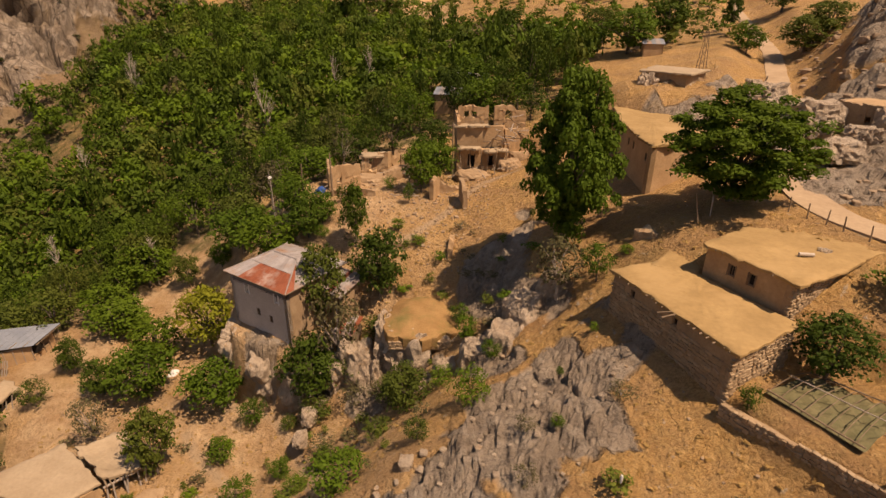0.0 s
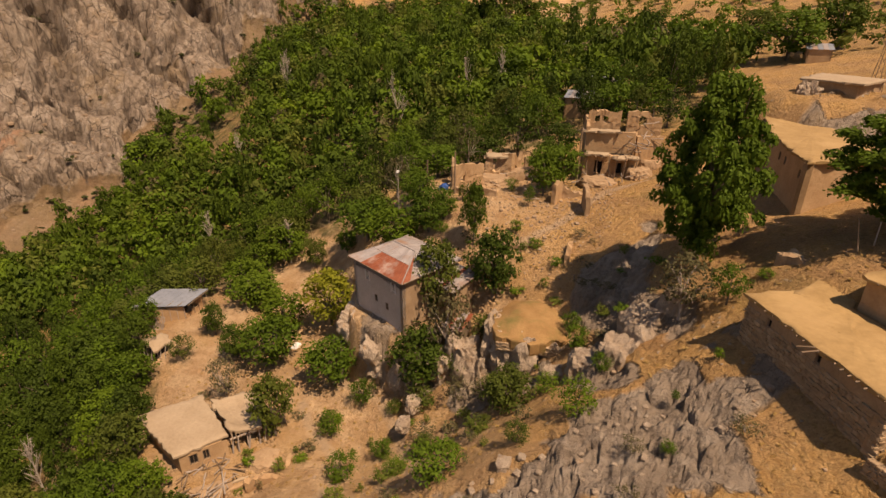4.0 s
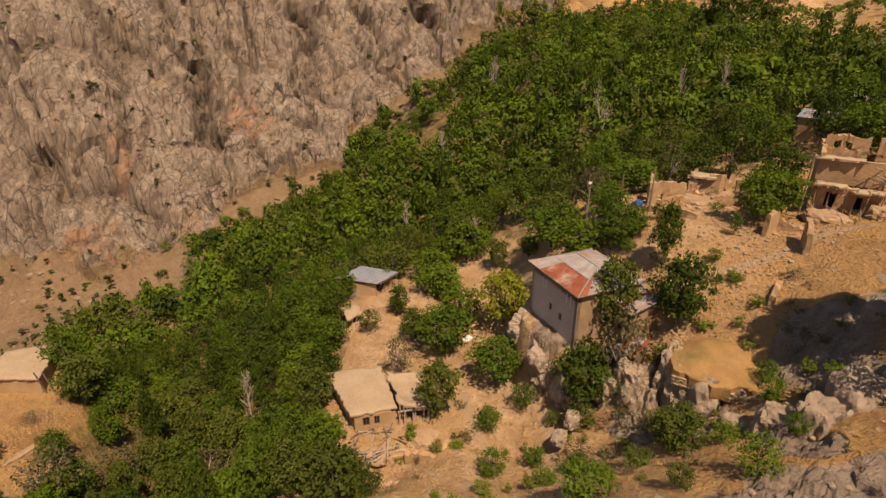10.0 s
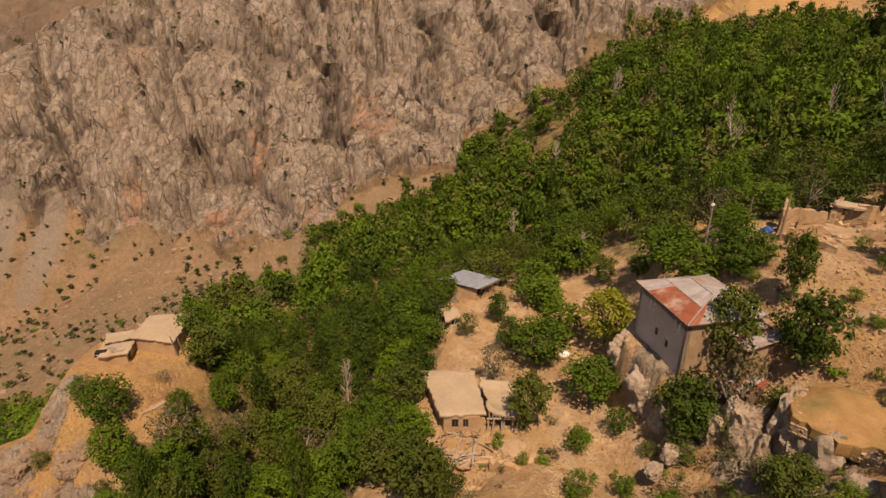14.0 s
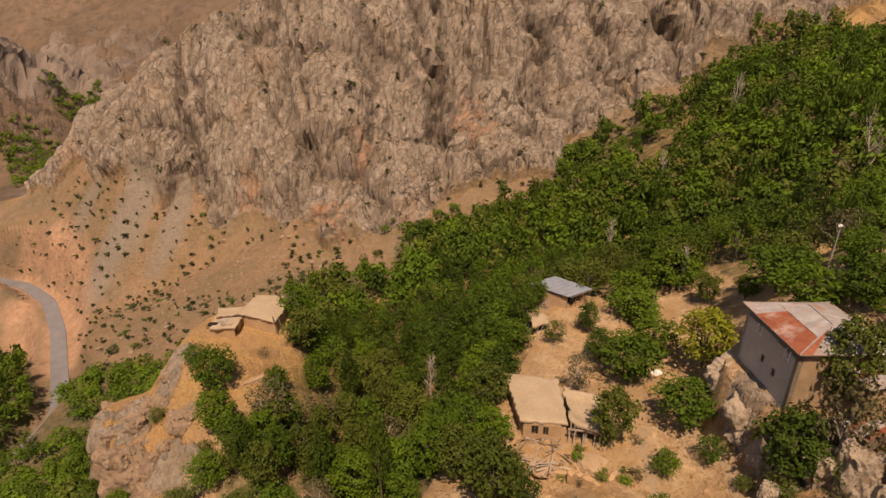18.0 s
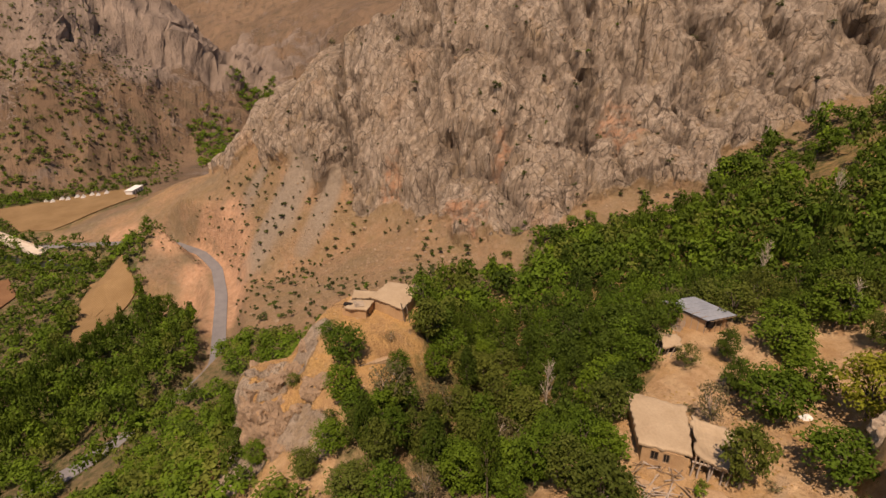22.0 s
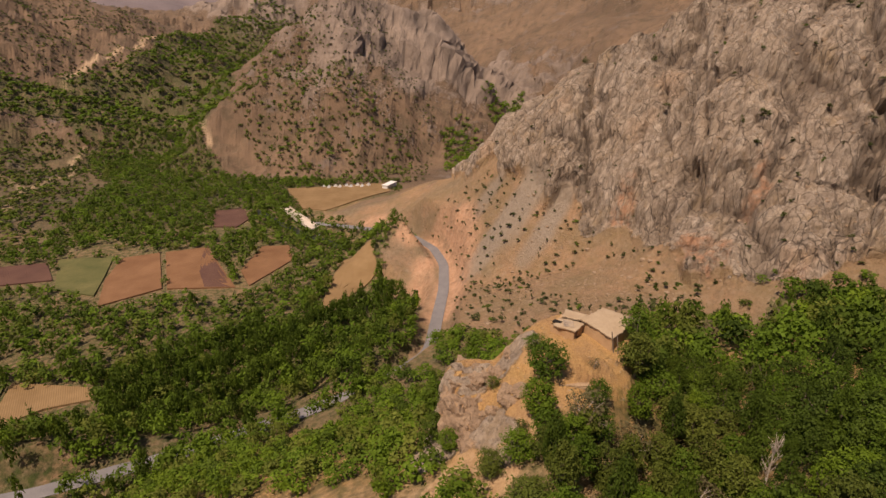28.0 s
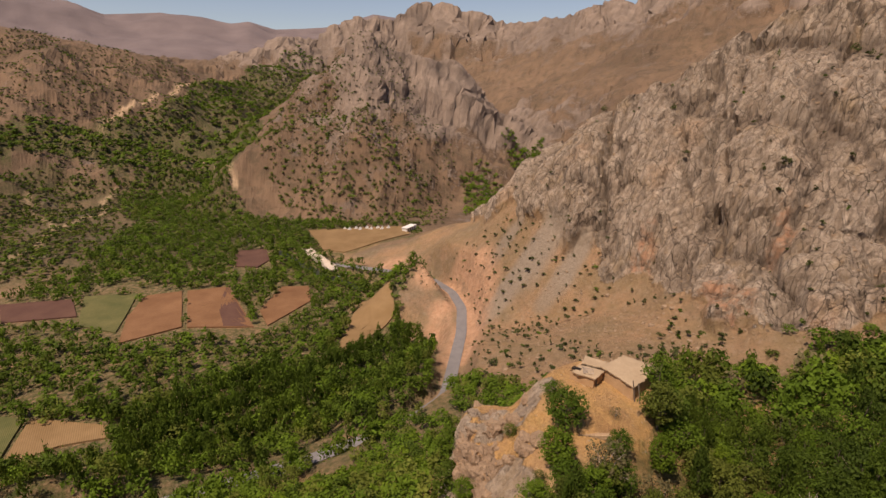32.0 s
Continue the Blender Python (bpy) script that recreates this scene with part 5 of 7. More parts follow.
def rock_material(name, dark, light):
    m, nt, b = material(name, 0.92)
    col = mix(nt, noise_out(nt, 2.5, 6, 0.65), dark, light)
    col = mix(nt, maths(nt, 'MULTIPLY', noise_out(nt, 0.5, 6, 0.7, (1, 1, 0.4), 0.45, 0.7), 0.55), col, (0.17, 0.12, 0.085))
    col = mix(nt, noise_out(nt, 1.4, 5, lo=0.6, hi=0.75), col, (0.46, 0.27, 0.13))
    nt.links.new(col, b.inputs["Base Color"])
    bump(nt, b, noise_out(nt, 0.45, 8, 0.75), 1.0, 0.18)
    return m


MAT_ROCK = rock_material("crag_rock", (0.36, 0.265, 0.185), (0.54, 0.425, 0.315))
MAT_CRAG = rock_material("ochre_crag_rock", (0.23, 0.152, 0.098), (0.38, 0.262, 0.168))


def ribbon(name, line, half, mat, label, category, rise=0.12, kind="structure", fine=2.0):
    """A road surface laid along a line of (x, y, z)."""
    pts = []
    for (x0, y0, z0), (x1, y1, z1) in zip(line, line[1:]):
        k = max(1, int(math.hypot(x1 - x0, y1 - y0) / fine))
        pts += [(x0 + (x1 - x0) * i / k, y0 + (y1 - y0) * i / k, z0 + (z1 - z0) * i / k) for i in range(k)]
    pts.append(line[-1])
    p = np.array(pts)
    for _ in range(6):
        p[1:-1] = (p[:-2] + 2 * p[1:-1] + p[2:]) / 4
    d = np.gradient(p[:, :2], axis=0)
    d /= np.linalg.norm(d, axis=1)[:, None]
    bm = bmesh.new()
    rows = []
    rng = random.Random(4)
    for q, w in zip(p, d):
        rows.append([bm.verts.new((q[0] - w[1] * s * half * (1 + (rng.gauss(0, 0.05) if abs(s) == 1 else 0)), q[1] + w[0] * s * half, q[2] + rise + r)) for s, r in ((-1, -0.25), (-1, 0), (0, 0.05), (1, 0), (1, -0.25))])
    for a, b in zip(rows, rows[1:]):
        for k in range(4):
            bm.faces.new((a[k], a[k + 1], b[k + 1], b[k]))
    bmesh.ops.recalc_face_normals(bm, faces=bm.faces)
    return tagged(part(name, bm, mat), label, category, kind=kind)

# ---------------------------------------------------------------- roads, fields, river
ribbon("dirt_track", TRACK, 1.7, MAT_DIRT, "pale dusty dirt track with two wheel ruts", "track")
ribbon("road", HIGHWAY, 2.5, MAT_ASPHALT, "grey asphalt valley road with a worn edge", "road", 0.25)
RIVER = [(-205, -78, -119.3), (-232, -62, -119), (-262, -62, -118.6), (-285, -85, -118.4), (-318, -140, -118.2), (-360, -190, -118)]
ribbon("river", RIVER, 3.0, MAT_WATER, "narrow dark river between the trees", "river", 1.2, "structure")


def field_material(name, dark, light, turn, rows):
    m, nt, b = material(name, 0.95)
    w = nt.nodes.new("ShaderNodeTexWave")
    w.inputs["Scale"].default_value = 1.0 / rows
    w.inputs["Distortion"].default_value = 1.5
    mp = nt.nodes.new("ShaderNodeMapping")
    mp.inputs["Rotation"].default_value = (0, 0, turn)
    g = nt.nodes.new("ShaderNodeNewGeometry")
    nt.links.new(g.outputs["Position"], mp.inputs["Vector"])
    nt.links.new(mp.outputs[0], w.inputs["Vector"])
    col = mix(nt, noise_out(nt, 12, 5), dark, light)
    col = mix(nt, maths(nt, 'MULTIPLY', w.outputs["Fac"], 0.35), col, tuple(c * 0.6 for c in dark))
    nt.links.new(col, b.inputs["Base Color"])
    bump(nt, b, w.outputs["Fac"], 0.4, 0.2)
    return m


MAT_PLOUGH = field_material("ploughed_earth", (0.155, 0.074, 0.034), (0.235, 0.122, 0.060), 0.6, 1.4)
MAT_FALLOW = field_material("fallow_field", (0.175, 0.105, 0.046), (0.26, 0.165, 0.08), 0.9, 2.2)
MAT_CROP = field_material("green_crop", (0.07, 0.078, 0.024), (0.15, 0.13, 0.05), 0.6, 1.6)
MAT_DARKFIELD = field_material("dark_ploughed_earth", (0.085, 0.040, 0.030), (0.13, 0.066, 0.046), 0.6, 1.2)
FIELD_LOOK = {"field_a": (MAT_DARKFIELD, "dark ploughed"), "field_b": (MAT_CROP, "striped green crop"), "field_c": (MAT_PLOUGH, "red ploughed"),
              "field_d": (MAT_PLOUGH, "red and dark ploughed"), "field_e": (MAT_PLOUGH, "red-brown ploughed"), "field_f": (MAT_FALLOW, "pale brown fallow"),
              "field_g": (MAT_DARKFIELD, "small dark ploughed"), "field_h": (MAT_CROP, "green and straw"), "field_i": (MAT_FALLOW, "straw-coloured"), "camp_yard": (MAT_FALLOW, "bare earth")}


def field(name, outline, mat, label):
    bm = bmesh.new()
    n = len(outline)
    c = Vector((sum(p[0] for p in outline) / n, sum(p[1] for p in outline) / n))
    edge = []
    for i in range(n):
        a, b = Vector(outline[i]), Vector(outline[(i + 1) % n])
        k = max(2, int((b - a).length / 3))
        edge += [a.lerp(b, s / k) for s in range(k)]
    rings = []
    for s in (1.0, 0.8, 0.55, 0.3):
        q = [c + (p - c) * s for p in edge]
        z = ground(np.array([p.x for p in q]), np.array([p.y for p in q]))
        if s == 1.0:
            rings.append([bm.verts.new((p.x, p.y, h - 1.0)) for p, h in zip(q, z)])
        rings.append([bm.verts.new((p.x, p.y, h + 0.75)) for p, h in zip(q, z)])
    m = len(edge)
    for a, b in zip(rings, rings[1:]):
        for i in range(m):
            bm.faces.new((a[i], a[(i + 1) % m], b[(i + 1) % m], b[i]))
    bm.faces.new(rings[-1])
    bmesh.ops.recalc_face_normals(bm, faces=bm.faces)
    tagged(part(name, bm, mat), label, "field", kind="structure")


for k_, pts_ in FIELD_OUTLINES.items():
    field(k_ if k_ == "camp_yard" else "field_" + str(sorted(FIELD_OUTLINES).index(k_)), pts_, FIELD_LOOK[k_][0], FIELD_LOOK[k_][1] + " field on the valley floor")
field("field_11", [(-252, -172), (-281, -184), (-232, -141), (-229, -155)], MAT_DARKFIELD, "dark ploughed strip beside the red field")

# ---------------------------------------------------------------- flat-roofed house above the garden
house = thing("flat_roofed_house", "large mud and stone house with two pale earth roofs", "house")
LOW = [(16.7, 27.3), (21.9, 30.4), (17.9, 40.2), (12.3, 38.0)]
long_holes = [(2.05, 2.5, -20.15, -19.45), (6.4, 6.85, -19.95, -19.3)]
w_ = part("wall", wall(LOW[3], LOW[0], -25.5, -19.15, 0.6, long_holes), MAT_MUDSTONE, house, "long shaded rubble wall")
clad(w_, LOW[3], LOW[0], -23.6, -19.3, 0.29, 5, long_holes, 330)
for h_ in long_holes:
    window(w_, LOW[3], LOW[0], h_, MAT_TIMBER, bars=0)
w_ = part("wall", wall(LOW[0], LOW[1], -25.5, -19.15, 0.6), MAT_MUDSTONE, house, "sunlit rubble end wall")
clad(w_, LOW[0], LOW[1], -22.3, -19.25, 0.27, 6)
part("wall", wall(LOW[1], LOW[2], -25, -19.15, 0.6), MAT_MUD, house)
part("wall", wall(LOW[2], LOW[3], -25, -19.15, 0.6), MAT_MUDSTONE, house)
part("roof", earth_roof([(16.75, 26.95), (22.3, 30.5), (18.0, 38.9), (18.0, 40.6), (12.0, 38.3)], -18.85, 0.3, 1, 0.10, 0.07), MAT_ROOF, house, "pale ochre rammed-earth roof")
part("roof", earth_roof([(15.2, 39.0), (18.2, 37.4), (22.2, 43.4), (20.4, 44.8)], -18.80, 0.3, 2, 0.05, 0.07), MAT_ROOF, house, "pale ochre rammed-earth roof neck")
part("wall", wall((21.4, 43.9), (20.2, 44.4), -21, -19.1, 1.6), MAT_MUDSTONE, house)
eave_poles(house, LOW[3], LOW[0], -19.02, 0.24, 20, 3)
eave_poles(house, LOW[0], LOW[1], -19.02, 0.24, 9, 4)
part("waterspout", pole((14.6, 31.6, -18.86), (13.6, 31.3, -18.95), 0.06, 0.05), MAT_TIMBER, house)
part("waterspout", pole((14.5, 31.9, -18.84), (13.5, 31.9, -18.93), 0.05, 0.04), MAT_TIMBER, house)
UP = [(22.1, 31.9), (25.9, 34.2), (31.0, 37.6), (27.7, 42.9), (18.9, 37.9)]
w_ = part("wall", wall(UP[4], UP[0], -21, -16.65, 0.5, [(2.0, 2.55, -18.1, -17.2), (3.6, 4.15, -18.15, -17.2)]), MAT_MUD, house, "orange mud-plastered wall")
window(w_, UP[4], UP[0], (2.0, 2.55, -18.1, -17.2), MAT_TIMBER, bars=1)
window(w_, UP[4], UP[0], (3.6, 4.15, -18.15, -17.2), MAT_TIMBER, bars=0)
for b_ in ((1.94, 2.0), (2.55, 2.61), (3.54, 3.6), (4.15, 4.21)):
    u_ = (Vector(UP[0]) - Vector(UP[4])).normalized()
    m_ = Vector(UP[4]) + u_ * (sum(b_) / 2) + Vector((u_.y, -u_.x)) * 0.02
    part("window_trim", box((m_.x, m_.y, -17.66), (0.07, 0.05, 0.95), (u_.x, u_.y)), MAT_TIMBER, house)
w_ = part("wall", wall(UP[0], UP[1], -22, -16.65, 0.5), MAT_MUDSTONE, house, "pale rubble side wall")
clad(w_, UP[0], UP[1], -20.6, -16.8, 0.26, 8)
part("wall", wall(UP[1], UP[2], -21, -16.65, 0.5), MAT_MUDSTONE, house)
part("wall", wall(UP[2], UP[3], -21, -16.65, 0.5), MAT_MUD, house)
part("wall", wall(UP[3], UP[4], -21, -16.65, 0.5), MAT_MUD, house)
part("roof", earth_roof([(22.1, 31.3), (25.9, 33.4), (31.9, 37.4), (31.0, 39.6), (27.9, 43.4), (24.5, 42.2), (18.5, 38.0)], -16.40, 0.28, 11, 0.12, 0.09), MAT_ROOF, house, "pale ochre rammed-earth roof")
eave_poles(house, UP[4], UP[0], -16.56, 0.2, 12, 5)
eave_poles(house, UP[0], UP[2], -16.56, 0.35, 12, 6)
ob_ = part("stone_roller", pole((24.2, 35.6, -16.1), (25.2, 35.5, -16.1), 0.14, 0.14, 10), MAT_CONCRETE)
tagged(ob_, "short grey stone roof roller on the earth roof", "roof roller")
boulder("rubble_heap", (26.6, 36.6, -16.28), (0.45, 0.3, 0.22), 3, None, 0.3)
tagged(bpy.data.objects["rubble_heap"], "small brown heap of earth on the roof", "heap")
tagged(part("wooden_prop", pole((20.9, 43.9, -18.6), (20.2, 44.5, -14.6), 0.06, 0.05, 6, 0.03), MAT_TIMBER), "thin grey pole leaning by the roof", "pole", "poles")
tagged(part("wooden_prop", pole((21.8, 44.6, -18.4), (21.9, 44.9, -14.9), 0.06, 0.05, 6, 0.03), MAT_DEADWOOD), "thin pale pole standing by the roof", "pole", "poles")
# low stone shed behind the neck of the roof
shed = thing("stone_outhouse", "low ruined stone outhouse with a collapsed earth roof", "outhouse")
part("wall", wall((15.8, 45.4), (19.2, 42.6), -21.5, -18.4, 0.5, (), 0.6, 4), MAT_MUDSTONE, shed)
part("wall", wall((19.2, 42.6), (20.6, 44.4), -21.5, -18.4, 0.5, (), 0.5, 5), MAT_MUDSTONE, shed)
part("roof", earth_roof([(16.4, 45.8), (19.3, 43.2), (20.6, 44.8), (17.8, 47.2)], -18.5, 0.3, 21, 0.0, 0.15), MAT_ROOF_OLD, shed)

# ---------------------------------------------------------------- garden with a frame of poles, retaining wall
garden = thing("garden_frame", "bent pale poles arched over a dark green vegetable bed", "garden frame")
g0, g1, g2, g3 = Vector((19.0, 27.2)), Vector((22.6, 29.0)), Vector((26.2, 25.6)), Vector((21.8, 22.4))
bm_ = bmesh.new()
nx_, ny_ = 14, 10
vs_ = []
for i_ in range(nx_ + 1):
    for j_ in range(ny_ + 1):
        p_ = g0.lerp(g3, i_ / nx_).lerp(g1.lerp(g2, i_ / nx_), j_ / ny_)
        vs_.append(bm_.verts.new((p_.x, p_.y, -21.62 + 0.16 * math.sin(i_ * 2.1) * math.sin(j_ * 1.7))))
for i_ in range(nx_):
    for j_ in range(ny_):
        a_ = i_ * (ny_ + 1) + j_
        bm_.faces.new((vs_[a_], vs_[a_ + ny_ + 1], vs_[a_ + ny_ + 2], vs_[a_ + 1]))
bmesh.ops.recalc_face_normals(bm_, faces=bm_.faces)
part("bed", bm_, MAT_NET, garden, "dark green and brown vegetable bed")
for k_ in range(8):
    a_, b_ = g0.lerp(g3, (k_ + 0.3) / 8), g1.lerp(g2, (k_ + 0.3) / 8)
    bm_ = bmesh.new()
    tube(bm_, [(a_.lerp(b_, s).x, a_.lerp(b_, s).y, -21.55 + 0.62 * math.sin(math.pi * min(0.98, 0.05 + s * 0.9)) ** 0.7) for s in (0, 0.12, 0.3, 0.5, 0.7, 0.88, 1)], 0.028, 0.02, 5)
    part("hoop", bm_, MAT_TIMBER, garden)
for a_, b_ in ((g0, g3), (g1, g2)):
    part("rail", pole((a_.x, a_.y, -21.35), (b_.x, b_.y, -21.35), 0.06, 0.05, 6, 0.04), MAT_TIMBER, garden)
part("ridge_pole", pole(((g0 + g1) / 2).to_3d() + Vector((0, 0, -20.95)), ((g2 + g3) / 2).to_3d() + Vector((0, 0, -20.95)), 0.045, 0.04, 6, 0.04), MAT_DEADWOOD, garden)
wall_ = thing("retaining_wall", "dry-stone retaining wall of grey rubble below the garden", "wall")
core_ = part("core", wall((16.2, 26.6), (21.6, 19.9), -25.5, -22.15, 0.4), MAT_MUDSTONE, wall_)
for (a_, b_), s_ in ((((16.2, 26.6), (18.9, 23.25)), 31), (((18.9, 23.25), (21.6, 19.9)), 32)):
    clad(core_, a_, b_, -24.6, -22.0, 0.22, s_, (), 290)
boulder("white_stake", (9.3, 22.3, -23.9), (0.08, 0.08, 0.35), 5, None, 0.1, MAT_WHITE)
tagged(bpy.data.objects["white_stake"], "short white stake in the dry grass", "stake")

# fence posts beside the track
for k_, (x_, y_) in enumerate(((28.9, 42.9), (29.7, 41.6), (30.3, 40.3), (31.1, 38.5), (31.6, 37.0), (28.2, 44.3))):
    z_ = float(ground(x_, y_))
    p_ = thing("fence_post", "weathered wooden fence post beside the dirt track", "fence post", "fence posts along the track", (x_, y_, z_))
    part("post", pole((0, 0, -0.3), (0.1 * math.sin(k_ * 2), 0.08, 1.25), 0.07, 0.055, 6, 0.02, k_), MAT_TIMBER, p_)

# ---------------------------------------------------------------- grey house with a rusty hipped roof
gh = thing("grey_house", "two-storey grey plastered house with a rusty sheet-metal hipped roof", "house")
U_ = Vector((7.8, -4.8)).normalized()
GC = corners((-25.8, 54.2), U_, 9.2, 8.6)
gh_holes = [(2.45, 3.05, -29.9, -28.85), (7.3, 7.9, -29.75, -28.7), (3.95, 4.5, -32.3, -31.4), (6.0, 6.55, -32.6, -31.7)]
w_ = part("wall", wall(GC[0], GC[1], -37.5, -28.9, 0.45, gh_holes), MAT_PLASTER, gh, "grey cement-plastered wall")
# the overhang's shadow, put in as a darker strip of wall
part("wall_band", wall(GC[0], GC[1], -28.9, -27.75, 0.43), MAT_BAND, gh, "dark grey band painted as the shade under the eaves")
for i_, h_ in enumerate(gh_holes):
    window(w_, GC[0], GC[1], h_, MAT_WHITE if i_ < 2 else MAT_TIMBER)
for h_ in gh_holes[:2]:
    for a_, b_ in ((h_[0] - 0.1, h_[0]), (h_[1], h_[1] + 0.1)):
        m_ = GC[0] + U_ * ((a_ + b_) / 2) + Vector((U_.y, -U_.x)) * 0.02
        part("window_trim", box((m_.x, m_.y, (h_[2] + h_[3]) / 2), (0.12, 0.06, 1.2), (U_.x, U_.y)), MAT_WHITE, gh)
for a_, b_ in ((1, 2), (2, 3), (3, 0)):
    part("wall", wall(GC[a_], GC[b_], -37.5, -27.75, 0.45), MAT_MUDSTONE if a_ == 1 else MAT_PLASTER, gh, "pale rubble side wall" if a_ == 1 else "")
E_ = [Vector((*(p + (p - sum(GC, Vector((0, 0))) / 4).normalized() * 0.65), -27.85)) for p in GC]
mid_ = sum(GC, Vector((0, 0))) / 4
r0_, r1_ = Vector((*(mid_ - U_ * 1.9), -26.35)), Vector((*(mid_ + U_ * 1.9), -26.45))
e0_, e1_ = E_[0].lerp(r0_, 0.55), E_[1].lerp(r1_, 0.55)
strip_roof(gh, E_[0], E_[1], e1_, e0_, 12, [MAT_ZINC] * 3 + [MAT_RUST] * 9)
strip_roof(gh, e0_ + Vector((0, 0, 0.05)), e1_ + Vector((0, 0, 0.05)), r1_, r0_, 9, [MAT_ZINC])
strip_roof(gh, E_[1], E_[2], r1_, r1_, 8, [MAT_RUST] + [MAT_ZINC] * 7)
strip_roof(gh, E_[2], E_[3], r0_, r1_, 11, [MAT_ZINC])
strip_roof(gh, E_[3], E_[0], r0_, r0_, 8, [MAT_ZINC])
part("ridge_cap", pole(r0_ + Vector((0, 0, 0.06)), r1_ + Vector((0, 0, 0.06)), 0.09, 0.09, 8), MAT_ZINC, gh)
for i_ in range(4):
    part("eave_board", pole(E_[i_], E_[(i_ + 1) % 4], 0.07, 0.07, 4), MAT_TIMBER, gh)
    part("hip_cap", pole(E_[i_] + Vector((0, 0, 0.05)), (r0_ if i_ in (0, 3) else r1_) + Vector((0, 0, 0.05)), 0.08, 0.08, 6), MAT_ZINC, gh)
# lower wing
V_ = Vector((-U_.y, U_.x))
LW = corners(GC[1] + V_ * 4.9 + U_ * 0.02, U_, 2.9, 3.4)
for a_, b_ in ((0, 1), (1, 2), (2, 3)):
    part("wing_wall", wall(LW[a_], LW[b_], -37, -29.6, 0.4), MAT_MUDSTONE, gh, "pale rubble wall of the lower wing")
lz_ = [Vector((*(LW[0] - V_ * 0.4), -29.5)), Vector((*(LW[1] - V_ * 0.4 + U_ * 0.5), -29.6)), Vector((*(LW[2] + V_ * 0.4 + U_ * 0.5), -28.6)), Vector((*(LW[3] + V_ * 0.4), -28.5))]
strip_roof(gh, lz_[0], lz_[1], lz_[2], lz_[3], 6, [MAT_ZINC, MAT_ZINC, MAT_RUST, MAT_ZINC])
# crag that carries it
for c_, s_, k_ in (((-25.3, 53.2, -37.0), (2.0, 1.9, 3.0), 41), ((-21.2, 50.6, -38.6), (2.4, 1.8, 3.2), 42), ((-24.6, 52.0, -39.4), (1.5, 1.4, 2.2), 43), ((-17.3, 48.6, -39.8), (2.0, 1.7, 3.0), 44), ((-26.9, 52.2, -40.2), (1.0, 0.9, 1.0), 45)):
    tagged(boulder("crag", c_, s_, k_, None, 0.34, None, k_ * 0.7), "craggy grey and ochre rock under the house", "rock", "crags under the grey house")

# ---------------------------------------------------------------- tin-roofed shack on its rock
sk = thing("tin_shack", "small wooden shack with a rusty tin roof on a rock ledge", "shack")
SC_ = corners((-13.6, 51.2), (1, -0.25), 2.1, 2.6)
for a_ in range(4):
    part("wall", wall(SC_[a_], SC_[(a_ + 1) % 4], -36.5, -33.9, 0.15), MAT_TIMBER, sk)
q_ = [Vector((*(p + (p - sum(SC_, Vector((0, 0))) / 4) * 0.2), z)) for p, z in zip(SC_, (-33.9, -33.8, -33.1, -33.2))]
strip_roof(sk, q_[0], q_[1], q_[2], q_[3], 5, [MAT_ZINC, MAT_RUST, MAT_ZINC])
for c_, s_, k_ in (((-11.0, 49.6, -37.2), (2.0, 1.9, 3.6), 51), ((-9.2, 48.6, -38.0), (1.4, 1.6, 3.4), 52), ((-13.2, 49.3, -38.2), (1.5, 1.3, 2.6), 53)):
    tagged(boulder("crag", c_, s_, k_, None, 0.36, None, k_ * 0.9), "upright grey rock beside the shack", "rock", "crags below the shack")

# ---------------------------------------------------------------- rock dwelling under a grassy mound
cave = thing("rock_dwelling", "rock dwelling under a golden dry grass mound with a rubble parapet", "dwelling")
part("mound", earth_roof([(-7.0, 47.4), (-3.5, 46.6), (0.3, 48.4), (1.0, 52.5), (-2.0, 56.5), (-6.0, 56.0), (-8.0, 51.5)], -31.6, 1.4, 61, 0.9, 0.16), MAT_DRYGRASS, cave, "dome of golden dry grass")
boulder("rock_face", (-4.8, 48.9, -35.2), (2.9, 2.2, 4.4), 62, cave, 0.3)
boulder("rock_face", (-1.0, 49.6, -35.4), (2.3, 2.2, 4.3), 63, cave, 0.3)
boulder("rock_face", (-7.0, 50.4, -35.2), (1.8, 2.6, 4.4), 64, cave, 0.33)
# no recess here: a black block paints the shade of the cave mouth
part("opening", box((-3.2, 46.95, -34.3), (1.5, 0.7, 1.1), (1, 0.1)), MAT_DARK, cave, "solid black block as the shade of a cave mouth")
cw_ = part("parapet", wall((-6.9, 47.1), (-0.6, 47.4), -33.2, -32.2, 0.6), MAT_MUDSTONE, cave)
clad(cw_, (-6.9, 47.1), (-0.6, 47.4), -33.1, -32.15, 0.24, 9)
for c_, s_, k_ in (((2.0, 42.6, -31.2), (2.0, 1.6, 2.6), 71), ((4.8, 42.2, -29.6), (1.8, 2.2, 3.6), 72), ((6.6, 45.0, -27.6), (1.9, 2.6, 3.2), 73), ((-0.6, 44.4, -34.0), (1.4, 1.3, 2.0), 74), ((-15.4, 44.6, -40.2), (0.9, 0.8, 1.1), 75),
                   ((-15.8, 42.4, -41.2), (1.1, 0.7, 0.8), 76), ((9.6, 46.2, -25.0), (1.5, 1.8, 2.2), 77), ((-11.2, 36.0, -40.6), (1.2, 0.9, 1.0), 78)):
    tagged(boulder("outcrop", c_, s_, k_, None, 0.24, None, k_ * 0.6), "broken pale grey rock outcrop in dry grass", "rock", "rock outcrops")

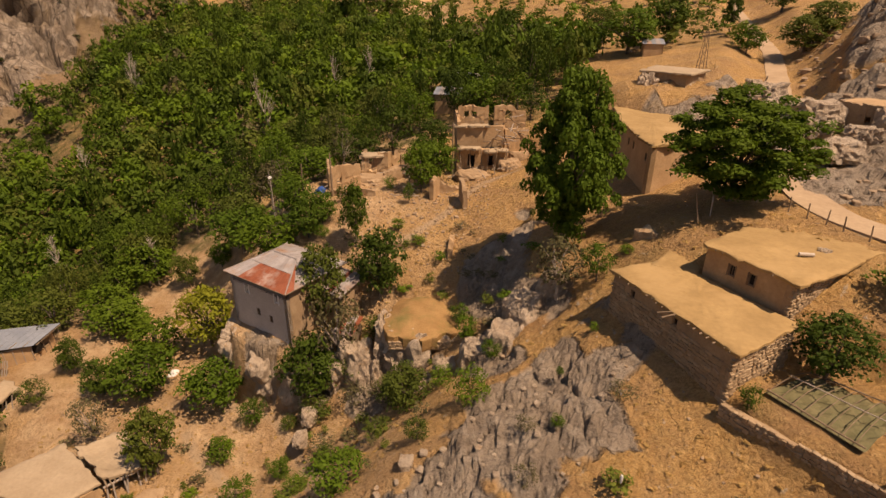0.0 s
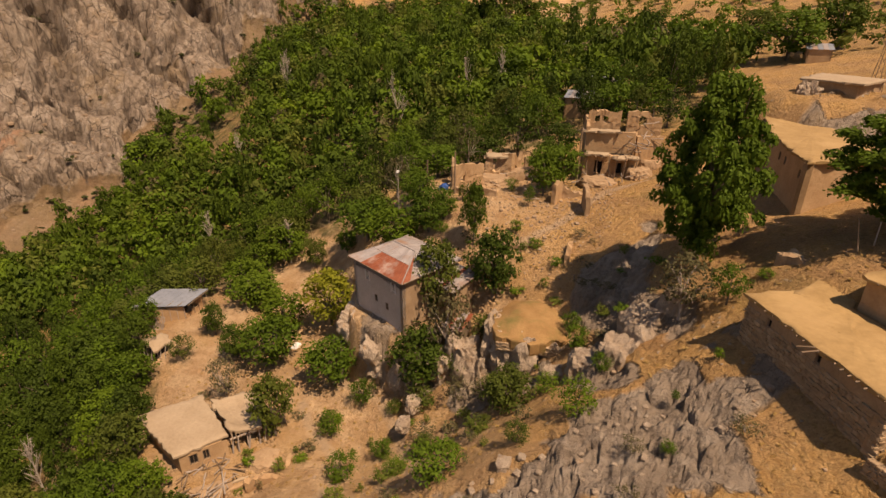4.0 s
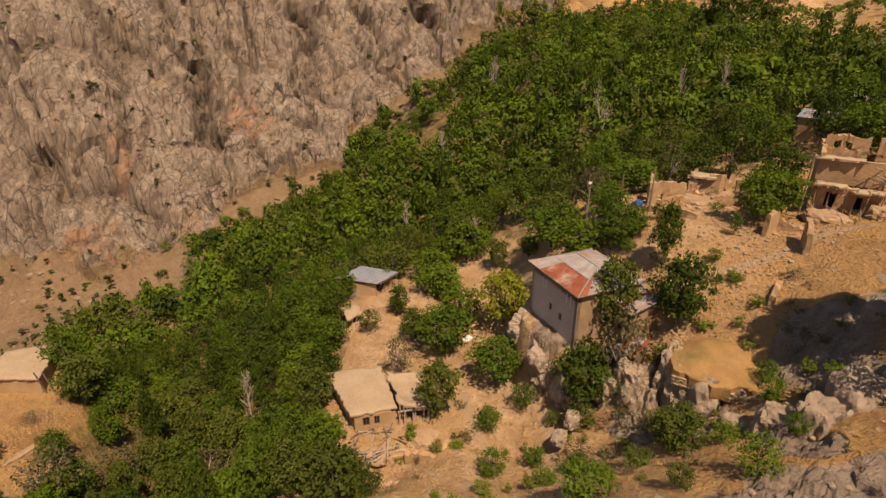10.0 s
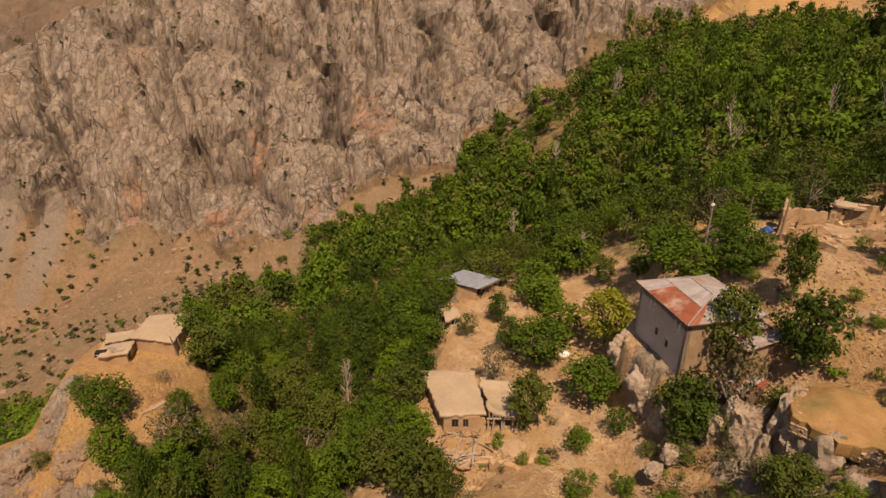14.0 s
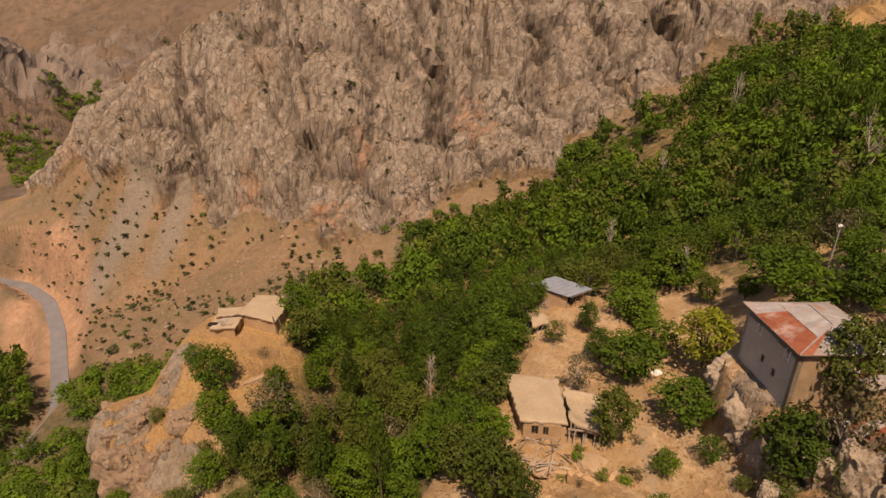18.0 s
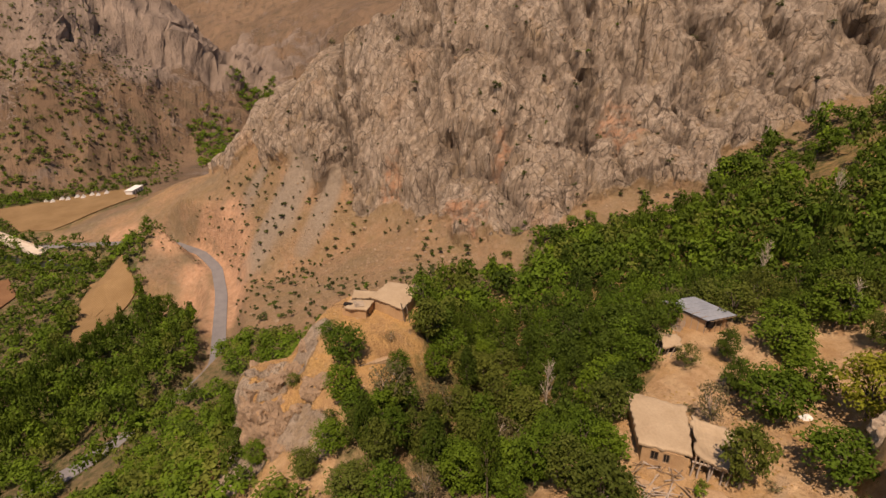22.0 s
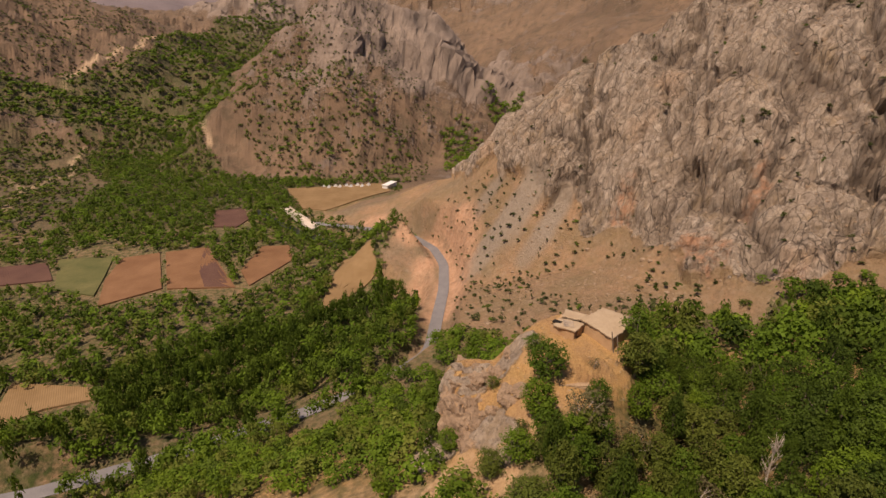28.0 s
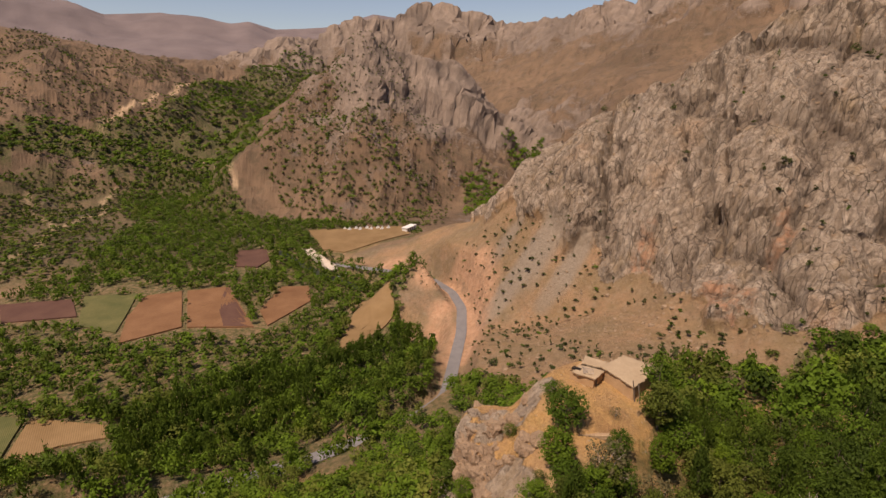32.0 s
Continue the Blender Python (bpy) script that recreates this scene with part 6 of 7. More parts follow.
# ---------------------------------------------------------------- ruined farmhouse in the orchard
ruin = thing("ruined_farmhouse", "ruined mud farmhouse with two sagging earth roofs and exposed beams", "ruin")
part("roof", earth_roof([(-44.6, 36.2), (-40.0, 41.2), (-33.2, 36.4), (-36.6, 32.2)], -41.45, 0.35, 81, 0.1, 0.08), MAT_ROOF_OLD, ruin, "pale earth roof")
part("roof", earth_roof([(-38.9, 40.9), (-35.0, 43.6), (-31.6, 41.6), (-31.0, 38.6), (-33.3, 37.2)], -41.75, 0.35, 82, -0.35, 0.2), MAT_ROOF_OLD, ruin, "sagging cracked earth roof")
f_ = [(0.9, 1.75, -43.4, -42.15), (2.2, 2.9, -43.4, -42.15), (3.15, 3.5, -43.3, -42.3)]
w_ = part("wall", wall((-36.4, 32.6), (-33.3, 36.1), -46.5, -41.85, 0.45, f_[:2]), MAT_MUD, ruin, "mud front wall with window openings")
for h_ in f_[:2]:
    window(w_, (-36.4, 32.6), (-33.3, 36.1), h_, MAT_TIMBER)
part("wall", wall((-44.3, 36.4), (-36.4, 32.6), -46.5, -41.85, 0.45), MAT_MUD, ruin)
part("wall", wall((-40.1, 40.8), (-44.3, 36.4), -46, -41.85, 0.45), MAT_MUD, ruin)
part("wall", wall((-33.3, 36.1), (-38.8, 40.2), -46, -41.85, 0.45), MAT_MUD, ruin)
part("back_wall", wall((-31.6, 41.6), (-35.6, 43.4), -46, -42.1, 0.4, (), 0.3, 3), MAT_MUD, ruin)
# solid black block added as the shade behind the beams
part("interior_shade", box((-34.6, 40.2, -43.6), (3.0, 2.4, 2.2), (0.8, -0.6)), MAT_DARK, ruin, "solid black block as the shade behind the beams")
rg_ = random.Random(17)
for k_ in range(9):
    t_ = k_ / 8
    a_ = Vector((-33.2, 36.9, 0)).lerp(Vector((-31.0, 39.2, 0)), t_)
    part("beam_end", pole((a_.x - 0.9, a_.y + 0.9, -42.15), (a_.x + 0.35, a_.y - 0.35, -42.2), 0.09, 0.08, 6), MAT_TIMBER, ruin)
for k_, t_ in enumerate((0.02, 0.18, 0.45, 0.52, 0.8, 0.98)):
    a_ = Vector((-33.1, 36.7, 0)).lerp(Vector((-30.7, 39.3, 0)), t_)
    part("post", pole((a_.x + 0.25 * rg_.uniform(-1, 1), a_.y - 0.4, -44.6), (a_.x, a_.y, -42.2), 0.1, 0.08, 6, 0.03, k_), MAT_DEADWOOD, ruin)
part("lintel", pole((-33.3, 36.6, -42.3), (-30.6, 39.4, -42.3), 0.11, 0.1, 6, 0.03), MAT_DEADWOOD, ruin)
# collapsed lower floor
part("terrace_wall", wall((-34.6, 29.8), (-30.2, 34.4), -48.5, -45.4, 0.5), MAT_MUD, ruin, "pale mud wall of the lower floor")
part("terrace_roof", earth_roof([(-35.0, 30.2), (-30.4, 34.9), (-31.0, 35.5), (-35.6, 30.9)], -45.1, 0.3, 83, 0.0, 0.06), MAT_ROOF_OLD, ruin, "long pale lintel slab")
part("low_wall", wall((-33.2, 26.2), (-28.4, 31.0), -49, -45.7, 0.6, (), 0.5, 9), MAT_MUD, ruin)
part("low_wall", wall((-30.0, 33.6), (-26.2, 35.4), -47.5, -44.3, 0.6, (), 0.7, 12), MAT_MUD, ruin)
part("low_wall", wall((-26.2, 35.4), (-27.0, 38.4), -47, -44.2, 0.5, (), 1.2, 13), MAT_MUD, ruin)
for k_ in range(46):
    c_ = Vector((-34.3 + rg_.uniform(-1.6, 2.6), 32.6 + rg_.uniform(-1.8, 2.8)))
    z_ = max(-45.1 + rg_.uniform(0.0, 0.9), float(ground(c_.x, c_.y)) + 0.1)
    d_ = Vector((rg_.gauss(0, 1), rg_.gauss(0, 1), rg_.gauss(0, 0.35))).normalized() * rg_.uniform(0.5, 1.6)
    b_ = part("fallen_beam", pole((c_.x - d_.x, c_.y - d_.y, z_ - d_.z), (c_.x + d_.x, c_.y + d_.y, z_ + d_.z), rg_.uniform(0.05, 0.1), 0.05, 5, 0.03, k_), MAT_DEADWOOD if k_ % 2 else MAT_TIMBER, ruin)
part("fallen_plaster", earth_roof([(-34.6, 33.2), (-33.2, 34.0), (-33.6, 36.0), (-34.8, 35.2)], -44.1, 0.25, 85, 0.1, 0.2), MAT_CONCRETE, ruin, "pale slab of fallen plaster")
# heap of debris under the beams
for c_, s_, k_ in (((-34.0, 33.6, -45.6), (2.6, 2.6, 1.2), 84), ((-30.8, 37.8, -45.0), (2.4, 2.2, 1.0), 86)):
    tagged(boulder("earth_mound", c_, s_, k_, None, 0.14, MAT_MUDSTONE), "mound of fallen mud and straw below the ruin", "earth mound", "mounds of fallen earth")

# ---------------------------------------------------------------- tin-roofed barn
barn = thing("barn", "mud and timber barn with a grey sheet-metal roof", "barn")
BC = [Vector((-60.3, 54.2)), Vector((-55.2, 57.2)), Vector((-55.0, 61.0)), Vector((-60.0, 58.6))]
b_holes = [(0.25, 0.65, -41.9, -41.2), (0.85, 1.25, -41.9, -41.2), (1.45, 1.85, -41.9, -41.2)]
w_ = part("wall", wall(BC[0], BC[1], -46.5, -40.95, 0.4, b_holes), MAT_MUD, barn, "mud wall with small openings")
for h_ in b_holes:
    window(w_, BC[0], BC[1], h_, MAT_TIMBER, bars=0)
part("wall", wall(BC[1], BC[2], -46, -42.6, 0.4), MAT_MUD, barn)
part("wall", wall(BC[2], BC[3], -46, -40.9, 0.4), MAT_MUD, barn)
part("wall", wall(BC[3], BC[0], -46, -40.9, 0.4), MAT_MUD, barn)
# shade under the barn roof, put in as a black block
part("interior_shade", box((-56.3, 58.6, -41.7), (2.2, 2.6, 1.3), (0.86, 0.5)), MAT_DARK, barn, "solid black block as the shade under the roof")
for k_ in range(5):
    p_ = BC[1].lerp(BC[2], k_ / 4)
    part("post", pole((p_.x, p_.y, -44), (p_.x, p_.y, -40.7), 0.08, 0.07, 6, 0.02, k_), MAT_TIMBER, barn)
for k_ in range(7):
    p_ = BC[0].lerp(BC[1], k_ / 6)
    part("stud", pole((p_.x + 0.03, p_.y - 0.05, -43.4), (p_.x + 0.03, p_.y - 0.05, -40.95), 0.05, 0.05, 5), MAT_DEADWOOD, barn)
part("wall_plate", pole((*BC[0], -41.0), (*BC[1], -41.05), 0.08, 0.08, 6), MAT_DEADWOOD, barn)
strip_roof(barn, (-61.1, 53.7, -40.25), (-54.6, 56.9, -40.75), (-54.0, 61.6, -40.25), (-60.4, 59.2, -39.95), 7, [MAT_STEEL], 0.03)
for k_ in range(6):
    t_ = k_ / 5
    part("rafter", pole(Vector((-61.0, 53.9, -40.38)).lerp(Vector((-60.3, 59.0, -40.08)), 0.5 + 0.0 * t_) + Vector((6.4 * t_, 3.0 * t_ - 2.4, -0.5 * t_)), Vector((-60.3, 59.0, -40.1)) + Vector((6.3 * t_, 2.5 * t_, -0.32 * t_)), 0.06, 0.06, 5), MAT_TIMBER, barn)
for k_ in range(6):
    tagged(part("plank", pole((-57.8 + 0.25 * k_, 53.4 + 0.1 * k_, float(ground(-57.8, 53.4)) + 0.05), (-57.9 + 0.3 * k_, 54.6, float(ground(-57.8, 54.4)) + 1.9), 0.07, 0.06, 5, 0.02, k_), MAT_DEADWOOD),
           "weathered grey plank leaning against the barn", "plank", "planks by the barn")

# small collapsed hut below the barn
hut = thing("collapsed_hut", "small collapsed hut with a sagging earth roof on poles", "hut")
hz_ = float(ground(-54.0, 49.6))
part("roof", earth_roof([(-56.2, 49.4), (-54.6, 51.8), (-52.0, 50.6), (-53.0, 48.2)], hz_ + 2.0, 0.3, 91, 0.2, 0.2, (-0.12, 0.1)), MAT_ROOF_OLD, hut)
# black block fills the hut as its painted shade
part("interior_shade", box((-54.2, 50.3, hz_ + 0.6), (2.2, 1.8, 1.6), (0.8, 0.6)), MAT_DARK, hut)
for k_ in range(7):
    t_ = k_ / 6
    a_ = Vector((-55.9, 48.9)).lerp(Vector((-52.3, 49.2)), t_)
    part("pole", pole((a_.x + rg_.uniform(-0.3, 0.3), a_.y - 0.4, hz_ - 0.8), (a_.x + rg_.uniform(-0.3, 0.3), a_.y + 0.2, hz_ + 1.8), 0.08, 0.06, 5, 0.04, k_), MAT_DEADWOOD, hut)
part("wall", wall((-56.6, 46.2), (-53.2, 47.4), hz_ - 2.5, hz_ - 0.1, 0.4, (), 0.4, 6), MAT_MUD, hut)
part("wall", wall((-53.2, 47.4), (-52.8, 49.4), hz_ - 2.5, hz_ - 0.1, 0.4, (), 0.6, 7), MAT_MUD, hut)

# ---------------------------------------------------------------- flat-roofed house on the spur
lh = thing("spur_house", "abandoned mud house with flat grey-beige earth roofs on a bare spur", "house")
LC = [Vector((-82.6, 16.6)), Vector((-89.9, 21.6)), Vector((-93.4, 16.4)), Vector((-88.6, 12.3))]
LC = [LC[3], LC[0], LC[1], LC[2]]
for a_ in range(4):
    part("wall", wall(LC[a_], LC[(a_ + 1) % 4], -51.5, -47.0, 0.45), MAT_MUD, lh)
part("roof", earth_roof([(-88.7, 11.8), (-82.1, 16.5), (-90.0, 22.1), (-93.9, 16.4)], -46.72, 0.28, 95, 0.12, 0.12), MAT_ROOF_OLD, lh, "flat beige earth roof with brown patches")
L2 = [Vector((-87.6, 6.4)), Vector((-85.4, 10.4)), Vector((-90.4, 13.4)), Vector((-93.0, 9.6))]
for a_ in range(4):
    part("wall", wall(L2[a_], L2[(a_ + 1) % 4], -51.5, -47.6, 0.45, [(0.6, 1.6, -49.4, -48.0)] if a_ == 1 else ()), MAT_MUD, lh)
part("roof", earth_roof([(-86.9, 6.6), (-85.0, 10.5), (-88.4, 12.6), (-89.8, 8.4)], -47.35, 0.28, 96, 0.0, 0.12), MAT_ROOF_OLD, lh)
part("roof", earth_roof([(-90.2, 8.6), (-89.0, 12.6), (-91.4, 13.6), (-93.4, 9.4)], -47.2, 0.28, 97, 0.0, 0.12), MAT_ROOF_OLD, lh)
# the roof is uncut; a black block paints the shade of a hole
part("roof_pit_shade", box((-88.2, 7.6, -47.5), (1.6, 0.9, 0.5), (0.5, 0.86)), MAT_DARK, lh, "black block as the shade of a hole in the fallen roof")
for k_ in range(5):
    part("fallen_beam", pole((-88.6 + 0.5 * k_, 8.6, -47.2), (-87.8 + 0.4 * k_, 10.4, -47.0), 0.07, 0.06, 5, 0.02, k_), MAT_DEADWOOD, lh)
part("prop", pole((-82.2, 16.9, -49.4), (-82.4, 16.3, -45.6), 0.12, 0.1, 6), MAT_BARK, lh)
part("prop", pole((-81.7, 17.6, -49.6), (-82.6, 17.3, -46.2), 0.1, 0.08, 6), MAT_BARK, lh)
sw_ = thing("terrace_wall", "short dry-stone terrace wall of pale rubble below the spur house", "wall")
zt_ = float(ground(-70.6, 9.3))
core_ = part("core", wall((-70.3, 7.0), (-70.9, 11.6), zt_ - 2.5, zt_ + 0.3, 0.8), MAT_MUDSTONE, sw_)
clad(core_, (-70.3, 7.0), (-70.9, 11.6), zt_ - 1.6, zt_ + 0.35, 0.3, 14)
for c_, s_, k_ in (((-79.4, -8.0, -59.4), (4.4, 4.4, 6.8), 98), ((-75.2, -8.6, -60.0), (4.2, 3.6, 6.2), 99), ((-71.6, -7.4, -60.6), (4.0, 3.4, 5.6), 100), ((-82.6, -4.6, -61.0), (3.0, 3.6, 6.4), 101), ((-68.2, -6.0, -61.0), (3.6, 3.0, 4.8), 103), ((-65.2, -4.6, -60.8), (3.0, 2.6, 4.2), 104)):
    tagged(boulder("crag", c_, s_, k_, None, 0.3, MAT_CRAG, k_ * 0.7), "tall ochre and grey crag on the edge of the spur", "rock", "crags of the spur")

for k_ in range(14):
    x_, y_ = -82 + 15 * rg_.random(), -6.5 + 9 * rg_.random()
    tagged(boulder("boulder", (x_, y_, float(ground(x_, y_)) - 0.1), (rg_.uniform(0.7, 1.7), rg_.uniform(0.7, 1.5), rg_.uniform(0.6, 1.3)), 150 + k_, None, 0.3, MAT_CRAG), "ochre boulder on the rocky spur", "rock", "boulders on the spur")

# ---------------------------------------------------------------- tall ruined house on the slope
rh = thing("tall_ruined_house", "tall ruined mud house with broken walls, empty windows and hanging timbers", "ruin")
part("wall", wall((-0.3, 79.8), (7.0, 80.4), -24.5, -19.9, 0.5, [(1.6, 2.7, -22.6, -20.6), (4.7, 5.5, -22.6, -20.9)], 0.7, 29), MAT_MUD, rh, "broken lower wall")
# shade behind the porch timbers, painted as a solid black block
part("interior_shade", box((3.3, 81.6, -21.4), (6.4, 1.6, 2.8), (1, 0.08)), MAT_DARK, rh, "solid black block as the shade behind the timbers")
part("porch_roof", earth_roof([(-0.2, 78.9), (3.2, 79.0), (3.1, 80.6), (-0.2, 80.5)], -19.6, 0.28, 111, 0.0, 0.32), MAT_ROOF_OLD, rh)
part("porch_roof", earth_roof([(3.9, 78.9), (7.4, 79.3), (7.2, 81.0), (3.8, 80.8)], -19.95, 0.28, 112, 0.0, 0.34), MAT_ROOF_OLD, rh)
part("wall", wall((-0.3, 81.4), (6.6, 82.0), -24, -16.9, 0.5), MAT_MUD, rh, "tall smooth plastered wall")
part("wall", wall((-0.8, 87.0), (-0.3, 81.4), -24, -15.4, 0.5, (), 0.8, 22), MAT_MUD, rh)
part("roof", earth_roof([(-0.9, 80.9), (4.6, 81.3), (4.4, 82.9), (-1.0, 82.6)], -16.75, 0.3, 113, 0.0, 0.15), MAT_ROOF_OLD, rh)
part("upper_wall", wall((-0.2, 83.6), (4.4, 84.0), -18, -14.0, 0.5, [(0.9, 1.6, -15.8, -14.9), (2.1, 2.8, -15.8, -14.9)], 0.5, 24), MAT_MUD, rh, "broken upper wall with two small windows")
part("upper_wall", wall((5.4, 85.6), (10.4, 86.2), -18.5, -14.4, 0.5, [(1.8, 2.8, -16.6, -15.2)], 1.0, 26), MAT_MUD, rh)
part("wall", wall((6.6, 82.0), (7.4, 87.4), -23, -17.2, 0.5, (), 1.3, 27), MAT_MUD, rh)
part("wall", wall((7.0, 83.0), (10.8, 84.6), -23, -17.6, 0.5, (), 1.8, 28), MAT_MUD, rh)
for k_ in range(26):
    a_ = Vector((rg_.uniform(3.5, 9.8), rg_.uniform(80.6, 84.6), rg_.uniform(-19.5, -15.4)))
    d_ = Vector((rg_.gauss(0, 1), rg_.gauss(0, 0.6), rg_.gauss(0, 0.4))).normalized() * rg_.uniform(0.6, 1.6)
    part("timber", pole(a_ - d_, a_ + d_, 0.08, 0.06, 5, 0.05, k_), MAT_DEADWOOD if k_ % 3 else MAT_TIMBER, rh)
for k_, x_ in enumerate((0.3, 1.7, 3.4, 4.2, 5.4, 6.9)):
    part("post", pole((x_, 79.3, -23), (x_ + rg_.uniform(-0.2, 0.2), 79.4, -19.8), 0.1, 0.08, 6, 0.04, k_), MAT_TIMBER, rh)

for k_ in range(24):
    a_ = Vector((rg_.uniform(-0.6, 8.4), rg_.uniform(76.6, 79.6), 0))
    a_.z = float(ground(a_.x, a_.y)) + rg_.uniform(0.1, 0.8)
    d_ = Vector((rg_.gauss(0, 1), rg_.gauss(0, 0.8), rg_.gauss(0, 0.45))).normalized() * rg_.uniform(0.5, 1.5)
    part("timber", pole(a_ - d_, a_ + d_, 0.08, 0.06, 5, 0.05, k_), MAT_DEADWOOD if k_ % 3 else MAT_TIMBER, rh)
for k_ in range(7):
    a_ = Vector((0.2 + k_ * 1.05, 79.0, -19.9))
    part("beam_end", pole(a_ + Vector((0, 0.9, 0)), a_ - Vector((rg_.uniform(-0.2, 0.2), rg_.uniform(0.2, 0.7), 0)), 0.08, 0.07, 5), MAT_TIMBER, rh)
for c_, s_, k_ in (((2.0, 77.6, -23.4), (2.6, 1.6, 1.0), 161), ((7.6, 79.6, -22.6), (1.8, 1.6, 1.6), 162), ((-13.0, 78.0, -28.6), (3.0, 2.4, 1.2), 163), ((-9.0, 82.0, -26.4), (2.4, 2.0, 1.3), 164), ((9.2, 84.0, -19.2), (1.8, 1.4, 1.6), 165)):
    z_ = float(ground(c_[0], c_[1]))
    tagged(boulder("earth_mound", (c_[0], c_[1], z_ + 0.1), s_, k_, None, 0.14, MAT_MUDSTONE), "mound of fallen mud brick beside the ruin", "earth mound", "mounds of fallen earth")

# ruined walls and rubble beside it
rw = thing("ruined_walls", "broken mud and rubble walls of collapsed houses", "ruin")
zr_ = lambda x, y: float(ground(x, y))
for k_, (a_, b_, h_, r_) in enumerate((((-18.2, 72.8), (-14.2, 75.6), 3.2, 2.6), ((-19.2, 76.5), (-18.2, 72.8), 3.4, 2.4), ((-14.8, 80.0), (-11.0, 81.6), 3.4, 1.8), ((-11.0, 81.6), (-9.6, 84.6), 3.4, 1.8), ((-15.0, 84.0), (-14.8, 80.0), 3.0, 1.6),
                                     ((-9.2, 84.4), (-6.2, 85.6), 3.0, 2.2), ((-17.0, 79.2), (-12.4, 78.6), 1.6, 1.2), ((-18.5, 71.6), (-11.5, 71.2), 1.0, 0.8), ((-11.0, 77.6), (-8.6, 79.4), 1.5, 1.2),
                                     ((-3.4, 70.6), (-2.6, 73.4), 2.6, 1.8), ((1.2, 66.8), (0.6, 70.4), 2.8, 2.2), ((-2.9, 73.2), (0.8, 73.6), 1.7, 1.2), ((-0.6, 58.4), (-0.2, 62.0), 1.6, 1.3), ((-9.0, 60.4), (-4.5, 60.9), 1.0, 0.8), ((-7.0, 79.0), (-6.0, 82.0), 2.4, 1.5))):
    z_ = min(zr_(*a_), zr_(*b_))
    part("wall_stump", wall(a_, b_, z_ - 1.2, z_ + 1.1 * h_, 0.55, [(1.2, 1.9, z_ + 1.0, z_ + 1.9)] if h_ > 2.9 and k_ < 5 else (), r_, 200 + k_), MAT_MUDSTONE if k_ % 3 else MAT_MUD, rw)
part("roof_slab", earth_roof([(-15.2, 79.8), (-11.6, 81.0), (-11.2, 83.0), (-15.0, 82.2)], zr_(-13, 81) + 3.3, 0.35, 121, 0.1, 0.3), MAT_ROOF_OLD, rw)
for k_ in range(44):
    c_ = Vector((rg_.uniform(-19, -6), rg_.uniform(69, 84)))
    z_ = zr_(c_.x, c_.y) + rg_.uniform(0.2, 1.4)
    d_ = Vector((rg_.gauss(0, 1), rg_.gauss(0, 1), rg_.gauss(0, 0.5))).normalized() * rg_.uniform(0.5, 1.3)
    part("fallen_beam", pole((c_.x - d_.x, c_.y - d_.y, z_ - d_.z), (c_.x + d_.x, c_.y + d_.y, z_ + d_.z), 0.07, 0.05, 5, 0.04, k_), MAT_DEADWOOD, rw)

# ---------------------------------------------------------------- house behind the two big trees
h2 = thing("mud_house", "mud-brick house with a pale flat earth roof behind the big trees", "house")
HC = [Vector((20.2, 56.6)), Vector((28.6, 61.0)), Vector((28.2, 71.5)), Vector((20.6, 70.2))]
h_ = [(4.2, 4.8, -15.6, -14.7), (6.4, 7.0, -15.6, -14.7), (11.6, 12.2, -15.6, -14.7)]
w_ = part("wall", wall(HC[3], HC[0], -22, -13.75, 0.5, h_), MAT_MUD, h2, "shaded brown mud wall")
for q_ in h_:
    window(w_, HC[3], HC[0], q_, MAT_TIMBER, bars=0)
for a_ in range(3):
    part("wall", wall(HC[a_], HC[a_ + 1], -22, -13.75, 0.5), MAT_MUD, h2)
part("roof", earth_roof([(20.0, 56.1), (29.2, 60.6), (28.6, 72.5), (25.4, 83.5), (22.6, 82.5), (20.2, 70.2)], -13.45, 0.3, 131, 0.1, 0.12), MAT_ROOF, h2, "pale flat earth roof")
eave_poles(h2, HC[3], HC[0], -13.62, 0.25, 18, 8)
part("wall", wall((22.8, 78.0), (20.6, 70.2), -20, -13.75, 0.4), MAT_MUD, h2)
# half-buried hut further up
bh = thing("half_buried_hut", "half-buried stone hut with a flat earth roof on a bare knoll", "hut")
part("wall", wall((26.8, 84.2), (31.6, 79.8), -12.5, -9.1, 0.5), MAT_MUDSTONE, bh, "dark shaded stone front")
part("wall", wall((31.6, 79.8), (36.0, 84.5), -12.5, -9.1, 0.5), MAT_MUDSTONE, bh)
part("wall", wall((30.6, 90.4), (26.8, 84.2), -12.5, -9.1, 0.5), MAT_MUDSTONE, bh)
part("roof", earth_roof([(26.2, 84.0), (31.8, 79.0), (37.0, 85.0), (31.0, 91.4)], -8.85, 0.3, 135, 0.15, 0.15), MAT_ROOF_OLD, bh, "flat earth roof")
tagged(boulder("outcrop", (27.0, 82.4, -10.4), (1.1, 1.0, 1.5), 136, None, 0.4), "pale rock beside the half-buried hut", "rock", "rock outcrops")
rk = thing("rock_house", "dark ruined stone house built against the rocks", "ruin")
zk_ = float(ground(46, 64))
part("wall", wall((44.2, 66.4), (48.6, 61.0), zk_ - 2.5, zk_ + 3.0, 0.6, [(3.1, 3.7, zk_ + 1.0, zk_ + 1.7)], 0.6, 31), MAT_MUDSTONE, rk, "dark shaded rubble wall")
part("wall", wall((48.6, 61.0), (53.0, 63.5), zk_ - 2.5, zk_ + 3.0, 0.6, (), 0.8, 32), MAT_MUDSTONE, rk)
part("wall_top", earth_roof([(44.4, 66.8), (48.6, 61.4), (53.2, 64.0), (49.4, 69.5)], zk_ + 3.0, 0.5, 137, 0.1, 0.3), MAT_MUD, rk, "orange mud on the wall head")
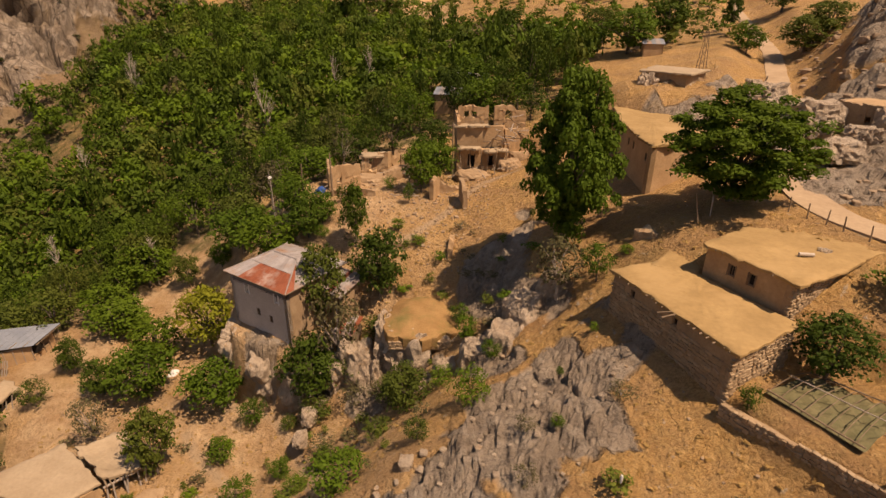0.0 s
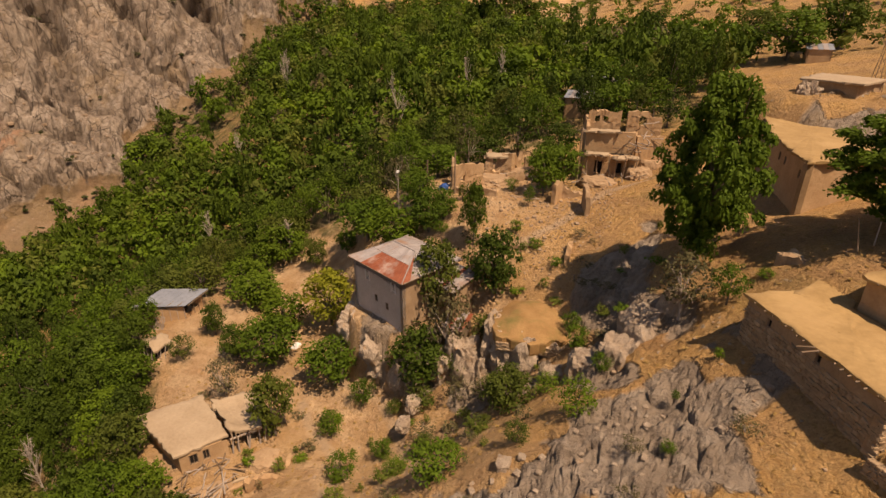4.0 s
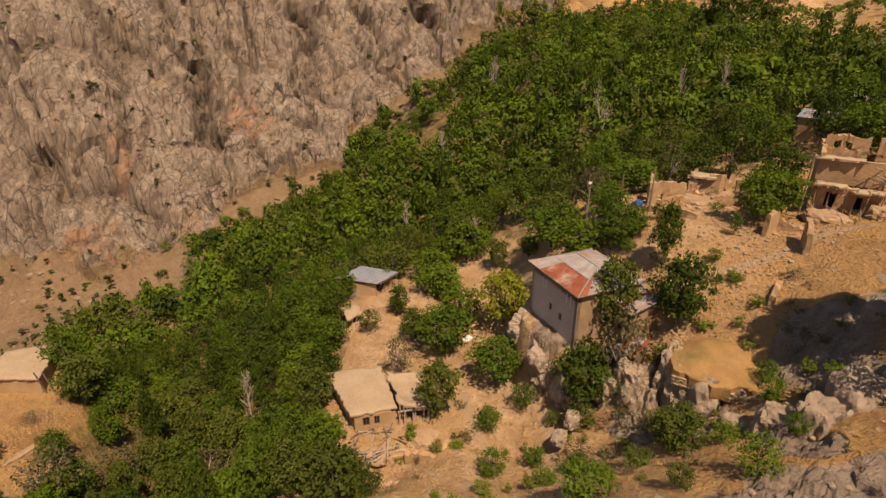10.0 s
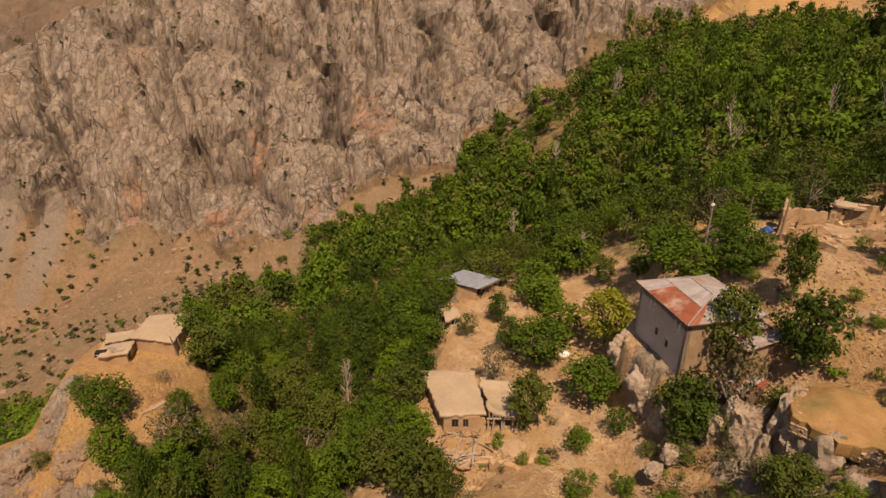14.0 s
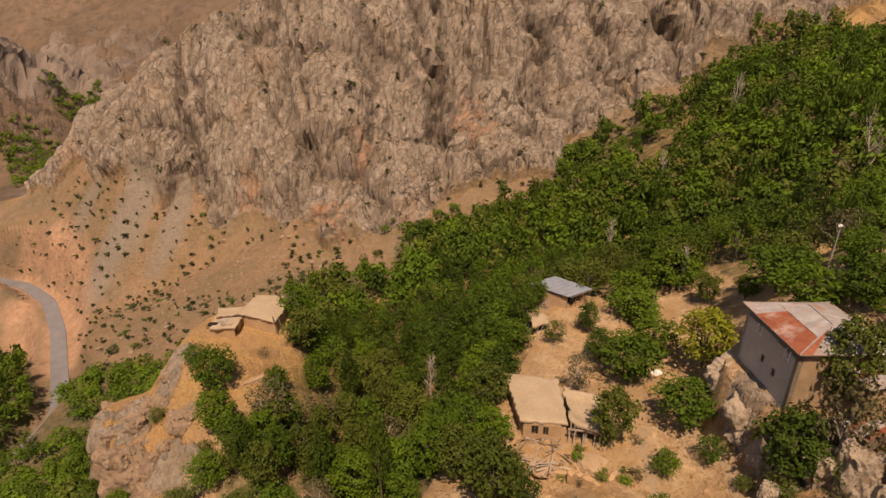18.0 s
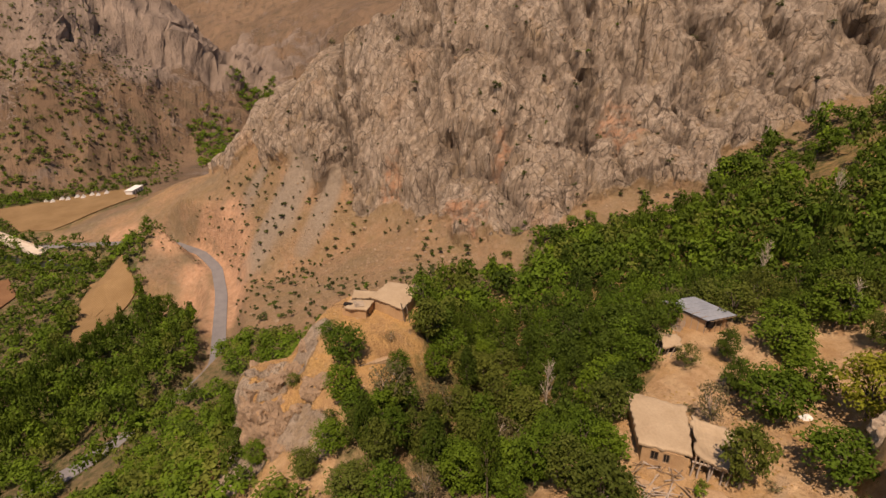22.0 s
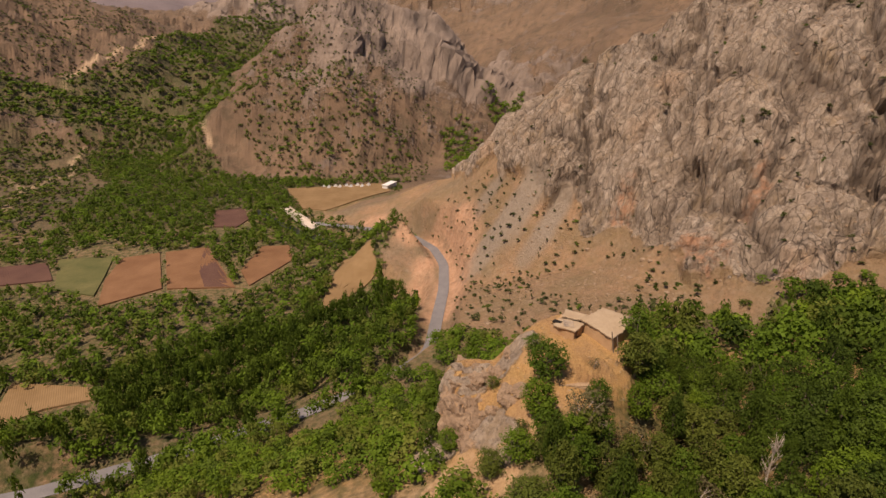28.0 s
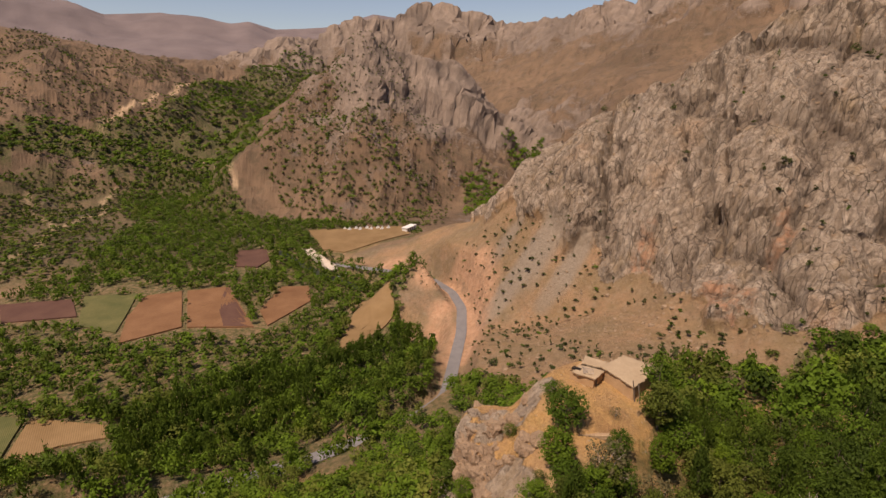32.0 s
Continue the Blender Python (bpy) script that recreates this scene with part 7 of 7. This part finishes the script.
for c_, s_, k_ in (((42.0, 66.6, -12.4), (3.0, 2.4, 2.6), 141), ((40.0, 71.0, -12.6), (2.0, 2.0, 2.2), 142), ((47.2, 61.8, -12.2), (0.8, 1.2, 2.3), 143), ((44.0, 60.6, -13.2), (1.6, 1.2, 1.4), 144), ((41.0, 76.5, -11.6), (2.2, 2.2, 2.6), 145), ((40.4, 58.0, -14.2), (2.4, 1.8, 1.6), 146)):
    tagged(boulder("outcrop", c_, s_, k_, None, 0.34, None, k_ * 0.8), "rounded grey rock beside the track", "rock", "rock outcrops")

# tin roofs among the trees
for k_, (x_, y_, w2_, l_, up_) in enumerate(((-6.0, 162.6, 4.2, 6.0, 4.6), (-2.6, 108.0, 3.6, 4.6, 4.4), (1.8, 115.0, 3.6, 6.0, 4.6), (40.0, 123, 3.0, 4.0, 3.0))):
    z_ = float(ground(x_, y_))
    cot = thing("cottage", "small cottage with a pale tin roof among the trees", "cottage", "cottages among the trees")
    c4 = corners((x_ - l_ / 2, y_ - w2_ / 2), (1, -0.15), l_, w2_)
    for a_ in range(4):
        part("wall", wall(c4[a_], c4[(a_ + 1) % 4], z_ - 1.5, z_ + up_ - 0.9, 0.3), MAT_MUD, cot)
    e_ = [Vector((*(p + (p - Vector((x_, y_))) * 0.12), z_ + up_ + d)) for p, d in zip(c4, (-0.9, -0.9, 0, 0))]
    strip_roof(cot, e_[0], e_[1], e_[2], e_[3], 5, [MAT_STEEL, MAT_ZINC])

# ---------------------------------------------------------------- poles, lamp, tarpaulins, dead trees
def power_pole(x, y, height, label, lean=0.0, arms=1, mat=None):
    z = float(ground(x, y))
    p = thing("power_pole", label, "power pole", "power poles", (x, y, z))
    part("post", pole((0, 0, -0.4), (lean * height, 0, height), 0.13, 0.09, 7), mat or MAT_TIMBER, p)
    for k in range(arms):
        part("crossarm", box((lean * height * 0.95, 0, height - 0.4 - 0.6 * k), (1.5, 0.1, 0.1), (1, 0.3)), mat or MAT_TIMBER, p)
    return p


power_pole(-0.9, 78.2, 8.2, "dark weathered power pole beside the tall ruin")
power_pole(-20.9, 69.0, 6.5, "thin grey wooden pole on the dry slope", 0.02, 0)
power_pole(40.6, 78.3, 5.0, "dark wooden pole leaning beside the track", 0.25, 0)
power_pole(-17.5, 71.5, 6.0, "thin wooden pole beside the ruined walls", 0.0, 0)
lp = thing("street_lamp", "slim pole with a white lamp head behind the grey house", "street lamp", at=(-24.2, 66.5, float(ground(-24.2, 66.5))))
part("post", pole((0, 0, -0.4), (0, 0, 8.6), 0.08, 0.06, 7), MAT_DEADWOOD, lp)
part("lamp_head", pole((0, 0, 8.6), (0.1, -0.55, 8.75), 0.2, 0.16, 8), MAT_WHITE, lp, "white lamp head")
py = thing("lattice_mast", "small lattice power mast beside the hut", "mast", at=(36.6, 87.8, float(ground(36.6, 87.8))))
for sx_ in (-1, 1):
    for sy_ in (-1, 1):
        part("leg", pole((sx_ * 0.7, sy_ * 0.7, -0.3), (sx_ * 0.15, sy_ * 0.15, 7.5), 0.05, 0.04, 5), MAT_TIMBER, py)
for k_ in range(6):
    s0_, s1_ = 0.7 - 0.09 * k_, 0.7 - 0.09 * (k_ + 1)
    part("brace", pole((-s0_, -s0_, 1.2 * k_), (s1_, -s1_, 1.2 * (k_ + 1)), 0.03, 0.03, 4), MAT_TIMBER, py)
    part("brace", pole((s0_, s0_, 1.2 * k_), (-s1_, s1_, 1.2 * (k_ + 1)), 0.03, 0.03, 4), MAT_TIMBER, py)
part("crossarm", box((0, 0, 7.0), (2.2, 0.12, 0.12), (1, 0.4)), MAT_TIMBER, py)


def crumpled(name, x, y, w, l, h, mat, label, category, seed):
    rng = random.Random(seed)
    z = float(ground(x, y))
    bm = bmesh.new()
    n = 9
    g = [[bm.verts.new((x + (i / n - 0.5) * w + rng.gauss(0, 0.05), y + (j / n - 0.5) * l + rng.gauss(0, 0.05),
                        z - 0.05 + h * max(0, math.sin(math.pi * i / n) * math.sin(math.pi * j / n)) + rng.uniform(0, 0.12))) for j in range(n + 1)] for i in range(n + 1)]
    for i in range(n):
        for j in range(n):
            bm.faces.new((g[i][j], g[i + 1][j], g[i + 1][j + 1], g[i][j + 1]))
    base = bmesh.ops.extrude_face_region(bm, geom=bm.faces[:])
    bmesh.ops.translate(bm, verts=[v for v in base["geom"] if isinstance(v, bmesh.types.BMVert)], vec=(0, 0, -0.15))
    bmesh.ops.recalc_face_normals(bm, faces=bm.faces)
    return tagged(part(name, bm, mat), label, category)


crumpled("tarpaulin", -19.4, 73.4, 2.0, 1.4, 0.7, MAT_BLUE, "crumpled blue tarpaulin beside the ruined walls", "tarpaulin", 3)
crumpled("white_sheet", -36.0, 55.6, 1.3, 1.5, 0.5, MAT_WHITE, "crumpled white sheet lying under the orchard trees", "sheet", 4)
crumpled("straw_heap", -31.4, 83.4, 2.4, 2.2, 1.2, MAT_ROOF, "heap of yellow straw at the edge of the wood", "straw heap", 5)


def dead_tree(x, y, height, seed, lean=(0.1, 0.0), spread=0.3, branches=26):
    rng = random.Random(seed)
    z = float(ground(x, y))
    t = thing("dead_tree", "bare pale dead tree standing in the wood", "tree", "dead trees", (x, y, z))
    bm = bmesh.new()
    top = Vector((lean[0] * height, lean[1] * height, height))
    tube(bm, [Vector((0, 0, -0.3)), top * 0.35, top * 0.7, top], 0.17, 0.03, 6)
    part("trunk", bm, MAT_PALEWOOD, t)
    bm = bmesh.new()
    for _ in range(branches):
        s = rng.uniform(0.35, 0.95)
        a = top * s
        d = Vector((rng.gauss(0, 1), rng.gauss(0, 1), 0)).normalized() * spread * height * (1.1 - s) * rng.uniform(0.4, 1.0)
        b = a + d + Vector((0, 0, height * rng.uniform(0.12, 0.3)))
        tube(bm, [a, a.lerp(b, 0.5) + Vector((0, 0, -0.1)), b], 0.055, 0.018, 4)
        for _ in range(2):
            c = a.lerp(b, rng.uniform(0.4, 0.9))
            tube(bm, [c, c + Vector((rng.gauss(0, 0.5), rng.gauss(0, 0.5), rng.uniform(0.4, 1.1)))], 0.03, 0.012, 4)
    part("bare_crown", bm, MAT_PALEWOOD, t)


MAT_PALEWOOD = two_tone("bleached_wood", (0.34, 0.27, 0.21), (0.50, 0.42, 0.34), 0.8, 0.1)
for x_, y_, h_, s_, l_ in ((-37.8, 110.1, 13.0, 1, (-0.28, 0.1)), (-86.0, 146.0, 13.5, 2, (0.05, 0)), (-90.0, 152.0, 12.0, 3, (0.0, 0)), (-26.0, 118.0, 11.5, 4, (-0.05, 0)), (-20.0, 122.0, 11.0, 5, (0.06, 0)),
                           (-74.0, 88.0, 10.0, 6, (0.04, 0)), (-60.0, 34.0, 10.5, 7, (0.02, 0)), (-48.0, 76.0, 6.5, 8, (0, 0.05)), (-84.0, 116.0, 10.0, 9, (0, 0))):
    dead_tree(x_, y_, h_, s_, l_)

# ---------------------------------------------------------------- bridge, camp and cars on the valley floor
br = thing("bridge", "pale concrete road bridge over the river", "bridge")
a_, b_ = Vector((-322, -131)), Vector((-362, -168))
u_ = (b_ - a_).normalized()
m_ = (a_ + b_) / 2
part("deck", box((m_.x, m_.y, -115.4), ((b_ - a_).length, 7.0, 0.8), (u_.x, u_.y)), MAT_CONCRETE, br)
for s_ in (-1, 1):
    q_ = m_ + Vector((-u_.y, u_.x)) * 3.3 * s_
    part("parapet", box((q_.x, q_.y, -114.5), ((b_ - a_).length, 0.3, 1.0), (u_.x, u_.y)), MAT_CONCRETE, br)
for k_ in (0.2, 0.5, 0.8):
    q_ = a_.lerp(b_, k_)
    part("pier", box((q_.x, q_.y, -118), (1.2, 6.0, 5.0), (u_.x, u_.y)), MAT_CONCRETE, br)
for k_ in range(9):
    x_, y_ = -436 - 0.9 * k_ + (k_ % 2) * 3.5, -164 + 4.6 * k_
    z_ = float(ground(x_, y_)) + 0.7
    tn = thing("tent", "small white ridge tent in the camp yard", "tent", "white tents in the camp", (x_, y_, z_))
    bm_ = bmesh.new()
    vs_ = [bm_.verts.new(v) for v in ((-1.6, -1.5, 0), (1.6, -1.5, 0), (1.6, 1.5, 0), (-1.6, 1.5, 0), (-1.6, 0, 2.0), (1.6, 0, 2.0))]
    for f_ in ((0, 1, 5, 4), (2, 3, 4, 5), (0, 4, 3), (1, 2, 5), (0, 3, 2, 1)):
        bm_.faces.new([vs_[i] for i in f_])
    part("canvas", bm_, MAT_WHITE, tn)
    part("ridge_pole", pole((-1.8, 0, 2.0), (1.8, 0, 2.0), 0.05, 0.05, 5), MAT_TIMBER, tn)
hl = thing("long_hut", "long white hut with a pale roof beside the camp", "hut")
z_ = float(ground(-441, -108)) + 0.4
part("walls", box((-441, -108, z_ + 1.5), (15, 5, 3.0), (0.95, -0.3)), MAT_WHITE, hl)
part("roof", box((-441, -108, z_ + 3.15), (16, 6, 0.3), (0.95, -0.3)), MAT_WHITE, hl)
for k_ in range(4):
    part("door", box((-441 + 3.2 * (k_ - 1.5) + 0.8, -108 - 1.0 * (k_ - 1.5) + 2.42, z_ + 1.1), (1.2, 0.12, 2.0), (0.95, -0.3)), MAT_DARK, hl)
for k_, (x_, y_) in enumerate(((-318.5, -122.0), (-321.5, -116.5), (-316.0, -126.0))):
    z_ = float(ground(x_, y_)) + 0.05
    car = thing("car", "small parked car beside the road", "car", "parked cars", (x_, y_, z_))
    mt_ = (MAT_WHITE, MAT_BAND, MAT_STEEL)[k_]
    part("body", box((0, 0, 0.65), (4.0, 1.7, 0.7), (0.7, 0.7), 0, 0.12), mt_, car)
    part("cabin", box((0.05, 0.05, 1.2), (2.0, 1.5, 0.55), (0.7, 0.7), 0, 0.15), MAT_DARK, car)
    for s_ in (-1.3, 1.3):
        for q_ in (-0.8, 0.8):
            part("wheel", pole((0.7 * s_ - 0.7 * q_, 0.7 * s_ + 0.7 * q_, 0.32), (0.7 * s_ - 0.55 * q_, 0.7 * s_ + 0.55 * q_, 0.32), 0.32, 0.32, 10), MAT_DARK, car)

# ---------------------------------------------------------------- loose stones, tufts, scrub
def stone_field(name, x, y, rng, size, label, mat=None):
    z = settle(x, y)
    src = []
    for me in STONES[:4]:
        co = np.empty(len(me.vertices) * 3)
        me.vertices.foreach_get("co", co)
        src.append((co.reshape(-1, 3), [list(p.vertices) for p in me.polygons]))
    verts, faces, base = [], [], 0
    for i in range(len(x)):
        co, fs = src[int(rng.integers(0, 4))]
        a, s = rng.uniform(0, 6.28), rng.uniform(*size) * (1.0 if rng.uniform() < 0.9 else 2.0)
        ca, sa = math.cos(a), math.sin(a)
        q = co * np.array([s, s * rng.uniform(0.6, 1.0), s * rng.uniform(0.45, 0.8)])
        verts.append(np.stack([q[:, 0] * ca - q[:, 1] * sa + x[i], q[:, 0] * sa + q[:, 1] * ca + y[i], q[:, 2] + z[i] + s * 0.1], -1))
        faces += [[base + k for k in f] for f in fs]
        base += len(co)
    me = bpy.data.meshes.new(name)
    me.from_pydata(np.concatenate(verts).tolist(), [], faces)
    me.materials.append(mat or MAT_LOOSE)
    tagged(new(name, me), label, "stones", kind="stuff")


MAT_SCREE = two_tone("scree_stone", (0.24, 0.165, 0.105), (0.36, 0.255, 0.17), 2.0, 0.3, dist=0.05)
MAT_LOOSE = two_tone("loose_stone", (0.27, 0.18, 0.11), (0.43, 0.31, 0.21), 0.5, 0.1, dist=0.02)
RUBBLE_SLOPE = [(-20, 70), (-19, 78), (-8, 80), (4, 76), (4, 64), (0, 56), (-10, 58)]
x_, y_, g_ = scatter(RUBBLE_SLOPE, 0.66, 21, 0.75, 0.3)
stone_field("rubble", x_, y_, g_, (0.07, 0.30), "scattered pale rubble of fallen houses on dry grass")
NEAR_SLOPE = [(-44, 30), (-44, 62), (-20, 66), (10, 60), (14, 40), (24, 20), (0, 14), (-26, 22)]
x_, y_, g_ = scatter(NEAR_SLOPE, 1.5, 22, 0.6, 0.4)
stone_field("loose_stones", x_, y_, g_, (0.08, 0.26), "loose pale stones on the dry slope")
CREST = [(12, 36.5), (7, 34), (-6, 27.5), (-11, 20), (-4, 17), (4, 20), (10, 27), (14, 34)]
x_, y_, g_ = scatter(CREST, 1.15, 33, 0.4)
stone_field("crest_stones", x_, y_, g_, (0.15, 0.6), "angular beige blocks on the crest of the outcrop", MAT_ROCK)
HILL_ROCKS = [(28, 48), (34, 44), (70, 70), (100, 120), (70, 118), (40, 84)]
x_, y_, g_ = scatter(HILL_ROCKS, 2.0, 23, 0.55)
stone_field("hill_stones", x_, y_, g_, (0.25, 0.9), "grey stones scattered on the rocky hill")
TUFTS = [(-46, 28), (-46, 62), (-24, 68), (-18, 74), (6, 72), (20, 52), (30, 44), (26, 18), (0, 12), (-26, 20)]
x_, y_, g_ = scatter(TUFTS, 1.2, 24, 0.7, 0.3)
ok_ = bands(x_, y_, OUTCROPS) < 0.35
x_, y_ = x_[ok_], y_[ok_]
wood("dry_tufts", x_, y_, g_, {"t": 1}, (0.25, 0.6), (0.12, 0.32), 4, "tufts of golden dry grass", "grass", 0.04)
x_, y_, g_ = scatter(NEAR_SLOPE, 2.7, 25, 0.6, 0.3)
wood("low_scrub", x_, y_, g_, {"o": 3, "s": 4, "m": 2, "l": 1}, (0.8, 2.4), (0.5, 1.7), 2, "low green and grey scrub on the dry slope", "scrub", 0.1)
TALUS = [(-130, 20), (-165, 62), (-150, 100), (-128, 130), (-128, 175), (-190, 190), (-250, 110), (-280, 30), (-292, -30), (-318, -100), (-300, -110), (-250, -30), (-180, -24), (-150, -10)]
x_, y_, g_ = scatter(TALUS, 4.2, 26, 0.75, 0.2)
ok_ = ~inside(x_, y_, CLIFF_SIDE) | (g_.uniform(size=len(x_)) < 0.12)
x_, y_ = x_[ok_], y_[ok_]
wood("cliff_scrub", x_, y_, g_, {"k": 6, "d": 1}, (1.0, 3.6), (0.8, 2.9), 4, "dark green shrubs dotted over the scree and cliff", "scrub", 0.1)
CLIFF = [(-128, 175), (-150, 100), (-190, 70), (-250, 40), (-300, 20), (-420, 60), (-400, 180), (-300, 260), (-190, 330), (-110, 300)]
x_, y_, g_ = scatter(CLIFF, 7.0, 31, 0.13)
wood("cliff_scrub", x_, y_, g_, {"k": 6, "d": 1}, (1.2, 5.2), (1.0, 4.2), 3, "dark green shrubs growing in the clefts of the cliff", "scrub", 0.2)
x_, y_, g_ = scatter(TALUS, 3.2, 32, 0.6, 0.2)
stone_field("scree_stones", x_, y_, g_, (0.25, 0.9), "grey-brown stones strewn over the scree slope", MAT_SCREE)
MIDHILL = [(-430, -190), (-470, -80), (-600, -90), (-720, -190), (-760, -330), (-620, -330), (-500, -260)]
x_, y_, g_ = scatter(MIDHILL, 6.2, 27, 0.75)
wood("hill_scrub", x_, y_, g_, {"k": 4, "o": 2}, (2.0, 5.0), (1.4, 3.6), 4, "olive scrub dotted over the conical hill", "scrub", 0.3)
MIDFOOT = [(-430, -190), (-452, -95), (-530, -105), (-600, -190), (-680, -320), (-740, -420), (-620, -380), (-500, -260)]
x_, y_, g_ = scatter(MIDFOOT, 6.6, 34, 0.75, 0.25)
wood("foothill_scrub", x_, y_, g_, {"d": 4, "m": 2, "o": 3}, (3.5, 8.0), (2.5, 6.0), 3, "green bushes on the foot of the conical hill", "scrub", 0.3)
x_, y_, g_ = scatter(LEFT_FOOT, 5.6, 35, 0.85, 0.32)
wood("foothill_trees", x_, y_, g_, {"d": 4, "k": 3, "o": 3}, (3.0, 7.5), (2.2, 5.5), 4, "dark green trees and scrub on the brown foothill", "scrub", 0.3)
LEFTHILL = [(-240, -310), (-300, -340), (-560, -400), (-820, -560), (-1080, -700), (-950, -900), (-600, -800), (-330, -560), (-220, -420)]
x_, y_, g_ = scatter(LEFTHILL, 7.0, 28, 0.75, 0.25)
wood("hill_scrub", x_, y_, g_, {"k": 4, "o": 2, "d": 2}, (3.0, 7.0), (2.0, 5.0), 4, "scrub and small trees on the brown hills", "scrub", 0.3)
for seed_, GORGE in ((29, [(-576, -83), (-616, -66), (-606, -42), (-580, -34), (-527, -50), (-505, -68), (-540, -72)]), (39, [(-676, -48), (-760, 3), (-709, 16), (-693, -10), (-640, -4), (-655, -32)])):
    x_, y_, g_ = scatter(GORGE, 5.5, seed_)
    wood("gorge_trees", x_, y_, g_, {"m": 4, "l": 2}, (5, 9), (4, 7), 3, "bright green trees in the gorge", "trees", 0.3)
EDGE = [(-128, 30), (-160, 72), (-150, 96), (-132, 118), (-140, 140), (-132, 160), (-118, 150), (-100, 110), (-118, 70)]
x_, y_, g_ = scatter(EDGE, 5.0, 30, 0.6)
wood("edge_scrub", x_, y_, g_, {"d": 2, "m": 3, "o": 2}, (2, 5), (2, 5), 2, "bushes and small trees at the foot of the cliff", "scrub", 0.2)
